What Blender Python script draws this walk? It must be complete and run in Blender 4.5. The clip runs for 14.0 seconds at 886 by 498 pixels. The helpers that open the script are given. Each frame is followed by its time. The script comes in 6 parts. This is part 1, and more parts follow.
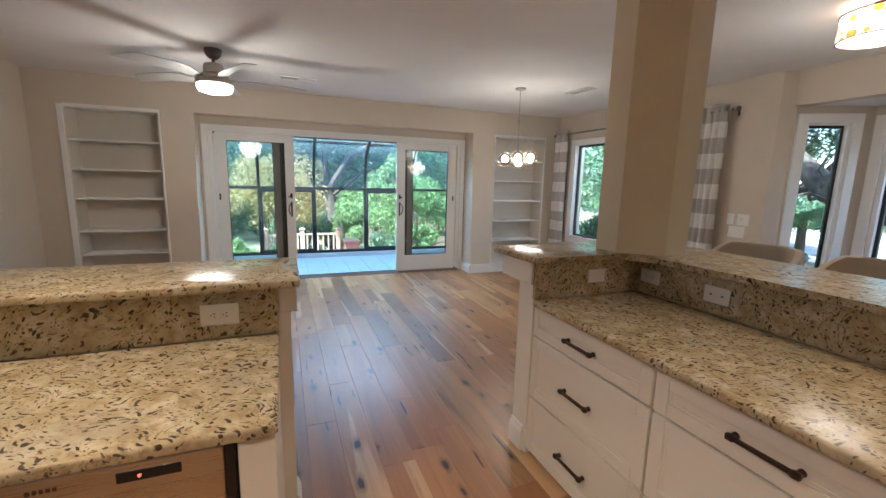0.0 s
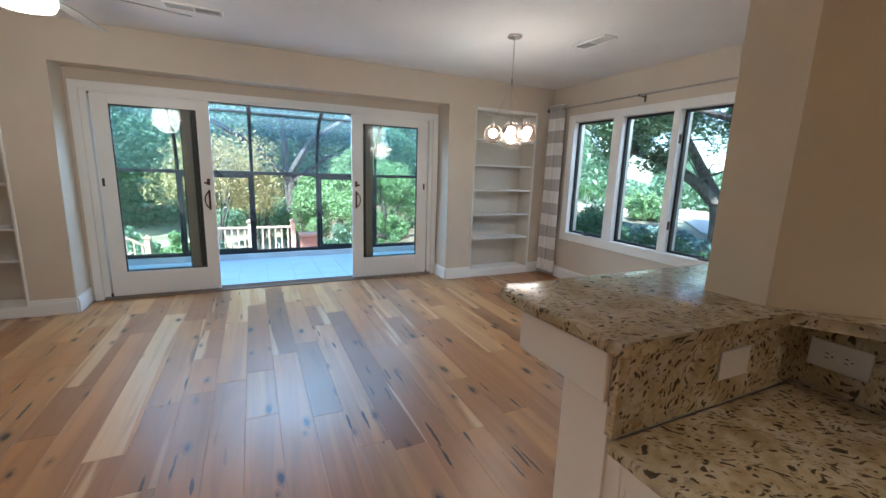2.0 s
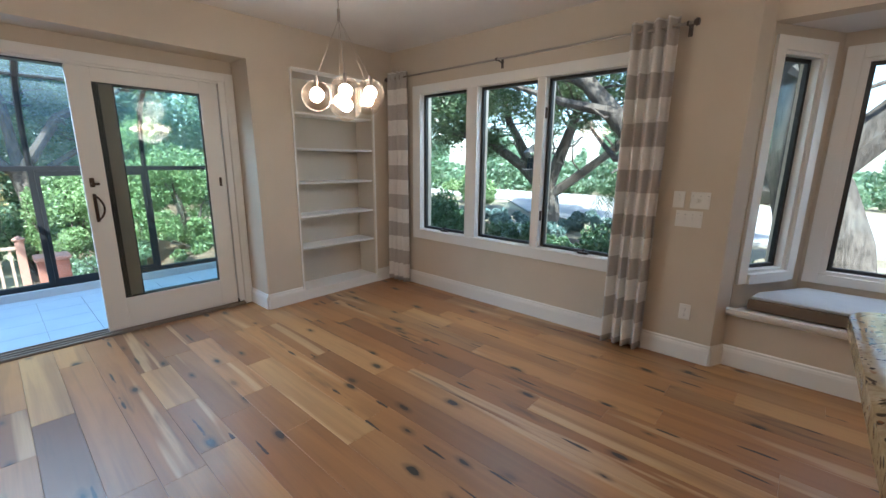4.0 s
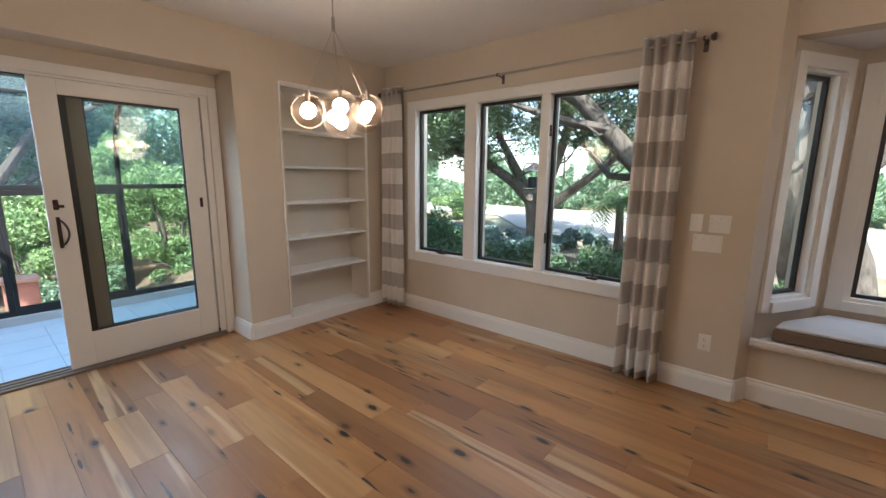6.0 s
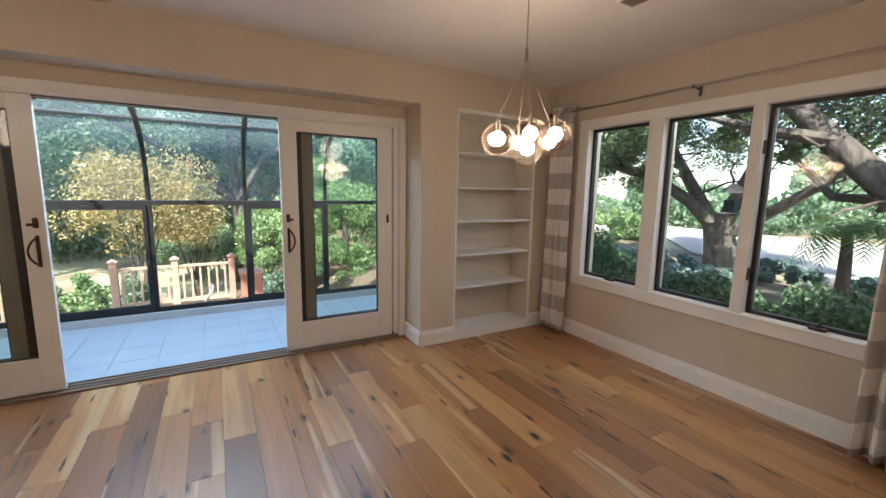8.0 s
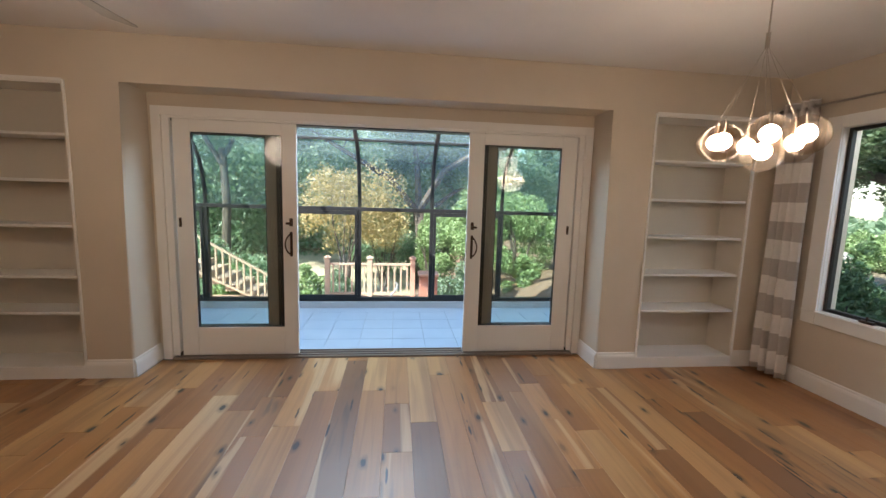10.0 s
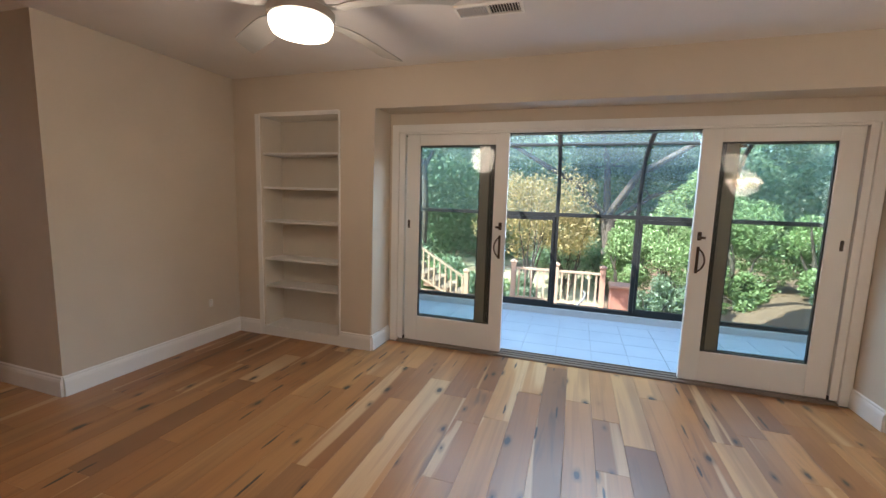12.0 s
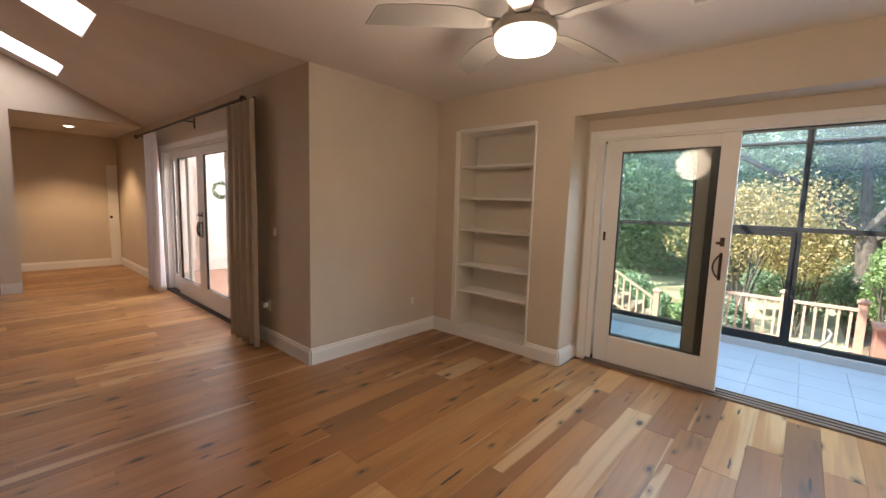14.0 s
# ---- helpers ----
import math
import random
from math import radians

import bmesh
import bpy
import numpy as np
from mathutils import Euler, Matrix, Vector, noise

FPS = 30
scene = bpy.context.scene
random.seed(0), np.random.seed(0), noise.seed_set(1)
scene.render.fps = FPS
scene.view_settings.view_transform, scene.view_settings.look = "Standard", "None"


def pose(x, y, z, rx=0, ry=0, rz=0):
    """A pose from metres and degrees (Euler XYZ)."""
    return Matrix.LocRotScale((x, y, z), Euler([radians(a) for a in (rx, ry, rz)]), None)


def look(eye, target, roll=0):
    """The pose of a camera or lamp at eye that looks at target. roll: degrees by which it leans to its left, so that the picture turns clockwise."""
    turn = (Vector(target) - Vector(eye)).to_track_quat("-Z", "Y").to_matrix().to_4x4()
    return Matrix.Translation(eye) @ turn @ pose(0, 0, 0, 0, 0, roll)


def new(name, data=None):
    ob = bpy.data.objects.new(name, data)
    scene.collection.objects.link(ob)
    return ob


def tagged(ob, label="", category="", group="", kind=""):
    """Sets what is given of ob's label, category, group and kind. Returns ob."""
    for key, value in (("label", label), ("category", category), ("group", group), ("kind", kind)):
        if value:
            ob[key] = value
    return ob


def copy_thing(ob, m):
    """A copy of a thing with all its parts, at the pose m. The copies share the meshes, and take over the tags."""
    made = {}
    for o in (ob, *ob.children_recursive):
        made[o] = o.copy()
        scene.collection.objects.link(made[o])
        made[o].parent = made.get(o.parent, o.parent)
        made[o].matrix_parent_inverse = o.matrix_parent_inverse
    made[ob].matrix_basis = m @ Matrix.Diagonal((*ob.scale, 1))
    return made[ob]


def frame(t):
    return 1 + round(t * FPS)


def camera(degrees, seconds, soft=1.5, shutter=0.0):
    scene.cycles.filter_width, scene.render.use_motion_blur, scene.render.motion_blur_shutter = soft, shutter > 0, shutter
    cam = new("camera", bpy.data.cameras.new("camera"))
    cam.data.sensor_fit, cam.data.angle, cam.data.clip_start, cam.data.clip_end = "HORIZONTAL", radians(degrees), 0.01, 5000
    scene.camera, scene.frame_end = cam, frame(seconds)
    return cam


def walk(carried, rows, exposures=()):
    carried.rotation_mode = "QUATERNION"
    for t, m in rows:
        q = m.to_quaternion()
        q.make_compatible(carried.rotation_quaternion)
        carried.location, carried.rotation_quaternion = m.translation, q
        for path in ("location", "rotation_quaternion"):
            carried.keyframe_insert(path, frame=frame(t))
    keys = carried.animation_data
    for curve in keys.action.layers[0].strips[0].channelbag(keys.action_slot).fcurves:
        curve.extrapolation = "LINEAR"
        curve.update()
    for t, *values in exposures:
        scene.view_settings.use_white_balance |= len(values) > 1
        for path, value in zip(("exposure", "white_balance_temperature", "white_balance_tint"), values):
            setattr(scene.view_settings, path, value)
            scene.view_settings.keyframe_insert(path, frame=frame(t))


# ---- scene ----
cam = camera(95.1, 14.0)

PATH = [
    (0, (-0.131, -0.239, 1.486), (0.592, 1.597, 1.16), 1.4),
    (0.5, (-0.03, 0.053, 1.471), (0.722, 1.878, 1.148), 1.1),
    (1, (0.092, 0.337, 1.458), (0.876, 2.147, 1.128), 0.8),
    (1.5, (0.265, 0.636, 1.456), (1.045, 2.445, 1.113), 1.5),
    (2, (0.405, 0.944, 1.438), (1.243, 2.72, 1.059), 1.9),
    (2.5, (0.528, 1.28, 1.445), (1.524, 2.964, 1.033), 1.0),
    (3, (0.71, 1.572, 1.438), (1.832, 3.172, 1.01), 0.2),
    (3.5, (0.894, 1.805, 1.419), (2.207, 3.245, 0.969), 0.4),
    (3.7, (0.967, 1.893, 1.418), (2.371, 3.243, 0.964), 0.4),
    (5.8, (1.184, 2.227, 1.46), (2.73, 3.443, 1.096), 0.6),
    (6, (1.171, 2.236, 1.457), (2.678, 3.502, 1.104), 0.6),
    (6.5, (1.149, 2.274, 1.472), (2.545, 3.667, 1.137), 0.6),
    (7, (1.109, 2.305, 1.486), (2.376, 3.819, 1.168), 0.7),
    (7.5, (1.082, 2.334, 1.486), (2.205, 3.962, 1.188), 0.8),
    (8, (1.045, 2.357, 1.508), (2.015, 4.082, 1.217), 1.0),
    (8.2, (1.025, 2.355, 1.513), (1.926, 4.117, 1.222), 1.2),
    (10.3, (0.864, 2.399, 1.484), (0.964, 4.381, 1.239), 1.7),
    (10.5, (0.829, 2.399, 1.485), (0.843, 4.384, 1.241), 1.7),
    (11, (0.753, 2.384, 1.477), (0.557, 4.36, 1.236), 1.7),
    (11.5, (0.691, 2.373, 1.477), (0.285, 4.316, 1.234), 1.8),
    (12, (0.638, 2.354, 1.479), (0.026, 4.242, 1.23), 1.7),
    (12.5, (0.606, 2.343, 1.463), (-0.212, 4.153, 1.224), 1.7),
    (13, (0.56, 2.327, 1.464), (-0.442, 4.042, 1.23), 1.7),
    (13.5, (0.492, 2.304, 1.472), (-0.678, 3.91, 1.242), 1.7),
    (14, (0.442, 2.278, 1.469), (-0.877, 3.765, 1.247), 1.7),
]
walk(cam, [(t, look(eye, target, roll)) for t, eye, target, roll in PATH],
     [(0.0, 2.2, 5200, 6), (1.0, 2.2, 5100, 5), (2.0, 2.16, 5050, 4), (3.7, 1.96, 5400, 7), (6.0, 1.88, 6100, 13), (8.0, 1.74, 6450, 15), (11.0, 1.78, 6350, 14), (12.5, 1.95, 6150, 13), (14.0, 2.0, 6750, 16)])

# ---- world, sun, lamps ----
world = bpy.data.worlds.new("world")
scene.world = world
world.use_nodes = True
wn = world.node_tree.nodes
sky = wn.new("ShaderNodeTexSky")
sky.sky_type, sky.sun_disc = "NISHITA", False
SUN_DIR = Vector((-0.42, -0.50, 0.76)).normalized()
sky.sun_elevation = math.asin(SUN_DIR.z)
sky.sun_rotation = math.atan2(SUN_DIR.x, SUN_DIR.y)
wn["Background"].inputs["Strength"].default_value = 0.15
world.node_tree.links.new(sky.outputs[0], wn["Background"].inputs["Color"])


def lamp(name, kind, power, m, color=(1, 1, 1), size=0.1, size_y=None, spot=None):
    d = bpy.data.lights.new(name, kind)
    d.energy, d.color = power, color
    if kind == "AREA":
        d.size = size
        if size_y:
            d.shape, d.size_y = "RECTANGLE", size_y
    elif kind == "SUN":
        d.angle = radians(0.5)
    else:
        d.shadow_soft_size = size
    if spot:
        d.spot_size, d.spot_blend = radians(spot), 0.6
    o = new(name, d)
    o.matrix_world = m
    return o


lamp("sun", "SUN", 5.0, look((0, 0, 30), Vector((0, 0, 30)) - SUN_DIR), (1, 0.95, 0.86))
WARM = (1.0, 0.82, 0.62)
lamp("fan_glow", "POINT", 6.0, pose(-0.67, 4.09, 2.04), WARM, 0.19)
lamp("chandelier_glow", "POINT", 3, pose(2.52, 4.12, 1.76), WARM, 0.16)
lamp("drum_glow", "POINT", 4, pose(3.24, 1.24, 2.30), WARM, 0.22)
for kx, ky in ((-0.9, -0.6), (0.5, -1.2), (-0.9, 0.9), (1.7, -0.5)):
    lamp("kitchen_can_glow", "SPOT", 22, pose(kx, ky, 2.57), (1.0, 0.70, 0.42), 0.14, spot=120)
lamp("hall_can_glow", "SPOT", 34, pose(-9.1, 3.3, 2.57), (1, 0.7, 0.4), 0.05, spot=110)
lamp("door_daylight", "AREA", 34, look((0.8, 7.0, 2.46), (0.8, 4.0, 0.6)), (0.62, 0.82, 1), 3.6, 0.5)
lamp("window_daylight", "AREA", 10, look((4.75, 4.2, 2.45), (2.6, 4.2, 0.5)), (0.8, 0.9, 1), 2.2, 0.4)
lamp("bay_daylight", "AREA", 9, look((5.3, 0.9, 2.42), (3.4, 0.9, 0.6)), (0.8, 0.9, 1), 1.8, 0.35)
lamp("porch_daylight", "AREA", 62, pose(-6.2, 5.6, 2.95), (1, 0.93, 0.9), 3.0, 1.6)


# ---- materials ----
def mat(name, color=(0.8, 0.8, 0.8), rough=0.5, metal=0.0):
    m = bpy.data.materials.new(name)
    m.use_nodes = True
    b = m.node_tree.nodes["Principled BSDF"]
    b.inputs["Base Color"].default_value = (*color, 1)
    b.inputs["Roughness"].default_value = rough
    b.inputs["Metallic"].default_value = metal
    return m


class Net:
    """Short names for building a node tree."""

    def __init__(self, m):
        self.t = m.node_tree
        self.b = self.t.nodes["Principled BSDF"]

    def node(self, kind, **props):
        n = self.t.nodes.new("ShaderNode" + kind)
        for k, v in props.items():
            if k == "operation":
                n.operation = v
            elif k == "blend_type":
                n.blend_type = v
            elif k == "data_type":
                n.data_type = v
            elif k == "feature":
                n.feature = v
        return n

    def link(self, a, b):
        self.t.links.new(a, b)

    def coord(self, kind="Object", scale=(1, 1, 1), rot=(0, 0, 0)):
        c, mp = self.node("TexCoord"), self.node("Mapping")
        mp.inputs["Scale"].default_value = scale
        mp.inputs["Rotation"].default_value = rot
        self.link(c.outputs[kind], mp.inputs["Vector"])
        return mp

    def world(self, scale=(1, 1, 1), rot=(0, 0, 0)):
        c, mp = self.node("NewGeometry"), self.node("Mapping")
        mp.inputs["Scale"].default_value = scale
        mp.inputs["Rotation"].default_value = rot
        self.link(c.outputs["Position"], mp.inputs["Vector"])
        return mp

    def noise(self, vec, scale, detail=3.0, rough=0.5, distort=0.0):
        n = self.node("TexNoise")
        n.inputs["Scale"].default_value, n.inputs["Detail"].default_value = scale, detail
        n.inputs["Roughness"].default_value, n.inputs["Distortion"].default_value = rough, distort
        self.link(vec, n.inputs["Vector"])
        return n.outputs["Fac"]

    def voro(self, vec, scale, feature="F1", rand=1.0):
        n = self.node("TexVoronoi", feature=feature)
        n.inputs["Scale"].default_value = scale
        n.inputs["Randomness"].default_value = rand
        self.link(vec, n.inputs["Vector"])
        return n

    def ramp(self, fac, *stops):
        r = self.node("ValToRGB")
        e = r.color_ramp.elements
        while len(e) < len(stops):
            e.new(0.5)
        for i, (p, c) in enumerate(stops):
            e[i].position = p
            e[i].color = (*c, 1) if isinstance(c, tuple) else (c, c, c, 1)
        self.link(fac, r.inputs["Fac"])
        return r.outputs["Color"]

    def mix(self, fac, a, b, blend="MIX"):
        n = self.node("Mix", data_type="RGBA")
        n.blend_type = blend
        for sock, v in ((n.inputs[0], fac), (n.inputs[6], a), (n.inputs[7], b)):
            if isinstance(v, (int, float)):
                sock.default_value = v
            elif isinstance(v, tuple):
                sock.default_value = (*v, 1)
            else:
                self.link(v, sock)
        return n.outputs[2]

    def math(self, op, a, b=0.0):
        n = self.node("Math", operation=op)
        for sock, v in ((n.inputs[0], a), (n.inputs[1], b)):
            if isinstance(v, (int, float)):
                sock.default_value = v
            else:
                self.link(v, sock)
        return n.outputs[0]

    def bump(self, height, strength=0.2, dist=0.002):
        n = self.node("Bump")
        n.inputs["Strength"].default_value, n.inputs["Distance"].default_value = strength, dist
        self.link(height, n.inputs["Height"])
        self.link(n.outputs[0], self.b.inputs["Normal"])


def paint(name, color, rough=0.6, bump=0.15, scale=180, var=0.05):
    m = mat(name, color, rough)
    n = Net(m)
    v = n.world()
    big = n.noise(v.outputs[0], 1.3, 3)
    lo = tuple(c * (1 - var) for c in color)
    hi = tuple(min(1, c * (1 + var)) for c in color)
    n.link(n.ramp(big, (0.3, lo), (0.7, hi)), n.b.inputs["Base Color"])
    n.bump(n.noise(v.outputs[0], scale, 2), bump, 0.001)
    rr = n.noise(v.outputs[0], 9, 3)
    n.link(n.ramp(rr, (0.3, rough * 0.9), (0.7, min(1, rough * 1.1))), n.b.inputs["Roughness"])
    return m


NICHE = paint("niche_paint", (0.66, 0.60, 0.51), 0.55, 0.05, 60, 0.02)
WALL = paint("wall_paint", (0.60, 0.52, 0.42), 0.75)
CEIL = paint("ceiling_paint", (0.73, 0.70, 0.675), 0.9, 0.3, 120)
TRIM = paint("white_trim", (0.80, 0.785, 0.755), 0.38, 0.05, 60, 0.02)
CABINET = paint("cabinet_white", (0.80, 0.76, 0.69), 0.42, 0.05, 60, 0.02)
COLUMN = paint("column_paint", (0.72, 0.64, 0.49), 0.75)
BLACK = paint("black_aluminium", (0.012, 0.013, 0.014), 0.4, 0.1, 200, 0.2)
SASH = paint("dark_sash", (0.022, 0.021, 0.020), 0.45, 0.1, 200, 0.2)
SILLTRACK = paint("sill_track", (0.22, 0.18, 0.15), 0.45)
TILEGROUT = paint("tile_grout", (0.37, 0.42, 0.47), 0.9)
# white stile darkened to taupe: shade between the leaves put into its colour
SHADESTILE = paint("shade_taupe_stile", (0.20, 0.175, 0.14), 0.5)
SILLM = paint("sill_grey", (0.45, 0.47, 0.50), 0.5)
PLASTIC = mat("white_plastic", (0.78, 0.76, 0.72), 0.3)
DARKSLOT = mat("dark_slot", (0.02, 0.02, 0.02), 0.6)
BRONZE = mat("oiled_bronze", (0.075, 0.05, 0.038), 0.38, 0.7)
NICKEL = mat("brushed_nickel", (0.42, 0.38, 0.34), 0.32, 1.0)
DARKNICKEL = mat("dark_nickel", (0.14, 0.12, 0.11), 0.34, 1.0)


def steel():
    m = mat("brushed_steel", (0.55, 0.53, 0.50), 0.3, 1.0)
    n = Net(m)
    v = n.world((1.5, 1.5, 260))
    g = n.noise(v.outputs[0], 3, 3)
    n.link(n.ramp(g, (0.3, 0.24), (0.7, 0.4)), n.b.inputs["Roughness"])
    n.bump(g, 0.015, 0.001)
    return m


STEEL = steel()


def glow(name, color, strength):
    m = mat(name, color, 0.4)
    b = m.node_tree.nodes["Principled BSDF"]
    b.inputs["Emission Color"].default_value = (*color, 1)
    b.inputs["Emission Strength"].default_value = strength
    return m


FANGLASS = glow("lit_opal_glass", (1.0, 0.86, 0.68), 2.0)
BULB = glow("lit_bulb", (1.0, 0.86, 0.68), 9.0)
DRUMGLOW = glow("lit_diffuser", (1.0, 0.80, 0.55), 0.9)
CANGLOW = glow("lit_can", (1.0, 0.80, 0.55), 6.0)
REDLED = glow("red_indicator", (1.0, 0.02, 0.01), 3.0)
SKYLIGHT = glow("skylight_diffuser", (0.90, 0.90, 0.92), 1.9)


def clear(name, ior=1.45, tint=(1, 1, 1), rough=0.0, edge=0.9):
    m = bpy.data.materials.new(name)
    m.use_nodes = True
    t = m.node_tree
    t.nodes.clear()
    o, mx = t.nodes.new("ShaderNodeOutputMaterial"), t.nodes.new("ShaderNodeMixShader")
    tr, gl, fr = t.nodes.new("ShaderNodeBsdfTransparent"), t.nodes.new("ShaderNodeBsdfGlossy"), t.nodes.new("ShaderNodeLayerWeight")
    pw, ml, ad = (t.nodes.new("ShaderNodeMath") for _ in range(3))
    pw.operation, ml.operation, ad.operation = "POWER", "MULTIPLY", "ADD"
    fr.inputs[0].default_value = 0.5
    base = ((ior - 1) / (ior + 1)) ** 2
    pw.inputs[1].default_value, ml.inputs[1].default_value, ad.inputs[1].default_value = 5.0, edge, base
    tr.inputs[0].default_value = (*tint, 1)
    gl.inputs["Roughness"].default_value = rough
    t.links.new(fr.outputs["Facing"], pw.inputs[0])
    t.links.new(pw.outputs[0], ml.inputs[0])
    t.links.new(ml.outputs[0], ad.inputs[0])
    t.links.new(ad.outputs[0], mx.inputs[0])
    t.links.new(tr.outputs[0], mx.inputs[1])
    t.links.new(gl.outputs[0], mx.inputs[2])
    t.links.new(mx.outputs[0], o.inputs[0])
    return m


GLASS = clear("window_glass", 1.36, (0.95, 0.98, 0.96))
SUNGLASS = clear("tinted_sky_hazed_glass", 1.5, (0.90, 0.98, 0.97))
# pale cyan translucent share paints the sky's hazy reflection over the tinted panes
_t = SUNGLASS.node_tree
_df, _mx = _t.nodes.new("ShaderNodeBsdfTranslucent"), _t.nodes.new("ShaderNodeMixShader")
_df.inputs[0].default_value, _mx.inputs[0].default_value = (0.50, 0.72, 0.76, 1), 0.15
_o = _t.nodes["Material Output"]
_t.links.new(_o.inputs[0].links[0].from_socket, _mx.inputs[1])
_t.links.new(_df.outputs[0], _mx.inputs[2])
_t.links.new(_mx.outputs[0], _o.inputs[0])
GLOBE = clear("blown_globe_glass", 1.4, (0.94, 0.88, 0.82), 0.0, 0.35)


def hickory(name, island):
    m = mat(name, (0.4, 0.25, 0.14), 0.35)
    n = Net(m)
    if island:
        rnd = n.node("NewGeometry").outputs["Random Per Island"]
    else:
        rnd = n.node("ObjectInfo").outputs["Random"]
    geo = n.node("NewGeometry")
    off = n.node("CombineXYZ")
    n.link(n.math("MULTIPLY", rnd, 37.0), off.inputs[0])
    n.link(n.math("MULTIPLY", rnd, 91.0), off.inputs[1])
    add = n.node("VectorMath", operation="ADD")
    n.link(geo.outputs["Position"], add.inputs[0])
    n.link(off.outputs[0], add.inputs[1])

    def sc(v):
        mp = n.node("Mapping")
        mp.inputs["Scale"].default_value = v
        n.link(add.outputs[0], mp.inputs["Vector"])
        return mp.outputs[0]

    r2 = n.math("FRACT", n.math("MULTIPLY", rnd, 7.31))
    tone = n.ramp(rnd, (0.0, (0.40, 0.185, 0.060)), (0.18, (0.28, 0.118, 0.038)), (0.34, (0.47, 0.245, 0.088)), (0.52, (0.34, 0.150, 0.048)), (0.66, (0.43, 0.215, 0.076)), (0.78, (0.19, 0.082, 0.032)), (0.84, (0.53, 0.310, 0.128)), (0.94, (0.31, 0.133, 0.043)))
    flow = n.noise(sc((4.2, 0.30, 1)), 1.2, 3, 0.5, 0.9)
    heart = n.ramp(flow, (0.46, 0.0), (0.60, 1.0))
    c = n.mix(n.math("MULTIPLY", heart, 0.45), tone, (0.19, 0.080, 0.030))
    sap = n.ramp(n.noise(sc((4.0, 0.22, 1)), 1.0, 3, 0.5, 0.5), (0.60, 0.0), (0.625, 1.0))
    c = n.mix(n.math("MULTIPLY", sap, 0.72), c, (0.58, 0.385, 0.205))
    grain = n.noise(sc((110, 2.2, 1)), 1.0, 4, 0.6)
    c = n.mix(n.ramp(grain, (0.35, 0.12), (0.6, 0.0)), c, (0.19, 0.10, 0.05))
    ring = n.noise(sc((22, 0.8, 1)), 1.0, 2, 0.5, 0.8)
    c = n.mix(n.ramp(ring, (0.52, 0.0), (0.66, 0.22)), c, (0.15, 0.065, 0.028))
    smoke = n.noise(sc((9.0, 0.9, 1)), 1.2, 3, 0.6, 0.5)
    c = n.mix(n.math("MULTIPLY", n.ramp(smoke, (0.57, 0.0), (0.69, 0.62)), n.ramp(r2, (0.66, 0.0), (0.74, 1.0))), c, (0.070, 0.042, 0.028))
    wob = n.math("MULTIPLY", n.noise(sc((26, 9, 1)), 1, 4), 0.20)
    kn = n.voro(sc((6.2, 2.6, 1)), 1.0)
    kn.voronoi_dimensions = "2D"
    ks = n.node("SeparateColor")
    n.link(kn.outputs["Color"], ks.inputs[0])
    kd = n.math("ADD", kn.outputs["Distance"], wob)
    kd = n.math("ADD", kd, n.math("MULTIPLY", ks.outputs[1], 0.09))
    knot = n.ramp(kd, (0.190, 1.0), (0.220, 0.5), (0.34, 0.0))
    c = n.mix(n.math("MULTIPLY", knot, n.ramp(ks.outputs[0], (0.66, 0.0), (0.72, 1.0))), c, (0.022, 0.013, 0.009))
    cr = n.voro(sc((10, 0.9, 1)), 1.0)
    cr.voronoi_dimensions = "2D"
    crack = n.ramp(n.math("ADD", cr.outputs["Distance"], n.math("MULTIPLY", n.noise(sc((34, 8, 1)), 1, 3), 0.24)), (0.175, 1.0), (0.205, 0.0))
    c = n.mix(n.math("MULTIPLY", crack, n.ramp(r2, (0.44, 0.0), (0.52, 1.0))), c, (0.028, 0.016, 0.012))
    n.link(c, n.b.inputs["Base Color"])
    n.link(n.ramp(n.noise(geo.outputs["Position"], 3, 3), (0.3, 0.32), (0.7, 0.44)), n.b.inputs["Roughness"])
    n.b.inputs["Coat Weight"].default_value, n.b.inputs["Coat Roughness"].default_value = 0.22, 0.30
    n.bump(n.math("SUBTRACT", grain, n.math("MULTIPLY", knot, 1.0)), 0.05, 0.0006)
    return m


PLANK = hickory("hickory_plank", False)
PLANK_FAR = hickory("hickory_plank_far", True)


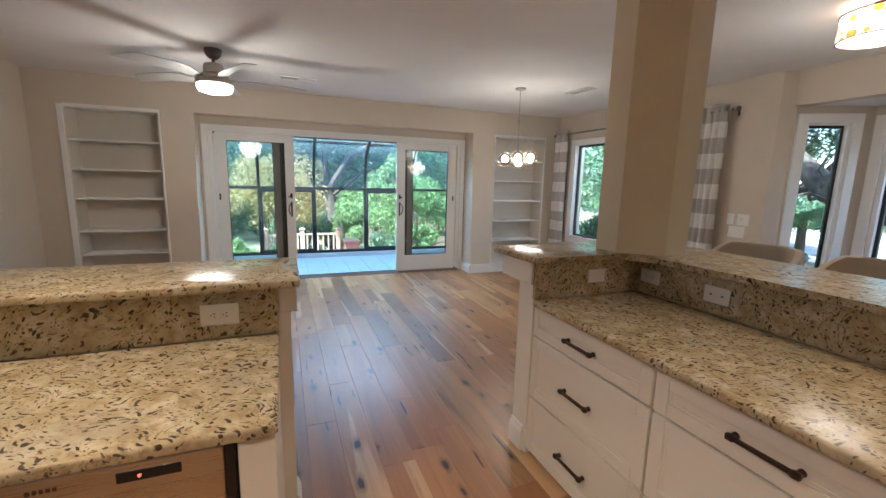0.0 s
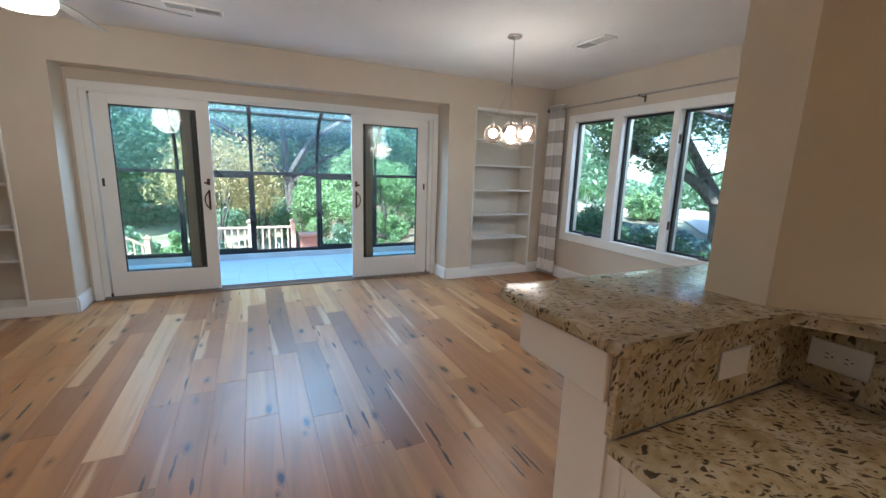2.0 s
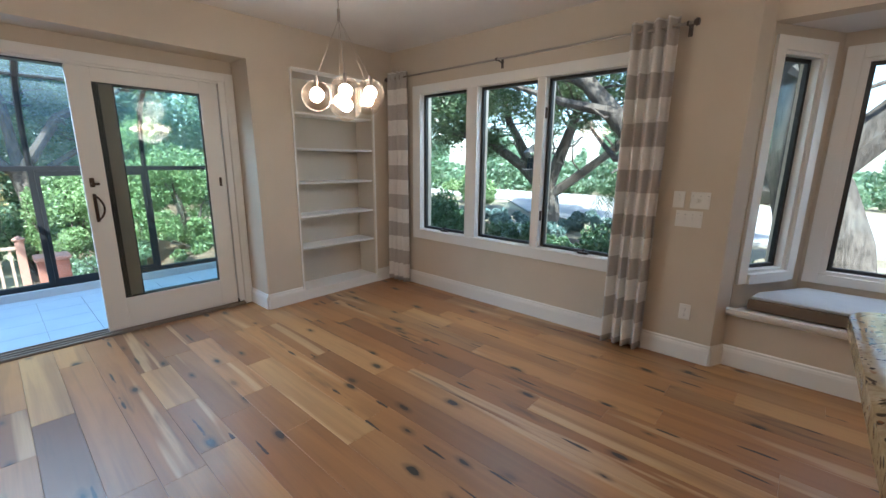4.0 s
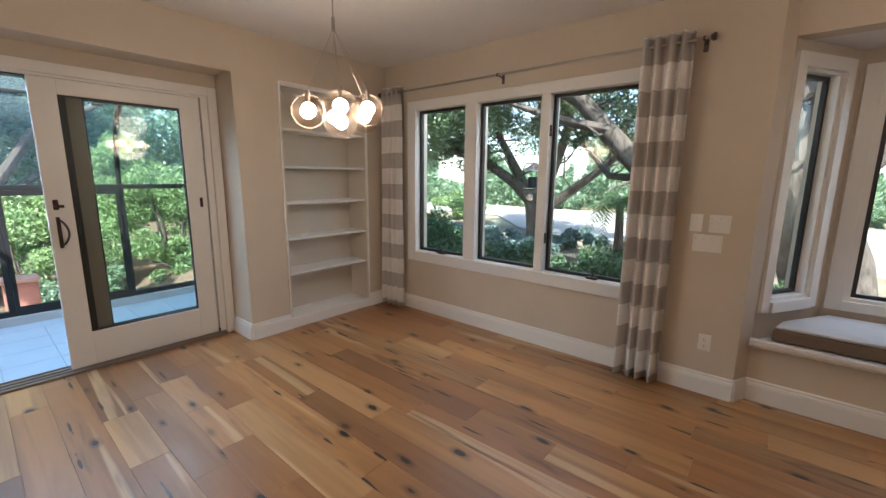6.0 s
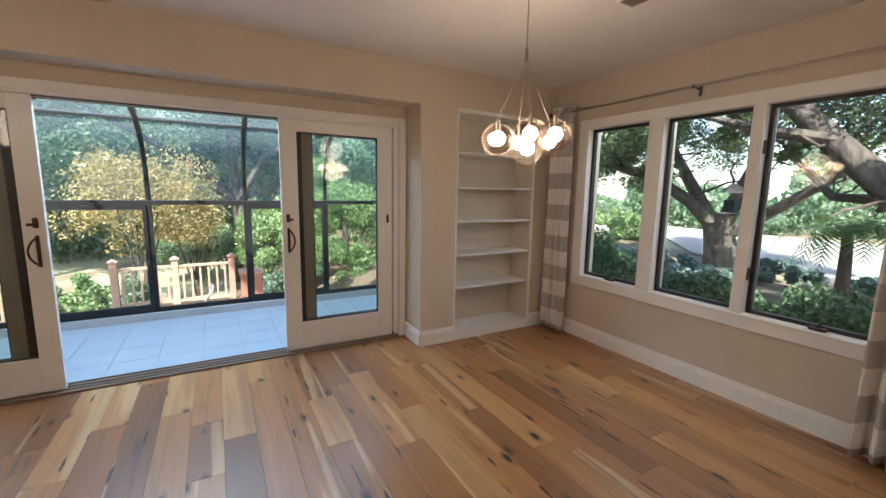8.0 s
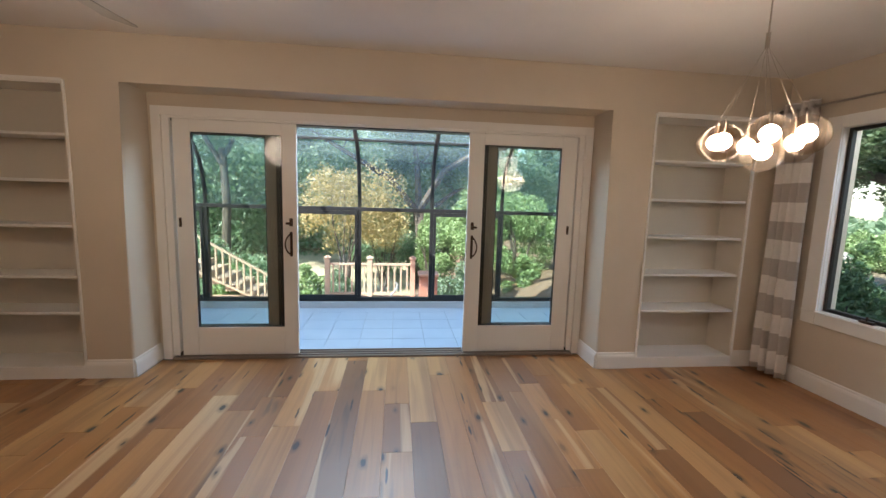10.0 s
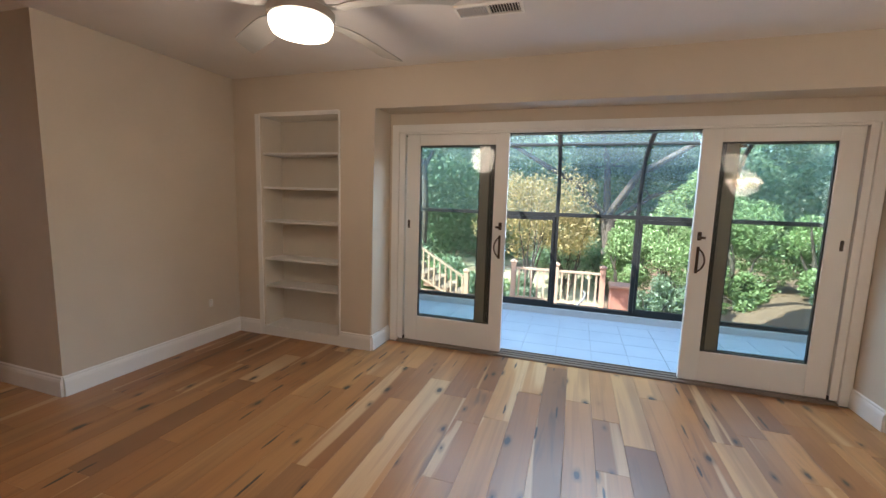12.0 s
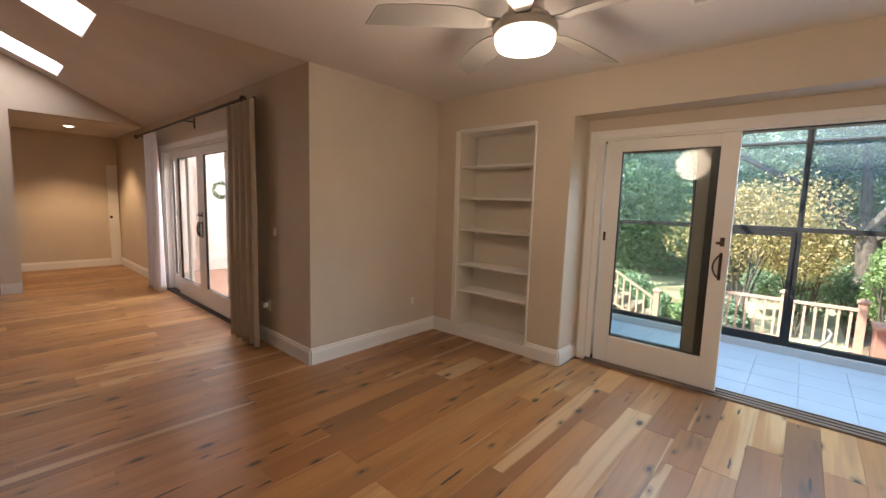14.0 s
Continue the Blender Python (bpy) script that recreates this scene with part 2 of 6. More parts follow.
def granite():
    m = mat("speckled_granite", (0.5, 0.42, 0.3), 0.12)
    n = Net(m)
    v = n.world((1, 1, 1), (0.5, 0.3, 0.6))
    warp = n.node("TexNoise")
    warp.inputs["Scale"].default_value = 9
    n.link(v.outputs[0], warp.inputs["Vector"])
    wadd = n.node("VectorMath", operation="MULTIPLY_ADD")
    n.link(warp.outputs["Color"], wadd.inputs[0])
    wadd.inputs[1].default_value = (0.13, 0.13, 0.13)
    n.link(v.outputs[0], wadd.inputs[2])
    st = n.node("Mapping")
    st.inputs["Scale"].default_value = (0.62, 2.3, 1.5)
    n.link(wadd.outputs[0], st.inputs["Vector"])
    base = n.ramp(n.noise(v.outputs[0], 14, 5, 0.6), (0.3, (0.37, 0.285, 0.16)), (0.5, (0.51, 0.42, 0.26)), (0.66, (0.63, 0.55, 0.40)))
    c = n.mix(n.ramp(n.noise(st.outputs[0], 26, 4, 0.6), (0.51, 0.0), (0.64, 0.65)), base, (0.33, 0.245, 0.14))
    c = n.mix(n.ramp(n.noise(v.outputs[0], 5, 3), (0.5, 0.0), (0.75, 0.6)), c, (0.42, 0.38, 0.31))
    def flecks(scale, lo, hi, strength, col, c):
        vo = n.voro(st.outputs[0], scale)
        sp = n.node("SeparateColor")
        n.link(vo.outputs["Color"], sp.inputs[0])
        pick = n.math("ADD", sp.outputs[0], n.math("MULTIPLY", n.noise(v.outputs[0], 7, 3), 0.5))
        body = n.ramp(n.math("ADD", vo.outputs["Distance"], n.math("MULTIPLY", n.noise(v.outputs[0], 70, 3, 0.6), 0.75)), (0.66, 1.0), (0.74, 0.0))
        return n.mix(n.math("MULTIPLY", n.math("MULTIPLY", n.ramp(pick, (lo, 0.0), (hi, 1.0)), body), strength), c, col)

    c = flecks(64, 0.84, 0.90, 0.7, (0.22, 0.155, 0.085), c)
    c = flecks(39, 0.71, 0.77, 0.92, (0.052, 0.043, 0.033), c)
    c = flecks(50, 0.92, 0.98, 0.9, (0.07, 0.055, 0.042), c)
    c = flecks(44, 1.08, 1.12, 0.8, (0.72, 0.66, 0.54), c)
    rust = n.noise(v.outputs[0], 60, 2, 0.5)
    c = n.mix(n.ramp(rust, (0.66, 0.0), (0.72, 0.6)), c, (0.30, 0.13, 0.05))
    n.link(c, n.b.inputs["Base Color"])
    n.link(n.ramp(n.noise(v.outputs[0], 50, 2), (0.3, 0.15), (0.7, 0.22)), n.b.inputs["Roughness"])
    n.b.inputs["Specular IOR Level"].default_value = 0.17
    return m


GRANITE = granite()


def tile_mat():
    m = mat("pale_floor_tile", (0.5, 0.52, 0.52), 0.25)
    n = Net(m)
    v = n.world()
    r = n.node("ObjectInfo").outputs["Random"]
    c = n.ramp(n.noise(v.outputs[0], 3, 3), (0.3, (0.34, 0.43, 0.53)), (0.7, (0.40, 0.49, 0.58)))
    c = n.mix(n.math("MULTIPLY", r, 0.25), c, (0.37, 0.46, 0.55))
    n.link(c, n.b.inputs["Base Color"])
    n.link(n.ramp(n.noise(v.outputs[0], 12, 3), (0.3, 0.28), (0.7, 0.40)), n.b.inputs["Roughness"])
    n.bump(n.noise(v.outputs[0], 40, 3), 0.04, 0.0006)
    return m


TILE = tile_mat()
GROUT = paint("grout", (0.30, 0.31, 0.32), 0.9)


def cloth(name, color, rough=0.9, weave=700, stripes=None, sheen=0.0):
    m = mat(name, color, rough)
    n = Net(m)
    v = n.world()
    big = n.noise(v.outputs[0], 12, 3)
    c = n.ramp(big, (0.3, tuple(x * 0.93 for x in color)), (0.7, color))
    if stripes:
        sep = n.node("SeparateXYZ")
        n.link(v.outputs[0], sep.inputs[0])
        wob = n.math("ADD", sep.outputs["Z"], n.math("MULTIPLY", n.noise(v.outputs[0], 7, 1), 0.02))
        ph = n.math("FRACT", n.math("DIVIDE", n.math("SUBTRACT", wob, stripes[1]), stripes[0]))
        c = n.mix(n.ramp(ph, (0.0, 0.0), (0.485, 0.0), (0.50, 1.0), (0.985, 1.0), (1.0, 0.0)), c, stripes[2])
    n.link(c, n.b.inputs["Base Color"])
    th = n.noise(n.world((1, 1, 1.6)).outputs[0], weave, 2)
    n.bump(th, 0.35, 0.001)
    if sheen:
        n.b.inputs["Transmission Weight"].default_value = 0.0
        n.b.inputs["Subsurface Weight"].default_value = 0.0
    return m


STRIPE = cloth("striped_linen", (0.84, 0.82, 0.79), 0.9, 500, (0.326, 0.08, (0.50, 0.47, 0.445)))
BEIGE_CURTAIN = cloth("taupe_curtain", (0.47, 0.395, 0.31))
PALE_CURTAIN = cloth("pale_printed_curtain", (0.74, 0.70, 0.72))
STOOLCLOTH = cloth("oatmeal_upholstery", (0.44, 0.37, 0.29))
CUSHION = cloth("brown_cushion", (0.17, 0.12, 0.085))
SEATTOP = cloth("pale_cushion_top", (0.55, 0.56, 0.57))


def bark(name, a, b):
    m = mat(name, a, 0.95)
    n = Net(m)
    v = n.world((1, 1, 0.35))
    f = n.noise(v.outputs[0], 14, 6, 0.7)
    c = n.ramp(f, (0.35, a), (0.62, b))
    li = n.noise(n.world().outputs[0], 2.2, 4, 0.7)
    c = n.mix(n.ramp(li, (0.54, 0.0), (0.66, 0.4)), c, (0.17, 0.165, 0.15))
    n.link(c, n.b.inputs["Base Color"])
    n.bump(f, 1.0, 0.03)
    return m


OAKBARK = bark("oak_bark", (0.035, 0.028, 0.023), (0.13, 0.11, 0.092))


def leaf(name, a, b, c3, rough=0.5, trans=0.35):
    m = mat(name, a, rough)
    n = Net(m)
    r = n.node("NewGeometry").outputs["Random Per Island"]
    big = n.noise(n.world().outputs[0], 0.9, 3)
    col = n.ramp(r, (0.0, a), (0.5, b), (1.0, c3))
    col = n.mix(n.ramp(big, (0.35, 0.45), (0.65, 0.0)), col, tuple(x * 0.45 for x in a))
    n.link(col, n.b.inputs["Base Color"])
    t = n.t
    tl, ad = t.nodes.new("ShaderNodeBsdfTranslucent"), t.nodes.new("ShaderNodeMixShader")
    ad.inputs[0].default_value = trans
    n.link(n.mix(0.5, col, (0.12, 0.2, 0.02)), tl.inputs[0])
    n.link(n.b.outputs[0], ad.inputs[1])
    n.link(tl.outputs[0], ad.inputs[2])
    n.link(ad.outputs[0], t.nodes["Material Output"].inputs[0])
    return m


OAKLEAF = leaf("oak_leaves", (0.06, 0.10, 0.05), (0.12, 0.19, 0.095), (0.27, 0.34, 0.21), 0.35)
# paler and bluer green: distance haze is mixed into this leaf colour
WOODLEAF = leaf("hazed_leaves", (0.15, 0.27, 0.17), (0.28, 0.42, 0.27), (0.48, 0.60, 0.46), 0.4, 0.5)
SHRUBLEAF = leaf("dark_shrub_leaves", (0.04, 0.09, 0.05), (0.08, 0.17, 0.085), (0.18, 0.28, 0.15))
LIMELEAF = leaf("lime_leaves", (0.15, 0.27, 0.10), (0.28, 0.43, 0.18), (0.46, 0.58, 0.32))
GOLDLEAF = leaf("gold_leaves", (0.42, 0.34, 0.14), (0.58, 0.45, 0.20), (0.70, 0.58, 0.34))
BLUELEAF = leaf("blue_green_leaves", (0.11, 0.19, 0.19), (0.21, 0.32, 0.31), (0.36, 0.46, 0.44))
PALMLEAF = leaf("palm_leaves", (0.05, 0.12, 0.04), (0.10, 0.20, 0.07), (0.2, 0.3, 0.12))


def ground_mat(name, cols, scale=3.0, bump=0.6):
    m = mat(name, cols[0], 0.95)
    n = Net(m)
    v = n.world()
    f = n.noise(v.outputs[0], scale, 6, 0.65)
    n.link(n.ramp(f, *[(0.3 + 0.4 * i / (len(cols) - 1), c) for i, c in enumerate(cols)]), n.b.inputs["Base Color"])
    n.bump(n.noise(v.outputs[0], 30, 5, 0.7), bump, 0.03)
    return m


def lawn_mat():
    m = mat("lawn_and_mulch", (0.08, 0.16, 0.04), 0.95)
    n = Net(m)
    v = n.world()
    grass = n.ramp(n.noise(v.outputs[0], 40, 5, 0.7), (0.3, (0.24, 0.24, 0.14)), (0.7, (0.46, 0.44, 0.31)))
    mulch = n.ramp(n.noise(v.outputs[0], 22, 6, 0.75), (0.3, (0.04, 0.026, 0.018)), (0.5, (0.15, 0.095, 0.065)), (0.72, (0.36, 0.26, 0.19)))
    mask = n.ramp(n.noise(v.outputs[0], 0.33, 3), (0.47, 0.0), (0.52, 1.0))
    sep = n.node("SeparateXYZ")
    n.link(v.outputs[0], sep.inputs[0])
    near = n.math("MULTIPLY", n.math("LESS_THAN", sep.outputs["X"], 10.5), n.math("GREATER_THAN", sep.outputs["X"], 1.4))
    n.link(n.mix(n.math("MAXIMUM", n.math("MULTIPLY", mask, 0.6), n.math("MULTIPLY", near, 0.95)), grass, mulch), n.b.inputs["Base Color"])
    n.bump(n.noise(v.outputs[0], 60, 5, 0.7), 0.8, 0.03)
    return m


LAWN = lawn_mat()
CONCRETE = ground_mat("pale_concrete", [(0.30, 0.292, 0.28), (0.38, 0.37, 0.35)], 1.2, 0.2)
DECKWOOD = ground_mat("deck_boards", [(0.34, 0.20, 0.15), (0.46, 0.30, 0.24)], 6, 0.2)
RAILPAINT = paint("rail_cream", (0.40, 0.30, 0.23), 0.7)
RAILPINK = paint("rail_post_clay", (0.40, 0.24, 0.18), 0.7)
BRICK = paint("red_brick", (0.27, 0.13, 0.095), 0.9, 0.6, 60, 0.25)
PORCHWALL = paint("porch_siding", (0.72, 0.60, 0.56), 0.7)
PORCHFLOOR = ground_mat("porch_floor", [(0.34, 0.20, 0.15), (0.44, 0.28, 0.21)], 5, 0.1)
DARKWOOD = paint("dark_stained_wood", (0.045, 0.016, 0.012), 0.35, 0.2, 40, 0.3)
SIDING = paint("outer_siding", (0.55, 0.50, 0.44), 0.8)
ROOF = paint("roof_shingle", (0.12, 0.11, 0.10), 0.95, 0.8, 30, 0.3)


# ---- mesh helpers ----
def box(bm, x0, x1, y0, y1, z0, z1, bevel=0.0, segs=1):
    m = Matrix.Translation(((x0 + x1) / 2, (y0 + y1) / 2, (z0 + z1) / 2)) @ Matrix.Diagonal((abs(x1 - x0), abs(y1 - y0), abs(z1 - z0), 1))
    vs = bmesh.ops.create_cube(bm, size=1, matrix=m)["verts"]
    if bevel:
        es = list({e for v in vs for e in v.link_edges})
        bmesh.ops.bevel(bm, geom=es, offset=bevel, segments=segs, affect="EDGES", profile=0.5)
    return bm


def cyl(bm, a, b, r, r2=None, n=16, caps=True):
    a, b = Vector(a), Vector(b)
    d = b - a
    m = Matrix.Translation((a + b) / 2) @ d.to_track_quat("Z", "Y").to_matrix().to_4x4()
    bmesh.ops.create_cone(bm, cap_ends=caps, segments=n, radius1=r, radius2=r if r2 is None else r2, depth=d.length, matrix=m)
    return bm


def ball(bm, c, r, n=16, sz=1.0):
    bmesh.ops.create_uvsphere(bm, u_segments=n, v_segments=max(6, n * 2 // 3), radius=r, matrix=Matrix.Translation(c) @ Matrix.Diagonal((1, 1, sz, 1)))
    return bm


def lathe(bm, prof, n=32, at=(0, 0, 0)):
    rings = []
    for r, z in prof:
        rings.append([bm.verts.new((at[0] + r * math.cos(2 * math.pi * i / n), at[1] + r * math.sin(2 * math.pi * i / n), at[2] + z)) for i in range(n)])
    for a, b in zip(rings, rings[1:]):
        for i in range(n):
            bm.faces.new((a[i], a[(i + 1) % n], b[(i + 1) % n], b[i]))
    return bm


def prism(bm, pts, z0, z1, bevel=0.0, segs=2):
    lo = [bm.verts.new((x, y, z0)) for x, y in pts]
    hi = [bm.verts.new((x, y, z1)) for x, y in pts]
    n = len(pts)
    faces = [bm.faces.new(hi), bm.faces.new(lo[::-1])]
    faces += [bm.faces.new((lo[i], lo[(i + 1) % n], hi[(i + 1) % n], hi[i])) for i in range(n)]
    if bevel:
        es = [e for e in bm.edges if all(v in hi for v in e.verts) or all(v in lo for v in e.verts)]
        bmesh.ops.bevel(bm, geom=es, offset=bevel, segments=segs, affect="EDGES", profile=0.5)
    return bm


def extrude_profile(bm, prof, a, b, up=(0, 0, 1)):
    """A moulding: profile points (out, up) swept from a to b; out is to the right of the way."""
    a, b = Vector(a), Vector(b)
    d = (b - a).normalized()
    out = d.cross(Vector(up)).normalized()
    ra = [bm.verts.new(a + out * p + Vector(up) * q) for p, q in prof]
    rb = [bm.verts.new(b + out * p + Vector(up) * q) for p, q in prof]
    n = len(prof)
    for i in range(n):
        bm.faces.new((ra[i], rb[i], rb[(i + 1) % n], ra[(i + 1) % n]))
    bm.faces.new(ra[::-1])
    bm.faces.new(rb)
    return bm


def mesh_of(bm, name, material, smooth=False):
    bmesh.ops.recalc_face_normals(bm, faces=bm.faces)
    me = bpy.data.meshes.new(name)
    bm.to_mesh(me)
    bm.free()
    me.materials.append(material)
    if smooth:
        me.polygons.foreach_set("use_smooth", [True] * len(me.polygons))
        me.set_sharp_from_angle(angle=radians(38))
    return me


def solid(name, bm, material, kind="", label="", category="", group="", smooth=False):
    return tagged(new(name, mesh_of(bm, name, material, smooth)), label, category, group, kind)


def part(name, bm, material, parent, label="", smooth=False):
    o = new(name, mesh_of(bm, name, material, smooth))
    o.parent = parent
    o.matrix_parent_inverse = parent.matrix_world.inverted()
    return tagged(o, label)


def thing(name, at, label, category, group="", kind=""):
    o = new(name)
    o.location = at
    o.matrix_world = Matrix.Translation(at)
    return tagged(o, label, category, group, kind)


def B(*a, **k):
    return box(bmesh.new(), *a, **k)


def quads_mesh(name, verts, faces, material):
    me = bpy.data.meshes.new(name)
    verts = np.asarray(verts, dtype=np.float32).reshape(-1, 3)
    faces = np.asarray(faces, dtype=np.int32)
    k = faces.shape[1]
    me.vertices.add(len(verts))
    me.vertices.foreach_set("co", verts.ravel())
    me.loops.add(faces.size)
    me.loops.foreach_set("vertex_index", faces.ravel())
    me.polygons.add(len(faces))
    me.polygons.foreach_set("loop_start", np.arange(0, faces.size, k, dtype=np.int32))
    me.polygons.foreach_set("loop_total", np.full(len(faces), k, dtype=np.int32))
    me.polygons.foreach_set("use_smooth", [False] * len(faces))
    me.update(calc_edges=True)
    me.materials.append(material)
    return me


# ---- large structure ----
CZ = 2.60        # ceiling height
YD = 5.72        # wall with the shelf niches
YO = 6.09        # recessed wall with the sliding doors
XW = 4.31        # wall with the three windows
XB = 4.43        # wall under the bay seat
XJ = -2.73       # return wall beside the shelves
YF = 4.12        # wall with the far glass doors

solid("subfloor", B(-10.4, 5.3, -3.2, YO + 0.14, -0.30, -0.022), GROUT, "structure", "hidden floor base under the planks")

DL, DR = -1.045, 2.625   # sliding door opening
# wall with niches: pieces butt end to end
NL, NR = (-2.40, -1.50), (3.08, 4.02)
RL, RR = -1.150, 2.705
HZ = 2.278       # underside of the recess
bm = bmesh.new()
box(bm, XJ, NL[0], YD, YO + 0.14, 0, CZ)
box(bm, NL[0], NL[1], YD, YO + 0.14, 2.235, CZ)
box(bm, NL[0], NL[1], YD + 0.30, YO + 0.14, 0, 2.235)
outline = [(NL[1], 0), (NL[1], CZ), (NR[0], CZ), (NR[0], 0), (RR, 0), (RR, HZ), (RL, HZ), (RL, 0)]
front = [bm.verts.new((x, YD, z)) for x, z in outline]
rear = [bm.verts.new((x, YO + 0.14, z)) for x, z in outline]
bm.faces.new(front), bm.faces.new(rear[::-1])
for k in range(8):
    bm.faces.new((front[k], front[(k + 1) % 8], rear[(k + 1) % 8], rear[k]))
nosing = [e for e in bm.edges if all(v in front[4:] for v in e.verts)]
bmesh.ops.bevel(bm, geom=nosing, offset=0.022, segments=4, affect="EDGES", profile=0.5)
box(bm, NR[0], NR[1], YD, YO + 0.14, 2.235, CZ)
box(bm, NR[0], NR[1], YD + 0.30, YO + 0.14, 0, 2.235)
box(bm, NR[1], XW, YD, YO + 0.14, 0, CZ)
solid("wall_north", bm, WALL, "structure", "warm greige painted wall with deep door recess and shelf niches")
bm = bmesh.new()
box(bm, RL, DL, YO, YO + 0.14, 0, HZ)
box(bm, DR, RR, YO, YO + 0.14, 0, HZ)
box(bm, DL, DR, YO, YO + 0.14, 2.098, HZ)
solid("wall_recess", bm, WALL, "structure", "greige painted wall round the sliding doors")

W1, W2, W3 = (4.605, 5.245), (3.838, 4.471), (3.089, 3.761)
WZ = (0.665, 2.115)
bm = bmesh.new()
box(bm, XW, XW + 0.16, 5.245, YO + 0.14, 0, CZ)
box(bm, XW, XW + 0.16, 3.089, 5.245, 0, WZ[0])
box(bm, XW, XW + 0.16, 3.089, 5.245, WZ[1], CZ)
box(bm, XW, XW + 0.16, 2.36, 3.089, 0, CZ)
box(bm, XW, XW + 0.16, W2[1], W1[0], *WZ)
box(bm, XW, XW + 0.16, W3[1], W2[0], *WZ)
solid("wall_east", bm, WALL, "structure", "greige painted wall with three tall windows")
bm = bmesh.new()
prism(bm, [(XW, 2.36), (XB, 2.302), (XB + 0.04, 2.302), (XB + 0.04, 2.36)], 0, CZ)
solid("wall_corner", bm, WALL, "structure", "short slanted greige wall between windows and bay")
bm = bmesh.new()
box(bm, XB, XB + 0.06, -0.55, 2.302, 0, 0.375)
box(bm, XB, XB + 0.14, -0.55, 2.302, 2.28, CZ)
box(bm, XB, XB + 0.16, -3.2, -0.55, 0, CZ)
solid("wall_bay", bm, WALL, "structure", "greige wall under and over the bay window seat")

# bay shell: slanted side, main face, far side
BX = 5.03
SIDE_A, SIDE_B = Vector((4.47, 2.30, 0)), Vector((BX, 1.965, 0))


def slab_along(bm, a, b, t0, t1, z0, z1, thick, s=1):
    """A wall piece between the fractions t0 and t1 of the way from a to b, set off to one side."""
    d = (b - a)
    nrm = Vector((-d.y, d.x, 0)).normalized() * s
    p, q = a + d * t0, a + d * t1
    prism(bm, [(p.x, p.y), (q.x, q.y), ((q + nrm * thick).x, (q + nrm * thick).y), ((p + nrm * thick).x, (p + nrm * thick).y)], z0, z1)


bm = bmesh.new()
slab_along(bm, SIDE_A, SIDE_B, 0.0, 0.14, 0.35, 2.28, 0.14)
slab_along(bm, SIDE_A, SIDE_B, 0.74, 1.0, 0.35, 2.28, 0.14)
slab_along(bm, SIDE_A, SIDE_B, 0.14, 0.74, 0.35, 0.66, 0.14)
slab_along(bm, SIDE_A, SIDE_B, 0.14, 0.74, 2.13, 2.28, 0.14)
box(bm, BX, BX + 0.14, 1.86, 1.965, 0.35, 2.28)
box(bm, BX, BX + 0.14, 0.90, 1.06, 0.35, 2.28)
box(bm, BX, BX + 0.14, -0.30, 0.10, 0.35, 2.28)
for y0, y1 in ((1.06, 1.86), (0.10, 0.90)):
    box(bm, BX, BX + 0.14, y0, y1, 0.35, 0.64)
    box(bm, BX, BX + 0.14, y0, y1, 2.11, 2.28)
slab_along(bm, Vector((BX, -0.30, 0)), Vector((4.47, -0.60, 0)), 0, 1, 0.35, 2.28, 0.14)
solid("wall_bay_outer", bm, WALL, "structure", "greige painted bay window shell")
bm = bmesh.new()
prism(bm, [(XB + 0.14, 2.28), (4.52, 2.42), (5.2, 2.05), (5.2, -0.4), (4.5, -0.75), (XB + 0.14, -0.6)], 2.28, 2.34)
solid("ceiling_bay", bm, CEIL, "structure", "white painted bay ceiling")
bm = bmesh.new()
prism(bm, [(XB + 0.06, 2.26), (4.5, 2.26), (BX - 0.002, 1.95), (BX - 0.002, -0.29), (4.5, -0.56), (XB + 0.06, -0.56)], 0.29, 0.412)
solid("bay_seat_board", bm, TRIM, "structure", "white painted window seat board")

bm = B(XJ, 5.3, -3.2, YO + 0.14, CZ, CZ + 0.14)
solid("ceiling", bm, CEIL, "structure", "flat off-white painted ceiling")
bm = bmesh.new()
box(bm, XJ - 0.14, XJ, YF, YO + 0.14, 0, CZ + 0.14)
solid("wall_return", bm, WALL, "structure", "greige painted return wall beside the shelves")

DX0, DX1 = -6.98, -3.92
bm = bmesh.new()
box(bm, DX1, XJ - 0.14, YF, YF + 0.14, 0, CZ)
box(bm, DX0, DX1, YF, YF + 0.14, 2.14, CZ)
box(bm, -10.2, DX0, YF, YF + 0.14, 0, CZ)
solid("wall_far_doors", bm, WALL, "structure", "beige painted wall with wide glass doors")
SL = 0.469


def slope_z(y):
    return CZ + SL * (YF - y)


XG = -7.94
bm = bmesh.new()
RIDGE = 0.8
prof = [(YF, CZ), (RIDGE, slope_z(RIDGE)), (-3.2, CZ + 0.2), (-3.2, CZ + 0.36), (RIDGE, slope_z(RIDGE) + 0.16), (YF, CZ + 0.16)]
# sloped ceiling with two skylight wells: strips between the wells
SK = ((-5.42, -4.58), (-7.62, -6.92))
SKY0, SKY1 = 3.06, 1.75
xs = [XJ - 0.002, SK[0][1], SK[0][0], SK[1][1], SK[1][0], XG]


def slope_piece(bm, x0, x1, y0, y1, th=0.16):
    v = [bm.verts.new((x, y, slope_z(y) + dz)) for x in (x0, x1) for y, dz in ((y0, 0), (y1, 0), (y1, th), (y0, th))]
    a, b = v[:4], v[4:]
    bm.faces.new(a)
    bm.faces.new(b[::-1])
    for i in range(4):
        bm.faces.new((a[i], b[i], b[(i + 1) % 4], a[(i + 1) % 4]))


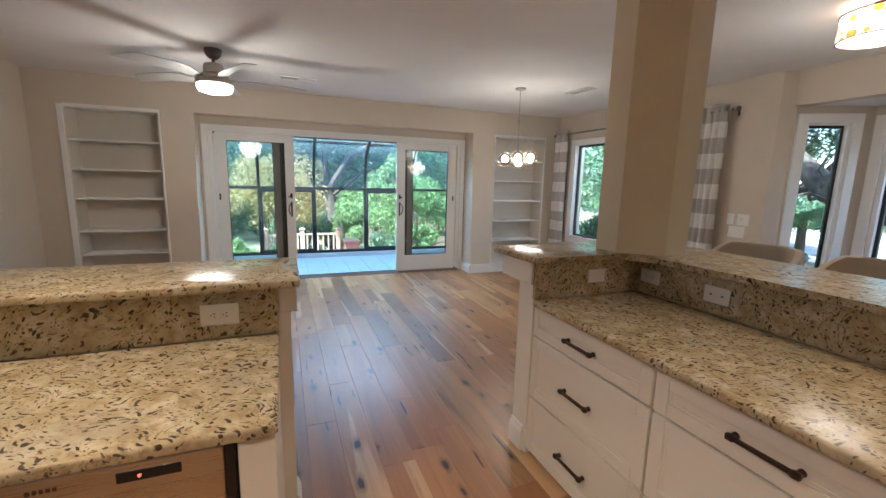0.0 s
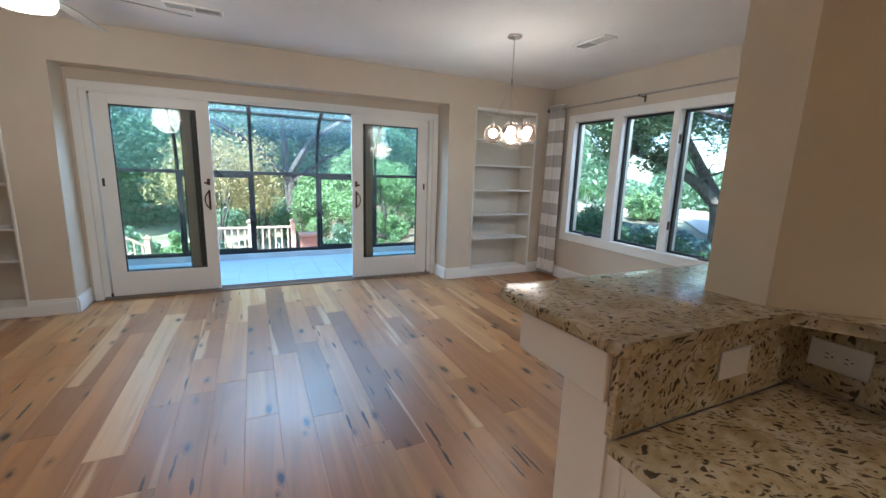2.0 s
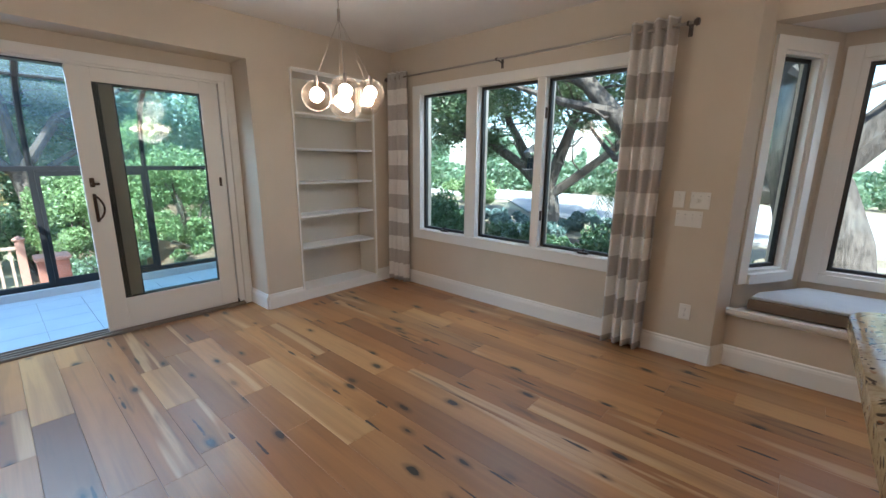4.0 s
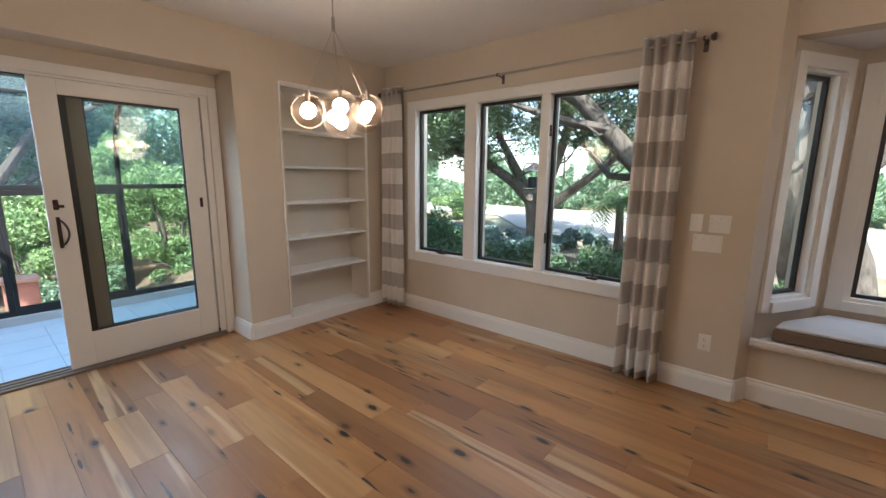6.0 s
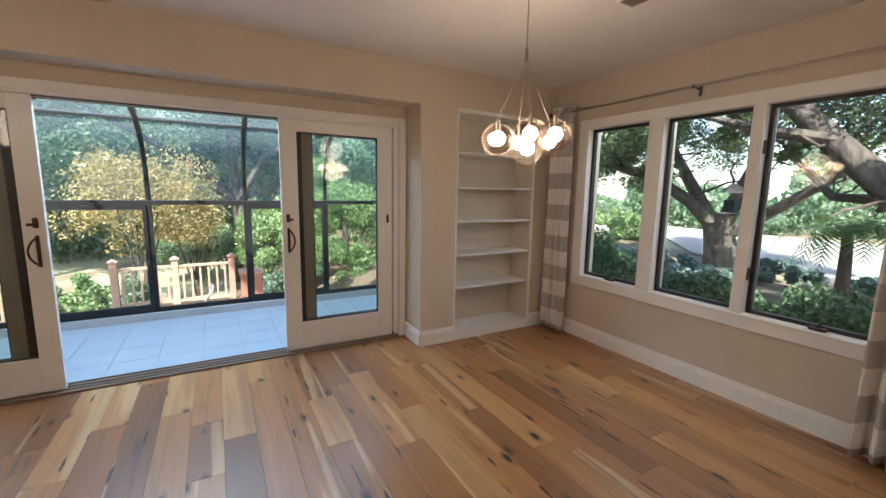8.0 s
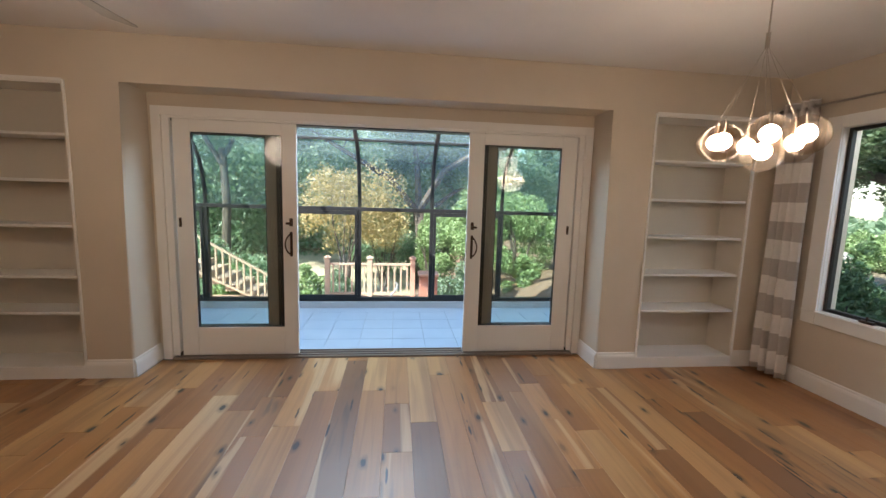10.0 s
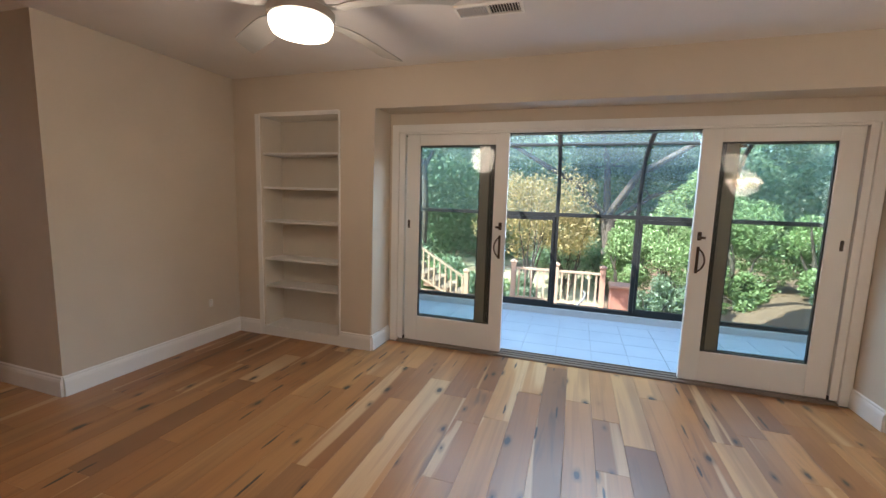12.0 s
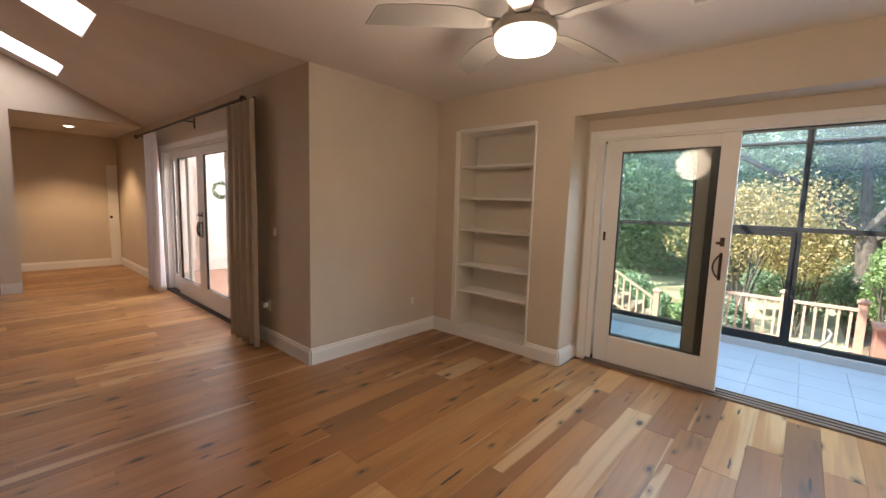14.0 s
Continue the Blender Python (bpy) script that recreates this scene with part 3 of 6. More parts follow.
for i in range(5):
    if i in (1, 3):
        slope_piece(bm, xs[i], xs[i + 1], YF + 0.14, SKY0)
        slope_piece(bm, xs[i], xs[i + 1], SKY1, RIDGE)
    else:
        slope_piece(bm, xs[i], xs[i + 1], YF + 0.14, RIDGE)
zr = slope_z(RIDGE)
v = [bm.verts.new(p) for p in ((xs[0], RIDGE, zr), (xs[0], -3.2, zr - 1.4), (XG, -3.2, zr - 1.4), (XG, RIDGE, zr),
                               (xs[0], RIDGE, zr + 0.16), (xs[0], -3.2, zr - 1.24), (XG, -3.2, zr - 1.24), (XG, RIDGE, zr + 0.16))]
for f in ((0, 1, 2, 3), (4, 5, 6, 7), (0, 1, 5, 4), (2, 3, 7, 6), (1, 2, 6, 5), (0, 3, 7, 4)):
    bm.faces.new([v[i] for i in f])
solid("ceiling_vault", bm, CEIL, "structure", "sloped ceiling with two skylight wells")
bm = bmesh.new()
v = [bm.verts.new(p) for x in (XJ, XJ - 0.10) for p in ((x, YF, CZ + 0.14), (x, RIDGE, zr + 0.1), (x, -3.2, zr - 1.3), (x, -3.2, CZ + 0.14))]
a, b = v[:4], v[4:]
bm.faces.new(a), bm.faces.new(b[::-1])
for i in range(4):
    bm.faces.new((a[i], b[i], b[(i + 1) % 4], a[(i + 1) % 4]))
solid("wall_gable_inner", bm, CEIL, "structure", "white gable wall above the flat ceiling")
bm = bmesh.new()
v = [bm.verts.new(p) for x in (XG, XG - 0.16) for p in ((x, YF, CZ), (x, RIDGE, zr + 0.1), (x, -3.2, zr - 1.3), (x, -3.2, CZ))]
a, b = v[:4], v[4:]
bm.faces.new(a), bm.faces.new(b[::-1])
for i in range(4):
    bm.faces.new((a[i], b[i], b[(i + 1) % 4], a[(i + 1) % 4]))
box(bm, XG - 0.16, XG, -3.2, 1.4, 0, CZ)
box(bm, XG - 0.16, XG, 2.34, 2.56, 0, CZ)
solid("wall_west", bm, WALL, "structure", "greige painted gable wall with a hall opening")
solid("ceiling_hall", B(-10.2, XG - 0.16, -0.2, YF, CZ, CZ + 0.1), CEIL, "structure", "low white hall ceiling")
solid("wall_hall_end", B(-10.34, -10.2, -0.2, YF + 0.14, 0, CZ + 0.1), WALL, "structure", "beige painted wall at the end of the hall")
solid("wall_hall_side", B(-10.2, XG - 0.16, -0.34, -0.2, 0, CZ + 0.1), WALL, "structure", "plain greige hall wall")
solid("wall_south", B(XG, XB + 0.16, -3.34, -3.2, 0, 4.4), WALL, "structure", "plain greige kitchen wall")

for i, (x0, x1) in enumerate(SK):
    zt = slope_z((SKY0 + SKY1) / 2)
    s = thing("skylight", ((x0 + x1) / 2, (SKY0 + SKY1) / 2, zt), "rectangular skylight with bright diffuser in the sloped ceiling", "skylight", "skylights in the sloped ceiling")
    bm = bmesh.new()
    vv = [bm.verts.new((x, y, slope_z(y) + 0.13 + dz)) for x in (x0 + .01, x1 - .01) for y, dz in ((SKY0 - .01, 0), (SKY1 + .01, 0), (SKY1 + .01, 0.02), (SKY0 - .01, 0.02))]
    a, b = vv[:4], vv[4:]
    bm.faces.new(a), bm.faces.new(b[::-1])
    for k in range(4):
        bm.faces.new((a[k], b[k], b[(k + 1) % 4], a[(k + 1) % 4]))
    part("diffuser", bm, SKYLIGHT, s, "bright frosted skylight pane")

# ---- mouldings ----
BASE = [(0.0, 0.0), (0.018, 0.0), (0.018, 0.105), (0.014, 0.122), (0.009, 0.130), (0.009, 0.142), (0.0, 0.150)]


def skirting(a, b):
    bm = bmesh.new()
    extrude_profile(bm, BASE, (*a, 0.001), (*b, 0.001))
    return solid("baseboard", bm, TRIM, "structure", "white moulded baseboard", smooth=False)


for a, b in (((XJ, YF), (XJ, YD)), ((XJ, YD), (NL[0] - 0.04, YD)), ((NL[1] + 0.0, YD), (RL, YD)), ((RL, YD), (RL, YO)),
             ((RR, YO), (RR, YD)), ((RR, YD), (NR[0], YD)), ((NR[1], YD), (XW, YD)), ((XW, YD), (XW, 2.36)),
             ((XW, 2.36), (XB, 2.302)), ((XB, 2.302), (XB, -0.55)), ((DX1 + 0.07, YF), (XJ, YF)), ((-10.2, YF), (DX0 - 0.07, YF)),
             ((-10.2, -0.2), (-10.2, YF)), ((XG, 2.56), (XG, 2.34)), ((XG - 0.16, 2.56), (XG, 2.56))):
    skirting(a, b)

# niche linings and frames
for n0, n1, side in ((*NL, 0.055), (*NR, 0.016)):
    e = 0.003
    nl = solid("niche_back", B(n0 + 0.012, n1 - 0.012, YD + 0.288, YD + 0.298, 0.10, 2.222), NICHE, "structure", "pale lining and face frame of a built-in shelf niche")
    part("side_panel", B(n0, n0 + 0.012, YD - e, YD + 0.298, 0.10, 2.235), NICHE, nl)
    part("side_panel", B(n1 - 0.012, n1, YD - e, YD + 0.298, 0.10, 2.235), NICHE, nl)
    part("top_panel", B(n0 + 0.012, n1 - 0.012, YD - e, YD + 0.298, 2.222, 2.235), TRIM, nl)
    part("base_box", B(n0, n1, YD - 0.012, YD + 0.298, 0.001, 0.10, 0.002), TRIM, nl)
    part("face_strip", B(n0 - side, n0, YD - 0.014, YD - 0.001, 0.001, 2.25, 0.002), TRIM, nl)
    part("face_strip", B(n1, n1 + 0.016, YD - 0.014, YD - 0.001, 0.001, 2.25, 0.002), TRIM, nl)
    part("face_strip", B(n0, n1, YD - 0.014, YD - 0.001, 2.235, 2.26, 0.002), TRIM, nl)


def shelf_board(n0, n1, z, grp):
    s = solid("niche_shelf", B(n0 + 0.013, n1 - 0.013, YD + 0.012, YD + 0.287, z - 0.02, z, 0.002), TRIM, "", "thin white painted shelf board in the empty wall niche", "shelf", grp)
    return s


for z in (0.530, 0.815, 1.203, 1.542, 1.877):
    shelf_board(*NL, z, "shelves in the niche beside the return wall")
for z in (0.537, 0.869, 1.203, 1.535, 1.868):
    shelf_board(*NR, z, "shelves in the niche beside the windows")

# ---- glass sliding doors ----


def casing(bm, x0, x1, y, zt, w=0.075, d=0.02, out=-1):
    for a, b, z0, z1 in ((x0 - w, x0, 0.001, zt + w), (x1, x1 + w, 0.001, zt + w), (x0, x1, zt, zt + w)):
        box(bm, a, b, y, y + out * d, z0, z1, 0.003)


def door_leaf(parent_at, x0, x1, y0, y1, z0, z1, stile, top, bot, label, handle=None, lock=None, cat="sliding door", grp="", dark_side=None):
    d = thing("sliding_glass_door", ((x0 + x1) / 2, (y0 + y1) / 2, z0), label, cat, grp)
    gx0, gx1, gz0, gz1 = x0 + stile[0], x1 - stile[1], z0 + bot, z1 - top
    # the stile on the dark side carries the leaves' shade in its colour
    left, right = (SHADESTILE if dark_side is not None and abs(dark_side - e) < 0.08 else TRIM for e in (x0, x1))
    part("stile", B(x0, gx0, y0, y1, z0, z1, 0.003), left, d, "meeting stile with shade between the leaves put into taupe colour" if left is SHADESTILE else "")
    part("stile", B(gx1, x1, y0, y1, z0, z1, 0.003), right, d, "meeting stile with shade between the leaves put into taupe colour" if right is SHADESTILE else "")
    part("rail", B(gx0, gx1, y0, y1, gz1, z1, 0.003), TRIM, d)
    part("rail", B(gx0, gx1, y0, y1, z0, gz0, 0.003), TRIM, d)
    bm = bmesh.new()
    g = 0.009
    ym = y0 + 0.010
    for a, b, c, e in ((gx0, gx0 + g, gz0, gz1), (gx1 - g, gx1, gz0, gz1), (gx0 + g, gx1 - g, gz0, gz0 + g), (gx0 + g, gx1 - g, gz1 - g, gz1)):
        box(bm, a, b, ym, y1 - 0.006, c, e)
    part("glazing_gasket", bm, SASH, d, "black glazing gasket")
    p = part("pane", B(gx0 + g, gx1 - g, (y0 + y1) / 2 - 0.003, (y0 + y1) / 2 + 0.003, gz0 + g, gz1 - g), GLASS, d, "clear glass pane")
    p.visible_shadow = False
    if handle is not None:
        hx, bend = handle
        bm = bmesh.new()
        box(bm, hx - 0.011, hx + 0.011, y0 - 0.008, y0, 0.93, 1.15, 0.005, 2)
        part("handle_plate", bm, BRONZE, d, "oiled bronze handle plate")
        bm = bmesh.new()
        pts = [Vector((hx - bend * 0.042 * math.sin(math.pi * k / 12) ** 0.7, y0 - 0.008 - 0.040 * math.sin(math.pi * k / 12) ** 0.6, 0.945 + 0.19 * k / 12)) for k in range(13)]
        for a, b in zip(pts, pts[1:]):
            cyl(bm, a, b, 0.007, n=8)
        part("handle", bm, BRONZE, d, "curved oiled bronze pull", smooth=True)
        bm = B(hx - 0.015, hx + 0.015, y0 - 0.008, y0, 1.20, 1.27, 0.005, 2)
        cyl(bm, (hx, y0 - 0.008, 1.225), (hx, y0 - 0.030, 1.225), 0.009, n=10)
        box(bm, min(hx, hx - bend * 0.040), max(hx, hx - bend * 0.040), y0 - 0.034, y0 - 0.026, 1.215, 1.235, 0.003)
        part("thumb_latch", bm, BRONZE, d, "oiled bronze thumb latch", smooth=True)
    if dark_side is not None:
        # black strip added for the shaded pocket between the two leaves
        part("seal_strip", B(dark_side - 0.030, dark_side + 0.030, y0 - 0.004, y0 - 0.0005, z0 + 0.03, z1 - 0.01), SASH, d, "black strip painted for the shade between the leaves")
    if lock is not None:
        part("finger_pull", B(lock - 0.011, lock + 0.011, y0 - 0.006, y0, 1.175, 1.255, 0.004, 2), BRONZE, d, "small bronze finger pull")
    return d


bm = bmesh.new()
casing(bm, DL - 0.002, DR + 0.002, YO, 2.098, 0.073, 0.022)
solid("trim_doors", bm, TRIM, "structure", "white door casing")
bm = bmesh.new()
box(bm, DL, -0.99, YO - 0.005, YO + 0.139, 0.03, 2.098)
box(bm, 2.575, DR, YO - 0.005, YO + 0.139, 0.03, 2.098)
box(bm, -0.99, 2.575, YO - 0.005, YO + 0.025, 2.081, 2.098)
solid("door_frame", bm, TRIM, "structure", "white sliding door frame")
bm = bmesh.new()
box(bm, -0.989, 0.026, YO + 0.03, YO + 0.134, 2.062, 2.096)
box(bm, 0.026, 1.546, YO + 0.026, YO + 0.134, 2.072, 2.096)
box(bm, 1.546, 2.574, YO + 0.03, YO + 0.134, 2.062, 2.096)
solid("door_track_head", bm, BLACK, "structure", "black upper door track")
bm = bmesh.new()
box(bm, DL, DR, YO - 0.035, YO - 0.012, -0.01, 0.020, 0.005)
box(bm, DL, DR, YO - 0.012, YO + 0.139, -0.01, 0.012)
for yy in (0.004, 0.060, 0.118):
    box(bm, -0.99, 2.575, YO + yy, YO + yy + 0.008, 0.012, 0.024)
solid("door_threshold", bm, SILLTRACK, "structure", "dark metal sill track")
bm = bmesh.new()
for x0, x1 in ((DL + 0.001, -0.976), (2.567, DR - 0.001)):
    box(bm, x0, x1, YO - 0.004, YO + 0.05, 0.0245, 0.055, 0.004)
solid("track_stop", bm, BLACK, "structure", "black track end stops")
G = "leaves of the wide sliding doors"
door_leaf(None, -0.973, 0.026, YO + 0.010, YO + 0.052, 0.026, 2.079, (0.136, 0.123), 0.101, 0.255, "white sliding glass door leaf standing open with bronze pull", (-0.025, 1), -0.941, grp=G)
door_leaf(None, 1.546, 2.565, YO + 0.010, YO + 0.052, 0.026, 2.079, (0.141, 0.146), 0.101, 0.255, "white sliding glass door leaf standing open beside the windows", (1.596, -1), 2.517, grp=G)
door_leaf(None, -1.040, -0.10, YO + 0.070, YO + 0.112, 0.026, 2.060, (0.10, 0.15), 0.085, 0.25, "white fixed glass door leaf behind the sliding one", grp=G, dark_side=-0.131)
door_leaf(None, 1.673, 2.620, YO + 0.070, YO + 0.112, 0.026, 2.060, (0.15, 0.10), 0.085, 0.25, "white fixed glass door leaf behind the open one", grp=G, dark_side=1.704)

# ---- casement windows ----


def casement(y0, y1, label, crank=None, hinge=None):
    w = thing("window", (XW, (y0 + y1) / 2, WZ[0]), label, "window", "casement windows in a row", "structure")
    g = 0.028
    xa, xb = XW + 0.045, XW + 0.085
    bm = bmesh.new()
    for a, b, z0, z1 in ((y0 + .002, y0 + g, WZ[0] + .002, WZ[1] - .002), (y1 - g, y1 - .002, WZ[0] + .002, WZ[1] - .002),
                         (y0 + g, y1 - g, WZ[0] + .002, WZ[0] + g), (y0 + g, y1 - g, WZ[1] - g, WZ[1] - .002)):
        box(bm, xa, xb, a, b, z0, z1, 0.002)
    part("window_frame", bm, SASH, w, "dark bronze sash frame")
    p = part("pane", B(xa + 0.016, xa + 0.022, y0 + g, y1 - g, WZ[0] + g, WZ[1] - g), GLASS, w, "clear glass pane")
    p.visible_shadow = False
    if crank is not None:
        bm = B(XW - 0.012, XW + 0.030, crank - 0.045, crank + 0.045, WZ[0] + 0.002, WZ[0] + 0.022, 0.006, 2)
        cyl(bm, (XW + 0.0, crank, WZ[0] + 0.02), (XW - 0.012, crank - 0.012, WZ[0] + 0.045), 0.006, n=8)
        ball(bm, (XW - 0.012, crank - 0.012, WZ[0] + 0.05), 0.009, 8)
        part("crank", bm, BRONZE, w, "folded dark crank handle")
    if hinge is not None:
        for z in (0.95, 1.83):
            part("latch", B(XW - 0.004, XW + 0.03, hinge - 0.010, hinge + 0.010, z - 0.045, z + 0.045, 0.004), BRONZE, w, "dark sash latch")
    return w


casement(*W1, "tall casement window with dark sash beside the striped curtain", crank=4.90)
casement(*W2, "tall fixed window with dark sash in the middle of three")
casement(*W3, "tall casement window with dark sash and crank handle", crank=3.34, hinge=W3[1] + 0.004)
bm = bmesh.new()
box(bm, XW - 0.022, XW - 0.001, 5.245, 5.36, WZ[0] - 0.11, WZ[1] + 0.09, 0.003)
box(bm, XW - 0.022, XW - 0.001, 2.98, 3.089, WZ[0] - 0.11, WZ[1] + 0.09, 0.003)
box(bm, XW - 0.022, XW - 0.001, 3.089, 5.245, WZ[1], WZ[1] + 0.09, 0.003)
box(bm, XW - 0.022, XW - 0.001, 3.089, 5.245, WZ[0] - 0.11, WZ[0], 0.003)
box(bm, XW - 0.022, XW - 0.001, W2[1], W1[0], *WZ, 0.003)
box(bm, XW - 0.022, XW - 0.001, W3[1], W2[0], *WZ, 0.003)
box(bm, XW - 0.030, XW - 0.022, 2.98, 5.36, WZ[0] - 0.02, WZ[0] - 0.006, 0.002)
for y0, y1 in (W1, W2, W3):
    for a, b, z0, z1 in ((y0, y0 + .001, *WZ), (y1 - .001, y1, *WZ), (y0, y1, WZ[0], WZ[0] + .0015), (y0, y1, WZ[1] - .0015, WZ[1])):
        box(bm, XW - 0.001, XW + 0.045, a, b, z0, z1)
solid("trim_windows", bm, TRIM, "structure", "broad white window casing")

# bay windows
w = thing("bay_window", (4.78, 2.12, 0.66), "narrow white slanted side window of the bay", "window", "windows of the bay", "structure")


def along(t, off, z):
    d = SIDE_B - SIDE_A
    nrm = Vector((-d.y, d.x, 0)).normalized()
    p = SIDE_A + d * t + nrm * off
    return Vector((p.x, p.y, z))


def bay_bits(a, b, t0, t1, z0, z1, parent):
    bm = bmesh.new()
    slab_along(bm, a, b, t0 - 0.12, t0, z0 - 0.07, z1 + 0.08, 0.022, -1)
    slab_along(bm, a, b, t1, t1 + 0.12, z0 - 0.07, z1 + 0.08, 0.022, -1)
    slab_along(bm, a, b, t0, t1, z1, z1 + 0.08, 0.022, -1)
    slab_along(bm, a, b, t0, t1, z0 - 0.07, z0, 0.040, -1)
    part("window_trim", bm, TRIM, parent, "white moulded casing")
    bm = bmesh.new()
    f = 0.045
    slab_along(bm, a, b, t0, t0 + f, z0, z1, 0.10, 1)
    slab_along(bm, a, b, t1 - f, t1, z0, z1, 0.10, 1)
    slab_along(bm, a, b, t0 + f, t1 - f, z0, z0 + 0.02, 0.10, 1)
    slab_along(bm, a, b, t0 + f, t1 - f, z1 - 0.02, z1, 0.10, 1)
    part("window_frame", bm, TRIM, parent, "white jamb lining")
    d = b - a
    nrm = Vector((-d.y, d.x, 0)).normalized() * 0.055
    bm = bmesh.new()
    slab_along(bm, a + nrm, b + nrm, t0 + f, t0 + f + 0.035, z0 + 0.02, z1 - 0.02, 0.03, 1)
    slab_along(bm, a + nrm, b + nrm, t1 - f - 0.035, t1 - f, z0 + 0.02, z1 - 0.02, 0.03, 1)
    slab_along(bm, a + nrm, b + nrm, t0 + f + 0.035, t1 - f - 0.035, z0 + 0.02, z0 + 0.045, 0.03, 1)
    slab_along(bm, a + nrm, b + nrm, t0 + f + 0.035, t1 - f - 0.035, z1 - 0.045, z1 - 0.02, 0.03, 1)
    part("sash", bm, SASH, parent, "dark sash frame")
    bm = bmesh.new()
    slab_along(bm, a + nrm * 1.2, b + nrm * 1.2, t0 + f + 0.035, t1 - f - 0.035, z0 + 0.045, z1 - 0.045, 0.006, 1)
    part("pane", bm, GLASS, parent, "clear glass pane").visible_shadow = False


bay_bits(SIDE_A, SIDE_B, 0.14, 0.74, 0.66, 2.13, w)
for y0, y1 in ((1.06, 1.86), (0.10, 0.90)):
    w = thing("bay_window", (BX, (y0 + y1) / 2, 0.64), "wide white framed window of the bay above the seat", "window", "windows of the bay", "structure")
    a, b = Vector((BX, 1.96, 0)), Vector((BX, 0.0, 0))
    L = 1.96
    t0, t1 = (1.96 - y1) / L, (1.96 - y0) / L
    bm = bmesh.new()
    for p, q, z0, z1 in ((y1, y1 + .085, .57, 2.19), (y0 - .075, y0, .57, 2.19), (y0, y1, 2.11, 2.19), (y0, y1, .57, .64)):
        box(bm, BX - 0.022, BX - 0.001, p, q, z0, z1, 0.003)
    part("window_trim", bm, TRIM, w, "white moulded casing")
    bm = bmesh.new()
    for p, q, z0, z1 in ((y1 - .04, y1, .64, 2.11), (y0, y0 + .04, .64, 2.11), (y0 + .04, y1 - .04, 2.09, 2.11), (y0 + .04, y1 - .04, .64, .66)):
        box(bm, BX + 0.002, BX + 0.09, p, q, z0, z1)
    part("window_frame", bm, TRIM, w, "white jamb lining")
    bm = bmesh.new()
    for p, q, z0, z1 in ((y1 - .07, y1 - .04, .66, 2.09), (y0 + .04, y0 + .07, .66, 2.09), (y0 + .07, y1 - .07, 2.065, 2.09), (y0 + .07, y1 - .07, .66, .685)):
        box(bm, BX + 0.05, BX + 0.08, p, q, z0, z1)
    part("sash", bm, SASH, w, "dark sash frame")
    part("pane", B(BX + 0.062, BX + 0.068, y0 + .07, y1 - .07, .685, 2.065), GLASS, w, "clear glass pane").visible_shadow = False
    bm = B(BX - 0.02, BX + 0.03, y0 + 0.26, y0 + 0.36, 0.655, 0.675, 0.006, 2)
    part("crank", bm, BRONZE, w, "folded dark crank handle")
bm = bmesh.new()
LEDGE = [(0.0, 0.0), (0.03, 0.004), (0.045, 0.022), (0.045, 0.030), (0.058, 0.036), (0.058, 0.056), (0.0, 0.056)]
extrude_profile(bm, LEDGE, (XB, 2.31, 0.375), (XB, -0.55, 0.375))
solid("trim_seat_ledge", bm, TRIM, "structure", "white moulded window seat ledge")
c = thing("seat_cushion", (4.75, 0.8, 0.40), "brown window seat cushion with pale top in the bay", "cushion")
bm = bmesh.new()
SEATP = [(4.445, 2.20), (4.60, 2.17), (5.00, 1.93), (5.00, -0.25), (4.60, -0.48), (4.445, -0.5)]
prism(bm, SEATP, 0.432, 0.510, 0.008)
part("cushion_body", bm, CUSHION, c, "brown cushion side")
bm = bmesh.new()
prism(bm, [(x + (0.012 if x < 4.8 else -0.01), y - 0.012 * (1 if y > 0.8 else -1)) for x, y in SEATP], 0.5105, 0.530, 0.008)
part("cushion_top", bm, SEATTOP, c, "pale blue-grey cushion top")

# ---- far glass doors and the porch beyond ----
bm = bmesh.new()
casing(bm, DX0, DX1, YF, 2.14, 0.075, 0.02)
solid("trim_far_doors", bm, TRIM, "structure", "white casing of the far glass doors")
bm = bmesh.new()
box(bm, DX0, DX0 + 0.05, YF + 0.002, YF + 0.139, 0.02, 2.14)
box(bm, DX1 - 0.05, DX1, YF + 0.002, YF + 0.139, 0.02, 2.14)
box(bm, DX0 + 0.05, DX1 - 0.05, YF + 0.002, YF + 0.139, 2.105, 2.14)
solid("door_frame_far", bm, TRIM, "structure", "white frame of the far glass doors")
solid("door_threshold_far", B(DX0, DX1, YF - 0.03, YF + 0.139, -0.01, 0.016, 0.003), BLACK, "structure", "dark metal threshold")
G = "leaves of the far glass doors"
door_leaf(None, -6.93, -6.10, YF + 0.075, YF + 0.115, 0.02, 2.10, (0.07, 0.11), 0.10, 0.24, "white fixed glass door leaf beside the pale curtain", grp=G)
door_leaf(None, -6.47, -5.445, YF + 0.015, YF + 0.058, 0.02, 2.10, (0.11, 0.11), 0.10, 0.24, "white glass door leaf with bronze pull at the far doors", (-5.50, -1), -6.44, grp=G)
door_leaf(None, -5.440, -4.43, YF + 0.015, YF + 0.058, 0.02, 2.10, (0.11, 0.11), 0.10, 0.24, "white glass door leaf meeting its neighbour at the far doors", (-5.385, 1), -4.46, grp=G)
door_leaf(None, -4.78, -3.972, YF + 0.075, YF + 0.115, 0.02, 2.10, (0.11, 0.07), 0.10, 0.24, "white fixed glass door leaf behind the taupe curtain", grp=G)
solid("porch_floor", B(-8.6, XJ - 0.14, YF + 0.14, 7.6, -0.16, -0.02), PORCHFLOOR, "structure", "reddish porch floor")
bm = bmesh.new()
box(bm, -8.74, -8.6, YF + 0.14, 7.6, -0.9, 2.9)
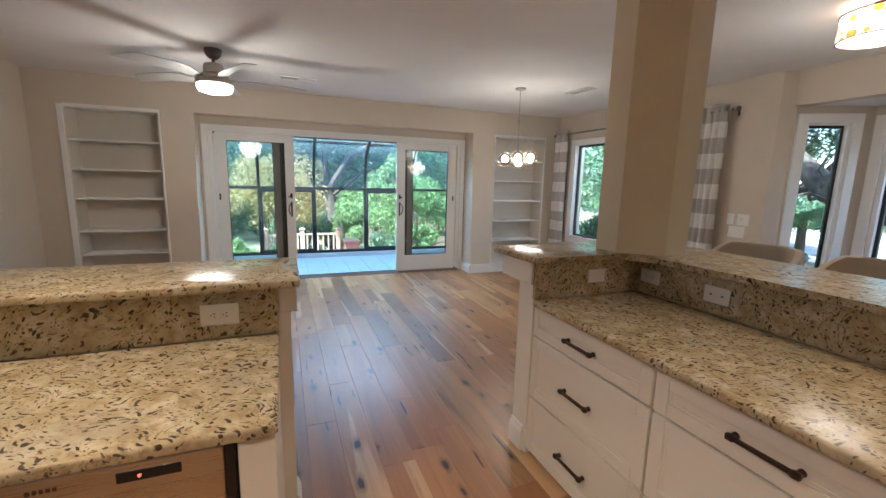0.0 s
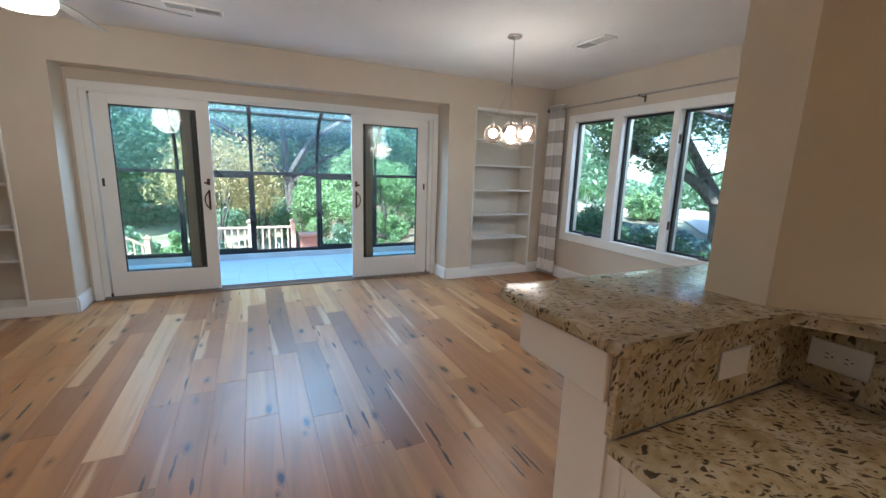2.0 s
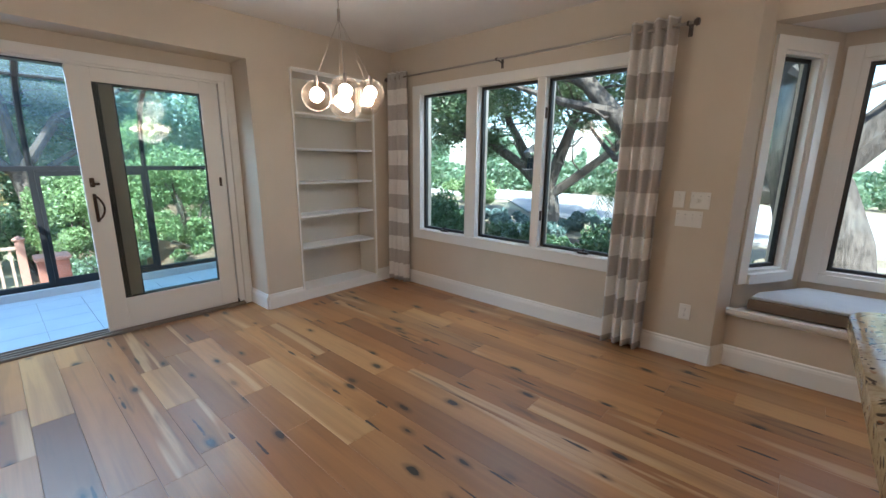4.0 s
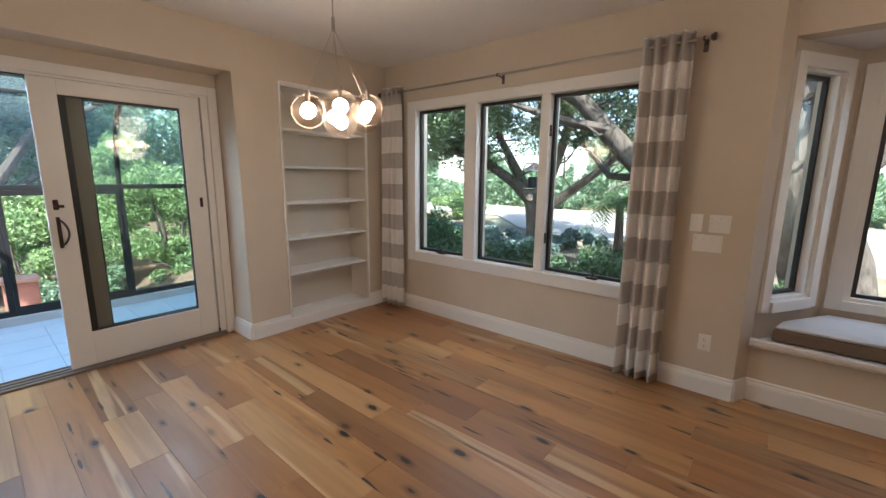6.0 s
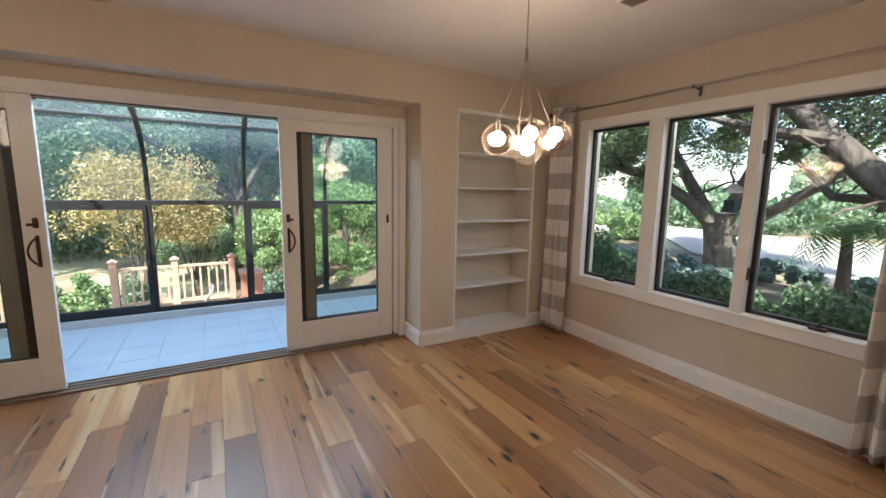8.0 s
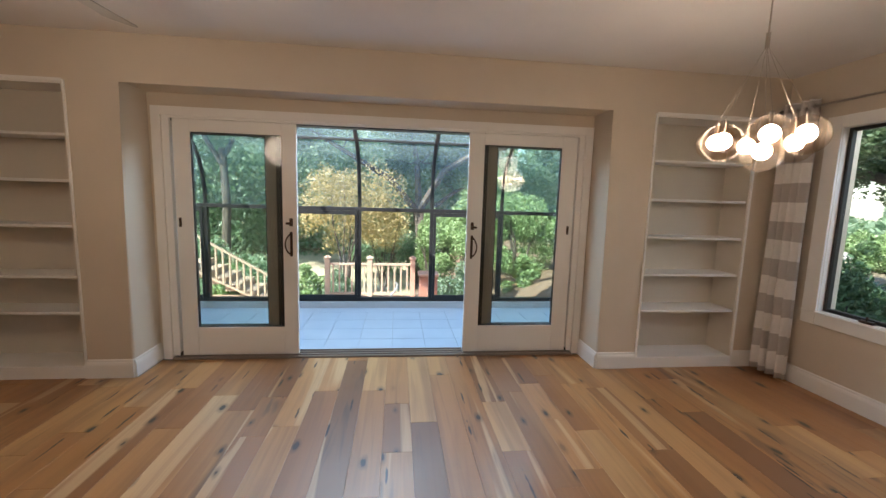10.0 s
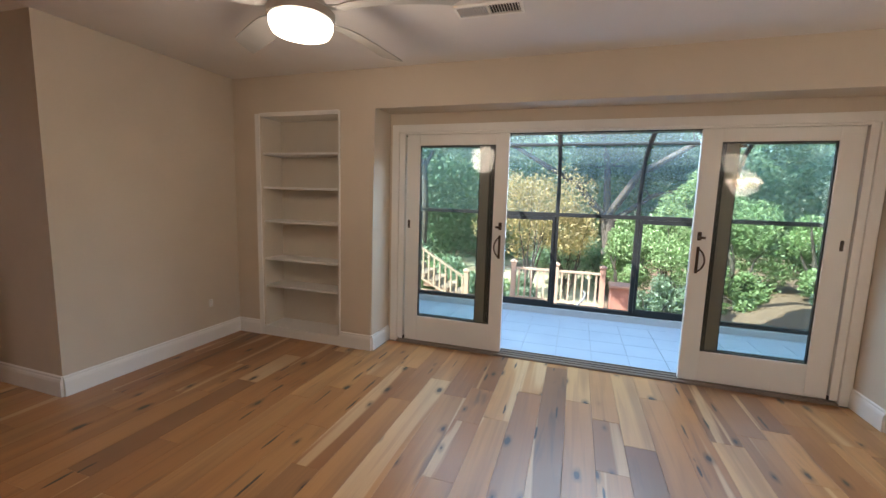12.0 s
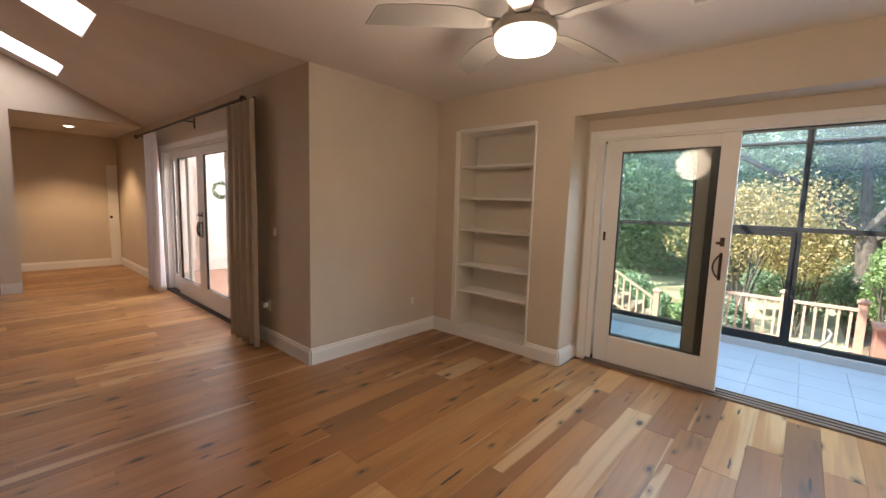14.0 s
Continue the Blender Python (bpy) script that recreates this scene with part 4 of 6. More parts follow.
for k in range(24):
    box(bm, -8.598, -8.588, 4.32 + k * 0.14, 4.335 + k * 0.14, -0.02, 2.9)
box(bm, -8.74, XJ, 7.6, 7.74, 1.0, 1.1)
for k in range(5):
    box(bm, -8.6 + k * 1.43, -8.48 + k * 1.43, 7.6, 7.72, -0.9, 2.9)
box(bm, XJ - 0.16, XJ - 0.141, YO + 0.14, 7.6, -0.9, 2.9)
solid("porch_wall", bm, PORCHWALL, "structure", "pale pink board-lined porch wall with open bays")
bm = bmesh.new()
for k in range(6):
    box(bm, -7.4 + k * 0.9, -7.3 + k * 0.9, YF + 0.14, 7.74, 3.02, 3.14)
solid("porch_rafters", bm, PORCHWALL, "structure", "open pale porch rafters")
d = thing("porch_door", (-8.58, 5.5, 0), "white panelled porch door with a round wreath", "door")
part("door_slab", B(-8.585, -8.545, 5.05, 5.95, -0.02, 2.05, 0.004), TRIM, d)
for y0, z0, z1 in ((5.14, 0.15, 0.9), (5.54, 0.15, 0.9), (5.14, 1.05, 1.9), (5.54, 1.05, 1.9)):
    part("door_panel", B(-8.546, -8.538, y0, y0 + 0.32, z0, z1, 0.006), TRIM, d)
wr = thing("wreath", (-8.51, 5.5, 1.62), "dry round leafy wreath hanging on the porch door", "wreath")
bm = bmesh.new()
rnd = random.Random(3)
for k in range(150):
    an = rnd.uniform(0, 6.283)
    rr = 0.15 + rnd.uniform(-0.035, 0.035)
    c0 = Vector((-8.51 + rnd.uniform(-.015, .03), 5.5 + rr * math.cos(an), 1.62 + rr * math.sin(an)))
    u = Vector((rnd.uniform(-1, 1), rnd.uniform(-1, 1), rnd.uniform(-1, 1))).normalized() * 0.03
    w2 = u.orthogonal().normalized() * 0.012
    vs = [bm.verts.new(c0 + q) for q in (-u, w2, u, -w2)]
    bm.faces.new(vs)
part("leaves", bm, SHRUBLEAF, wr)

# hall details
d = thing("hall_door", (-10.17, 4.28, 0), "plain white hall door leaf with a dark knob", "door")
part("door_slab", B(-10.198, -10.165, 3.93, 4.10, 0.005, 2.05, 0.003), TRIM, d)
bm = bmesh.new()
ball(bm, (-10.13, 3.965, 1.0), 0.028, 10)
cyl(bm, (-10.165, 3.965, 1.0), (-10.13, 3.965, 1.0), 0.010, n=8)
part("door_knob", bm, BRONZE, d, "dark door knob", smooth=True)
c = thing("recessed_light", (-9.1, 3.3, CZ), "small lit recessed light in the hall ceiling", "ceiling light")
bm = bmesh.new()
lathe(bm, [(0.085, -0.001), (0.085, -0.008), (0.062, -0.010), (0.060, -0.002)], 24, (-9.1, 3.3, CZ))
part("trim_ring", bm, TRIM, c, smooth=True)
bm = bmesh.new()
cyl(bm, (-9.1, 3.3, CZ - 0.006), (-9.1, 3.3, CZ - 0.002), 0.060, n=20)
part("lens", bm, CANGLOW, c, "glowing round lens")
c = thing("tall_cabinet", (-7.78, 1.85, 0), "tall dark-stained wooden cabinet against the gable wall", "cabinet")
part("body", B(-7.935, -7.60, 1.40, 2.30, 0.001, 1.95, 0.006), DARKWOOD, c)
for y0 in (1.42, 1.86):
    part("door", B(-7.60, -7.582, y0, y0 + 0.42, 0.08, 1.90, 0.004), DARKWOOD, c)

# ---- kitchen islands ----
CT, BT = 0.895, 1.118


def edge_slab(name, pts, z1, th, label):
    bm = bmesh.new()
    prism(bm, pts, z1 - th, z1, 0.009, 3)
    return solid(name, bm, GRANITE, "", label, "worktop", smooth=True)


def arc(cx, cy, r, a0, a1, n=6):
    return [(cx + r * math.cos(radians(a0 + (a1 - a0) * k / n)), cy + r * math.sin(radians(a0 + (a1 - a0) * k / n))) for k in range(n + 1)]


edge_slab("granite_bar_top", arc(1.07, 1.855, 0.045, 180, 90) + arc(2.20, 1.83, 0.07, 90, 0) + [(2.27, -1.3), (1.695, -1.3)] + [(1.695, 1.33), (1.62, 1.452)] + arc(1.055, 1.472, 0.02, 270, 180, 3),
          BT, 0.032, "L-shaped speckled granite bar top on the raised wall")
edge_slab("granite_worktop", [(1.05, 1.476), (1.05, -1.3), (1.758, -1.3), (1.758, 1.476)], CT, 0.032, "speckled granite worktop over white drawer cabinets")
edge_slab("granite_worktop", [(-0.165, 1.382), (-2.6, 1.382), (-2.6, 0.742), (-0.18, 0.742), (-0.165, 0.757)], CT, 0.032, "speckled granite worktop above the dishwasher")
edge_slab("granite_bar_top", arc(-0.12, 1.745, 0.035, 90, 0, 4) + arc(-0.11, 1.335, 0.025, 0, -90, 3) + [(-2.6, 1.31), (-2.6, 1.78)], BT, 0.032, "long straight granite bar top on the raised wall")
solid("granite_backsplash", B(1.062, 1.758, 1.477, 1.497, CT + .0005, BT - 0.033), GRANITE, "", "speckled granite upstand under the bar top", "backsplash")
solid("granite_backsplash", B(1.759, 1.779, -1.3, 1.497, CT + .0005, BT - 0.033), GRANITE, "", "speckled granite upstand along the worktop", "backsplash")
solid("granite_backsplash", B(-2.6, -0.168, 1.383, 1.403, CT + .0005, BT - 0.033), GRANITE, "", "speckled granite upstand behind the dishwasher counter", "backsplash")

bm = bmesh.new()
prism(bm, [(1.072, 1.498), (1.78, 1.498), (1.78, -1.3), (1.93, -1.3), (1.93, 1.64), (1.072, 1.64)], 0.001, BT - 0.033)
solid("half_wall", bm, CABINET, "structure", "white painted half wall carrying the bar")
solid("bar_apron", B(1.050, 1.15, 1.500, 1.80, 0.968, BT - 0.0335, 0.003), CABINET, "", "white wooden apron block under the bar end", "bracket")
solid("bar_apron", B(-0.205, -0.098, 1.400, 1.74, 0.968, BT - 0.0335, 0.003), CABINET, "", "white wooden apron block under the long bar", "bracket")
solid("half_wall", B(-2.6, -0.122, 1.404, 1.53, 0.001, BT - 0.033), CABINET, "structure", "white painted half wall carrying the bar")
for a, b in (((1.072, 1.64), (1.072, 1.522)), ((1.93, 1.64), (1.072, 1.64)), ((-0.122, 1.404), (-0.122, 1.53)), ((-0.122, 1.53), (-2.6, 1.53))):
    bm = bmesh.new()
    extrude_profile(bm, BASE, (*a, 0.002), (*b, 0.002))
    solid("baseboard", bm, TRIM, "structure", "white moulded baseboard")

bm = bmesh.new()
prism(bm, [(1.60, 1.50), (1.78, 1.335), (1.94, 1.335), (1.94, 1.49), (1.76, 1.66), (1.60, 1.66)], BT + 0.0005, CZ - 0.0005)
solid("column", bm, COLUMN, "structure", "six-sided greige painted column standing on the bar corner")


def drawer_front(cab, y0, y1, z0, z1, hy=None, hz=None, xf=1.090):
    """A framed front on the face x = xf, looking towards -x, with a bar pull."""
    d = part("drawer_front", B(xf - 0.001, xf + 0.018, y0, y1, z0, z1, 0.002), CABINET, cab)
    w = 0.055
    for a, b, c, e in ((y0, y0 + w, z0, z1), (y1 - w, y1, z0, z1), (y0 + w, y1 - w, z0, z0 + w), (y0 + w, y1 - w, z1 - w, z1)):
        part("frame_strip", B(xf - 0.008, xf - 0.0012, a, b, c, e, 0.0022), CABINET, d)
    m2 = w + 0.012
    for a, b, c, e in ((y0 + w, y0 + m2, z0 + w, z1 - w), (y1 - m2, y1 - w, z0 + w, z1 - w), (y0 + m2, y1 - m2, z0 + w, z0 + m2), (y0 + m2, y1 - m2, z1 - m2, z1 - w)):
        part("bead", B(xf - 0.0045, xf - 0.0012, a, b, c, e, 0.001), CABINET, d)
    if hy is not None:
        bm = bmesh.new()
        h = 0.095
        box(bm, xf - 0.040, xf - 0.028, hy - h, hy + h, hz - 0.007, hz + 0.007, 0.003, 2)
        for s in (-1, 1):
            cyl(bm, (xf - 0.008, hy + s * (h - 0.012), hz), (xf - 0.030, hy + s * (h - 0.012), hz), 0.011, 0.008, 10)
            box(bm, xf - 0.043, xf - 0.026, hy + s * (h - 0.012) - 0.012, hy + s * (h - 0.012) + 0.012, hz - 0.010, hz + 0.010, 0.004, 2)
        part("bar_pull", bm, BRONZE, d, "dark bronze bar pull", smooth=True)
    return d


for y1, y0, rows in ((1.515, 0.748, ((0.695, 0.850, 0.772), (0.352, 0.685, 0.520), (0.030, 0.342, 0.180))),
                     (0.738, 0.005, ((0.695, 0.850, 0.772), (0.352, 0.685, 0.520), (0.030, 0.342, 0.180))),
                     (-0.005, -0.74, ((0.695, 0.850, 0.772), (0.030, 0.685, 0.50)))):
    cab = thing("drawer_cabinet", (1.4, (y0 + y1) / 2, 0), "white shaker drawer cabinet with bronze bar pulls under the granite worktop", "cabinet", "drawer cabinets in the island")
    part("carcass", B(1.109, 1.775, y0 - 0.004, y1 + 0.004, 0.001, CT - 0.0325), CABINET, cab)
    for z0, z1, hz in rows:
        drawer_front(cab, y0, y1, z0, z1, (y0 + y1) / 2, hz)

cab = thing("end_cabinet", (-0.2, 1.0, 0), "plain white cabinet end panel beside the dishwasher", "cabinet")
part("panel", B(-0.258, -0.172, 0.765, 1.40, 0.001, CT - 0.0325, 0.002), CABINET, cab)
cab = thing("sink_cabinet", (-1.7, 1.0, 0), "white cabinet run beside the dishwasher", "cabinet")
part("carcass", B(-2.6, -0.885, 0.775, 1.40, 0.001, CT - 0.0325), CABINET, cab)
for k in range(3):
    x0 = -0.90 - 0.57 * (k + 1)
    part("door", B(x0 + 0.004, x0 + 0.566, 0.755, 0.775, 0.12, 0.85, 0.003), CABINET, cab)
dw = thing("dishwasher", (-0.575, 1.0, 0), "stainless steel dishwasher with dark control strip and red light", "dishwasher")
part("tub", B(-0.882, -0.262, 0.79, 1.40, 0.02, CT - 0.034), BLACK, dw, "black dishwasher body")
part("door", B(-0.868, -0.286, 0.752, 0.789, 0.10, 0.862, 0.006, 2), STEEL, dw)
part("side_gasket", B(-0.284, -0.264, 0.757, 0.789, 0.02, 0.87), BLACK, dw, "black gap strip")
p = part("control_strip", B(-0.495, -0.372, 0.7500, 0.7525, 0.816, 0.842, 0.001), BLACK, dw, "dark control window")
bm = bmesh.new()
cyl(bm, (-0.452, 0.7498, 0.828), (-0.452, 0.749, 0.828), 0.0035, n=12)
part("indicator", bm, REDLED, p, "small glowing red light")
for k, (a, b) in enumerate(((-0.648, -0.640), (-0.636, -0.629), (-0.625, -0.618), (-0.614, -0.607), (-0.603, -0.596))):
    part("badge_bar", B(a, b, 0.7505, 0.7522, 0.829, 0.838), DARKNICKEL, dw)


def plate(at, normal, up_w, up_h, kind, label, grp):
    """A wall plate; normal is 'x-', 'y-' or 'y+'; wide or tall by its size."""
    o = thing("outlet_plate" if kind != "switch" else "switch_plate", at, label, "outlet" if kind != "switch" else "light switch", grp)
    x, y, z = at

    def bx(u0, u1, v0, v1, d0, d1, bev=0.0):
        if normal == "x-":
            return B(x - d1, x - d0, y + u0, y + u1, z + v0, z + v1, bev)
        if normal == "x+":
            return B(x + d0, x + d1, y + u0, y + u1, z + v0, z + v1, bev)
        return B(x + u0, x + u1, y - d1, y - d0, z + v0, z + v1, bev)
    pl = part("plate", bx(-up_w / 2, up_w / 2, -up_h / 2, up_h / 2, 0, 0.006, 0.002), PLASTIC, o)
    if kind == "duplex":
        hor = up_w > up_h
        for s in (-0.02, 0.02):
            cu, cv = (s, 0) if hor else (0, s)
            part("socket", bx(cu - 0.014, cu + 0.014, cv - 0.014, cv + 0.014, 0.006, 0.008, 0.001), PLASTIC, pl)
            for k in (-0.006, 0.006):
                su, sv = (cu + 0.003, cv + k) if hor else (cu + k, cv + 0.003)
                hw, hh = (0.004, 0.0012) if hor else (0.0012, 0.004)
                part("slot", bx(su - hw, su + hw, sv - hh, sv + hh, 0.008, 0.0086), DARKSLOT, pl)
            su, sv = (cu - 0.008, cv) if hor else (cu, cv - 0.008)
            part("slot", bx(su - 0.002, su + 0.002, sv - 0.002, sv + 0.002, 0.008, 0.0086), DARKSLOT, pl)
    elif kind == "jack":
        for s in (-0.028, 0.028):
            part("socket", bx(s - 0.004, s + 0.004, -0.004, 0.004, 0.006, 0.009), DARKSLOT, pl)
    elif kind == "switch":
        nsw = max(1, round(up_w / 0.046) - 0) if up_w > 0.08 else 1
        for k in range(nsw):
            cu = (k - (nsw - 1) / 2) * 0.046
            part("toggle", bx(cu - 0.006, cu + 0.006, -0.012, 0.012, 0.006, 0.013, 0.002), PLASTIC, pl)
            part("screw", bx(cu - 0.002, cu + 0.002, 0.028, 0.032, 0.006, 0.0068), DARKSLOT, pl)
    return o


plate((1.452, 1.4765, 1.000), "y-", 0.115, 0.075, "blank", "blank white wall plate in the granite upstand", "")
plate((1.7585, 1.390, 0.995), "x-", 0.125, 0.075, "duplex", "white double outlet plate in the granite upstand corner", "")
plate((1.7585, 1.012, 0.990), "x-", 0.125, 0.080, "jack", "white plate with two round jacks in the granite upstand", "")
plate((-0.365, 1.3825, 0.988), "y-", 0.125, 0.080, "duplex", "white double outlet plate above the dishwasher counter", "")
plate((XW, 2.675, 1.172), "x-", 0.072, 0.115, "switch", "single white light switch plate on the greige wall", "wall plates beside the bay")
o = plate((XW, 2.545, 1.172), "x-", 0.118, 0.115, "switch", "white light switch plate with a round dimmer knob", "wall plates beside the bay")
bm = bmesh.new()
cyl(bm, (XW - 0.006, 2.57, 1.172), (XW - 0.022, 2.57, 1.172), 0.019, 0.017, 20)
part("dimmer_knob", bm, PLASTIC, o, smooth=True)
plate((XW, 2.60, 1.040), "x-", 0.165, 0.115, "switch", "triple white light switch plate on the greige wall", "wall plates beside the bay")
plate((XW, 2.545, 0.365), "x-", 0.072, 0.115, "duplex", "white outlet plate low on the greige wall", "wall plates beside the bay")
plate((XJ, 5.36, 0.385), "x+", 0.045, 0.075, "duplex", "small ivory outlet plate low on the return wall", "")
plate((-3.37, YF, 1.15), "y-", 0.045, 0.075, "switch", "small white light switch beside the taupe curtain", "")
o = plate((-3.53, YF, 0.40), "y-", 0.072, 0.115, "duplex", "white outlet plate with a plugged-in adapter", "")
part("adapter", B(-3.575, -3.53, YF - 0.05, YF - 0.007, 0.375, 0.425, 0.006, 2), PLASTIC, o, "small white plug adapter")

# ---- bar stools ----


def bar_stool(cx, cy):
    s = thing("bar_stool", (cx, cy, 0), "barrel-backed bar stool in oatmeal fabric with dark nailheads at the bar", "bar stool", "stools at the bar")
    bm = bmesh.new()
    n = 22
    ring = []
    for k in range(n + 1):
        a = radians(-105 + 210 * k / n)
        drop = 0.10 * max(0, abs(k / n - 0.5) * 2 - 0.55) / 0.45
        z1 = 1.135 - drop
        ro, ri = 0.265, 0.215
        ring.append([bm.verts.new((cx + r * math.cos(a) * 0.92, cy + r * math.sin(a), z)) for r, z in
                     ((ro, 0.72), (ro + 0.006, z1 - 0.03), (ro - 0.008, z1 - 0.006), (ro - 0.025, z1), (ri + 0.008, z1 - 0.006), (ri, z1 - 0.03), (ri, 0.72))])
    for a, b in zip(ring, ring[1:]):
        for i in range(7):
            bm.faces.new((a[i], a[(i + 1) % 7], b[(i + 1) % 7], b[i]))
    bm.faces.new(ring[0][::-1])
    bm.faces.new(ring[-1])
    back = part("backrest", bm, STOOLCLOTH, s, smooth=True)
    bm = bmesh.new()
    for k in range(n * 2 + 1):
        a = radians(-105 + 105 * k / n)
        drop = 0.10 * max(0, abs(k / (2 * n) - 0.5) * 2 - 0.55) / 0.45
        ball(bm, (cx + 0.270 * math.cos(a) * 0.92, cy + 0.270 * math.sin(a), 1.085 - drop), 0.005, 6)
    part("nailheads", bm, BRONZE, back, "row of dark nailheads", smooth=True)
    bm = bmesh.new()
    cyl(bm, (cx, cy, 0.66), (cx, cy, 0.76), 0.225, 0.215, 28)
    bmesh.ops.bevel(bm, geom=[e for e in bm.edges if abs(e.verts[0].co.z - e.verts[1].co.z) < 1e-4], offset=0.02, segments=3, affect="EDGES")
    part("seat", bm, STOOLCLOTH, s, smooth=True)
    for sx in (-1, 1):
        for sy in (-1, 1):
            bm = bmesh.new()
            cyl(bm, (cx + sx * 0.19, cy + sy * 0.19, 0.001), (cx + sx * 0.15, cy + sy * 0.15, 0.66), 0.014, 0.021, 8)
            part("leg", bm, DARKWOOD, s, "dark stained leg")
    for sy in (-1, 1):
        bm = bmesh.new()
        cyl(bm, (cx - 0.18, cy + sy * 0.18, 0.22), (cx + 0.18, cy + sy * 0.18, 0.22), 0.010, n=8)
        part("stretcher", bm, DARKWOOD, s, "dark footrest bar")
        bm = bmesh.new()
        cyl(bm, (cx + sy * 0.18, cy - 0.18, 0.26), (cx + sy * 0.18, cy + 0.18, 0.26), 0.010, n=8)
        part("stretcher", bm, DARKWOOD, s, "dark footrest bar")
    return s


st = bar_stool(2.62, 1.42)
copy_thing(st, pose(2.66, 0.82, 0))
copy_thing(st, pose(2.62, 0.14, 0))

# ---- curtains ----


def curtain(name, at, u0, u1, z0, z1, material, label, axis="y", folds=7, depth=0.05, seed=1, flare=1.15):
    """Pleated cloth hanging from a rod through grommets; axis is the way along the wall."""
    x, y = at
    r = random.Random(seed)
    o = thing(name, (x, y, z0), label, "curtain")
    n, m = folds * 10, 26
    ph = [r.uniform(-0.5, 0.5) for _ in range(folds + 2)]
    verts, faces = [], []
    for side in (0, 1):
        for j in range(m + 1):
            t = j / m
            z = z1 + (z0 - z1) * t
            for i in range(n + 1):
                s = i / n
                q = s * folds
                k = int(min(q, folds - 1e-6))
                amp = depth * (0.75 + 0.35 * t) * (1 + 0.35 * ph[k] * (0.2 + t))
                off = amp * math.sin(2 * math.pi * q + 0.7 * ph[k + 1] * t) + 0.003 * math.sin(4 * z + 3 * s)
                c = (u0 + u1) / 2
                u = c + (u0 + (u1 - u0) * s - c) * (1 + (flare - 1) * t) + 0.006 * math.sin(2 * math.pi * q * 0.5 + 2 * t)
                off += 0.0022 * (1 if side else -1)
                verts.append((x + off, u, z) if axis == "y" else (u, y + off, z))
    W = n + 1
    N = W * (m + 1)
    for j in range(m):
        for i in range(n):
            a = j * W + i
            faces.append((a, a + 1, a + W + 1, a + W))
            faces.append((N + a, N + a + W, N + a + W + 1, N + a + 1))
    for i in range(n):
        faces.append((i, N + i, N + i + 1, i + 1))
        a = m * W + i
        faces.append((a, a + 1, N + a + 1, N + a))
    me = quads_mesh("panel", verts, faces, material)
    me.polygons.foreach_set("use_smooth", [True] * len(me.polygons))
    p = new("panel", me)
    p.parent = o
    p.matrix_parent_inverse = o.matrix_world.inverted()
    return o


XC = 4.215
curtain("striped_curtain", (XC, 5.5), 5.375, 5.66, 0.02, 2.36, STRIPE, "floor-length linen curtain with grey and white stripes in the corner", folds=4, depth=0.040, seed=4, flare=1.1)
curtain("striped_curtain", (XC, 2.9), 2.78, 3.085, 0.02, 2.36, STRIPE, "striped grey and white linen curtain hanging beside the light switches", folds=4, depth=0.045, seed=9, flare=0.97)
rod = thing("curtain_rod", (XC, 4.2, 2.30), "slim brushed nickel curtain rod above the windows", "curtain rod")
bm = bmesh.new()
cyl(bm, (XC, 2.70, 2.30), (XC, 5.68, 2.30), 0.0095, n=12)
part("rod", bm, NICKEL, rod, smooth=True)
for y, s in ((2.70, -1), (5.68, 1)):
    bm = bmesh.new()
    cyl(bm, (XC, y, 2.30), (XC, y + s * 0.012, 2.30), 0.018, n=14)
    cyl(bm, (XC, y + s * 0.012, 2.30), (XC, y + s * 0.030, 2.30), 0.026, 0.020, 14)
    part("finial", bm, DARKNICKEL, rod, "flared dark nickel finial", smooth=True)
for y in (2.735, 4.215, 5.665):
    bm = bmesh.new()
    cyl(bm, (XC, y, 2.30), (XW - 0.002, y, 2.285), 0.006, n=8)
    cyl(bm, (XC, y - 0.006, 2.30), (XC, y + 0.006, 2.30), 0.015, n=12)
    box(bm, XW - 0.006, XW - 0.001, y - 0.014, y + 0.014, 2.24, 2.33, 0.002)
    part("bracket", bm, DARKNICKEL, rod, "dark nickel bracket", smooth=True)
for c0 in (2.79, 2.865, 2.94, 3.02, 5.41, 5.48, 5.555, 5.63):
    bm = bmesh.new()
    prof = [(0.021 + 0.006 * math.cos(a), 0.004 * math.sin(a)) for a in (0, 1.57, 3.14, 4.71, 6.283)]
    lathe(bm, prof, 16)
    bmesh.ops.transform(bm, matrix=Matrix.Translation((XC, c0, 2.30)) @ Matrix.Rotation(radians(90), 4, "X") @ Matrix.Rotation(radians(35), 4, "Y"), verts=bm.verts)
    part("grommet", bm, NICKEL, rod, "nickel grommet ring", smooth=True)

YC = YF - 0.14
curtain("taupe_curtain", (0, YC), -4.10, -3.44, 0.015, 2.38, BEIGE_CURTAIN, "heavy taupe floor-length curtain beside the far glass doors", axis="x", folds=5, depth=0.045, seed=12, flare=1.03)
curtain("printed_curtain", (0, YC), -7.30, -6.72, 0.015, 2.38, PALE_CURTAIN, "pale pinkish printed curtain at the far end of the glass doors", axis="x", folds=5, depth=0.05, seed=15, flare=1.05)
rod = thing("curtain_rod", (-5.8, YC, 2.42), "dark bronze curtain rod with ball finials over the far doors", "curtain rod")
bm = bmesh.new()
cyl(bm, (-7.80, YC, 2.41), (-3.72, YC, 2.41), 0.016, n=12)
part("rod", bm, BRONZE, rod, smooth=True)
for x in (-7.83, -3.69):
    bm = bmesh.new()
    ball(bm, (x, YC, 2.41), 0.034, 14)
    part("finial", bm, BRONZE, rod, "round bronze finial", smooth=True)
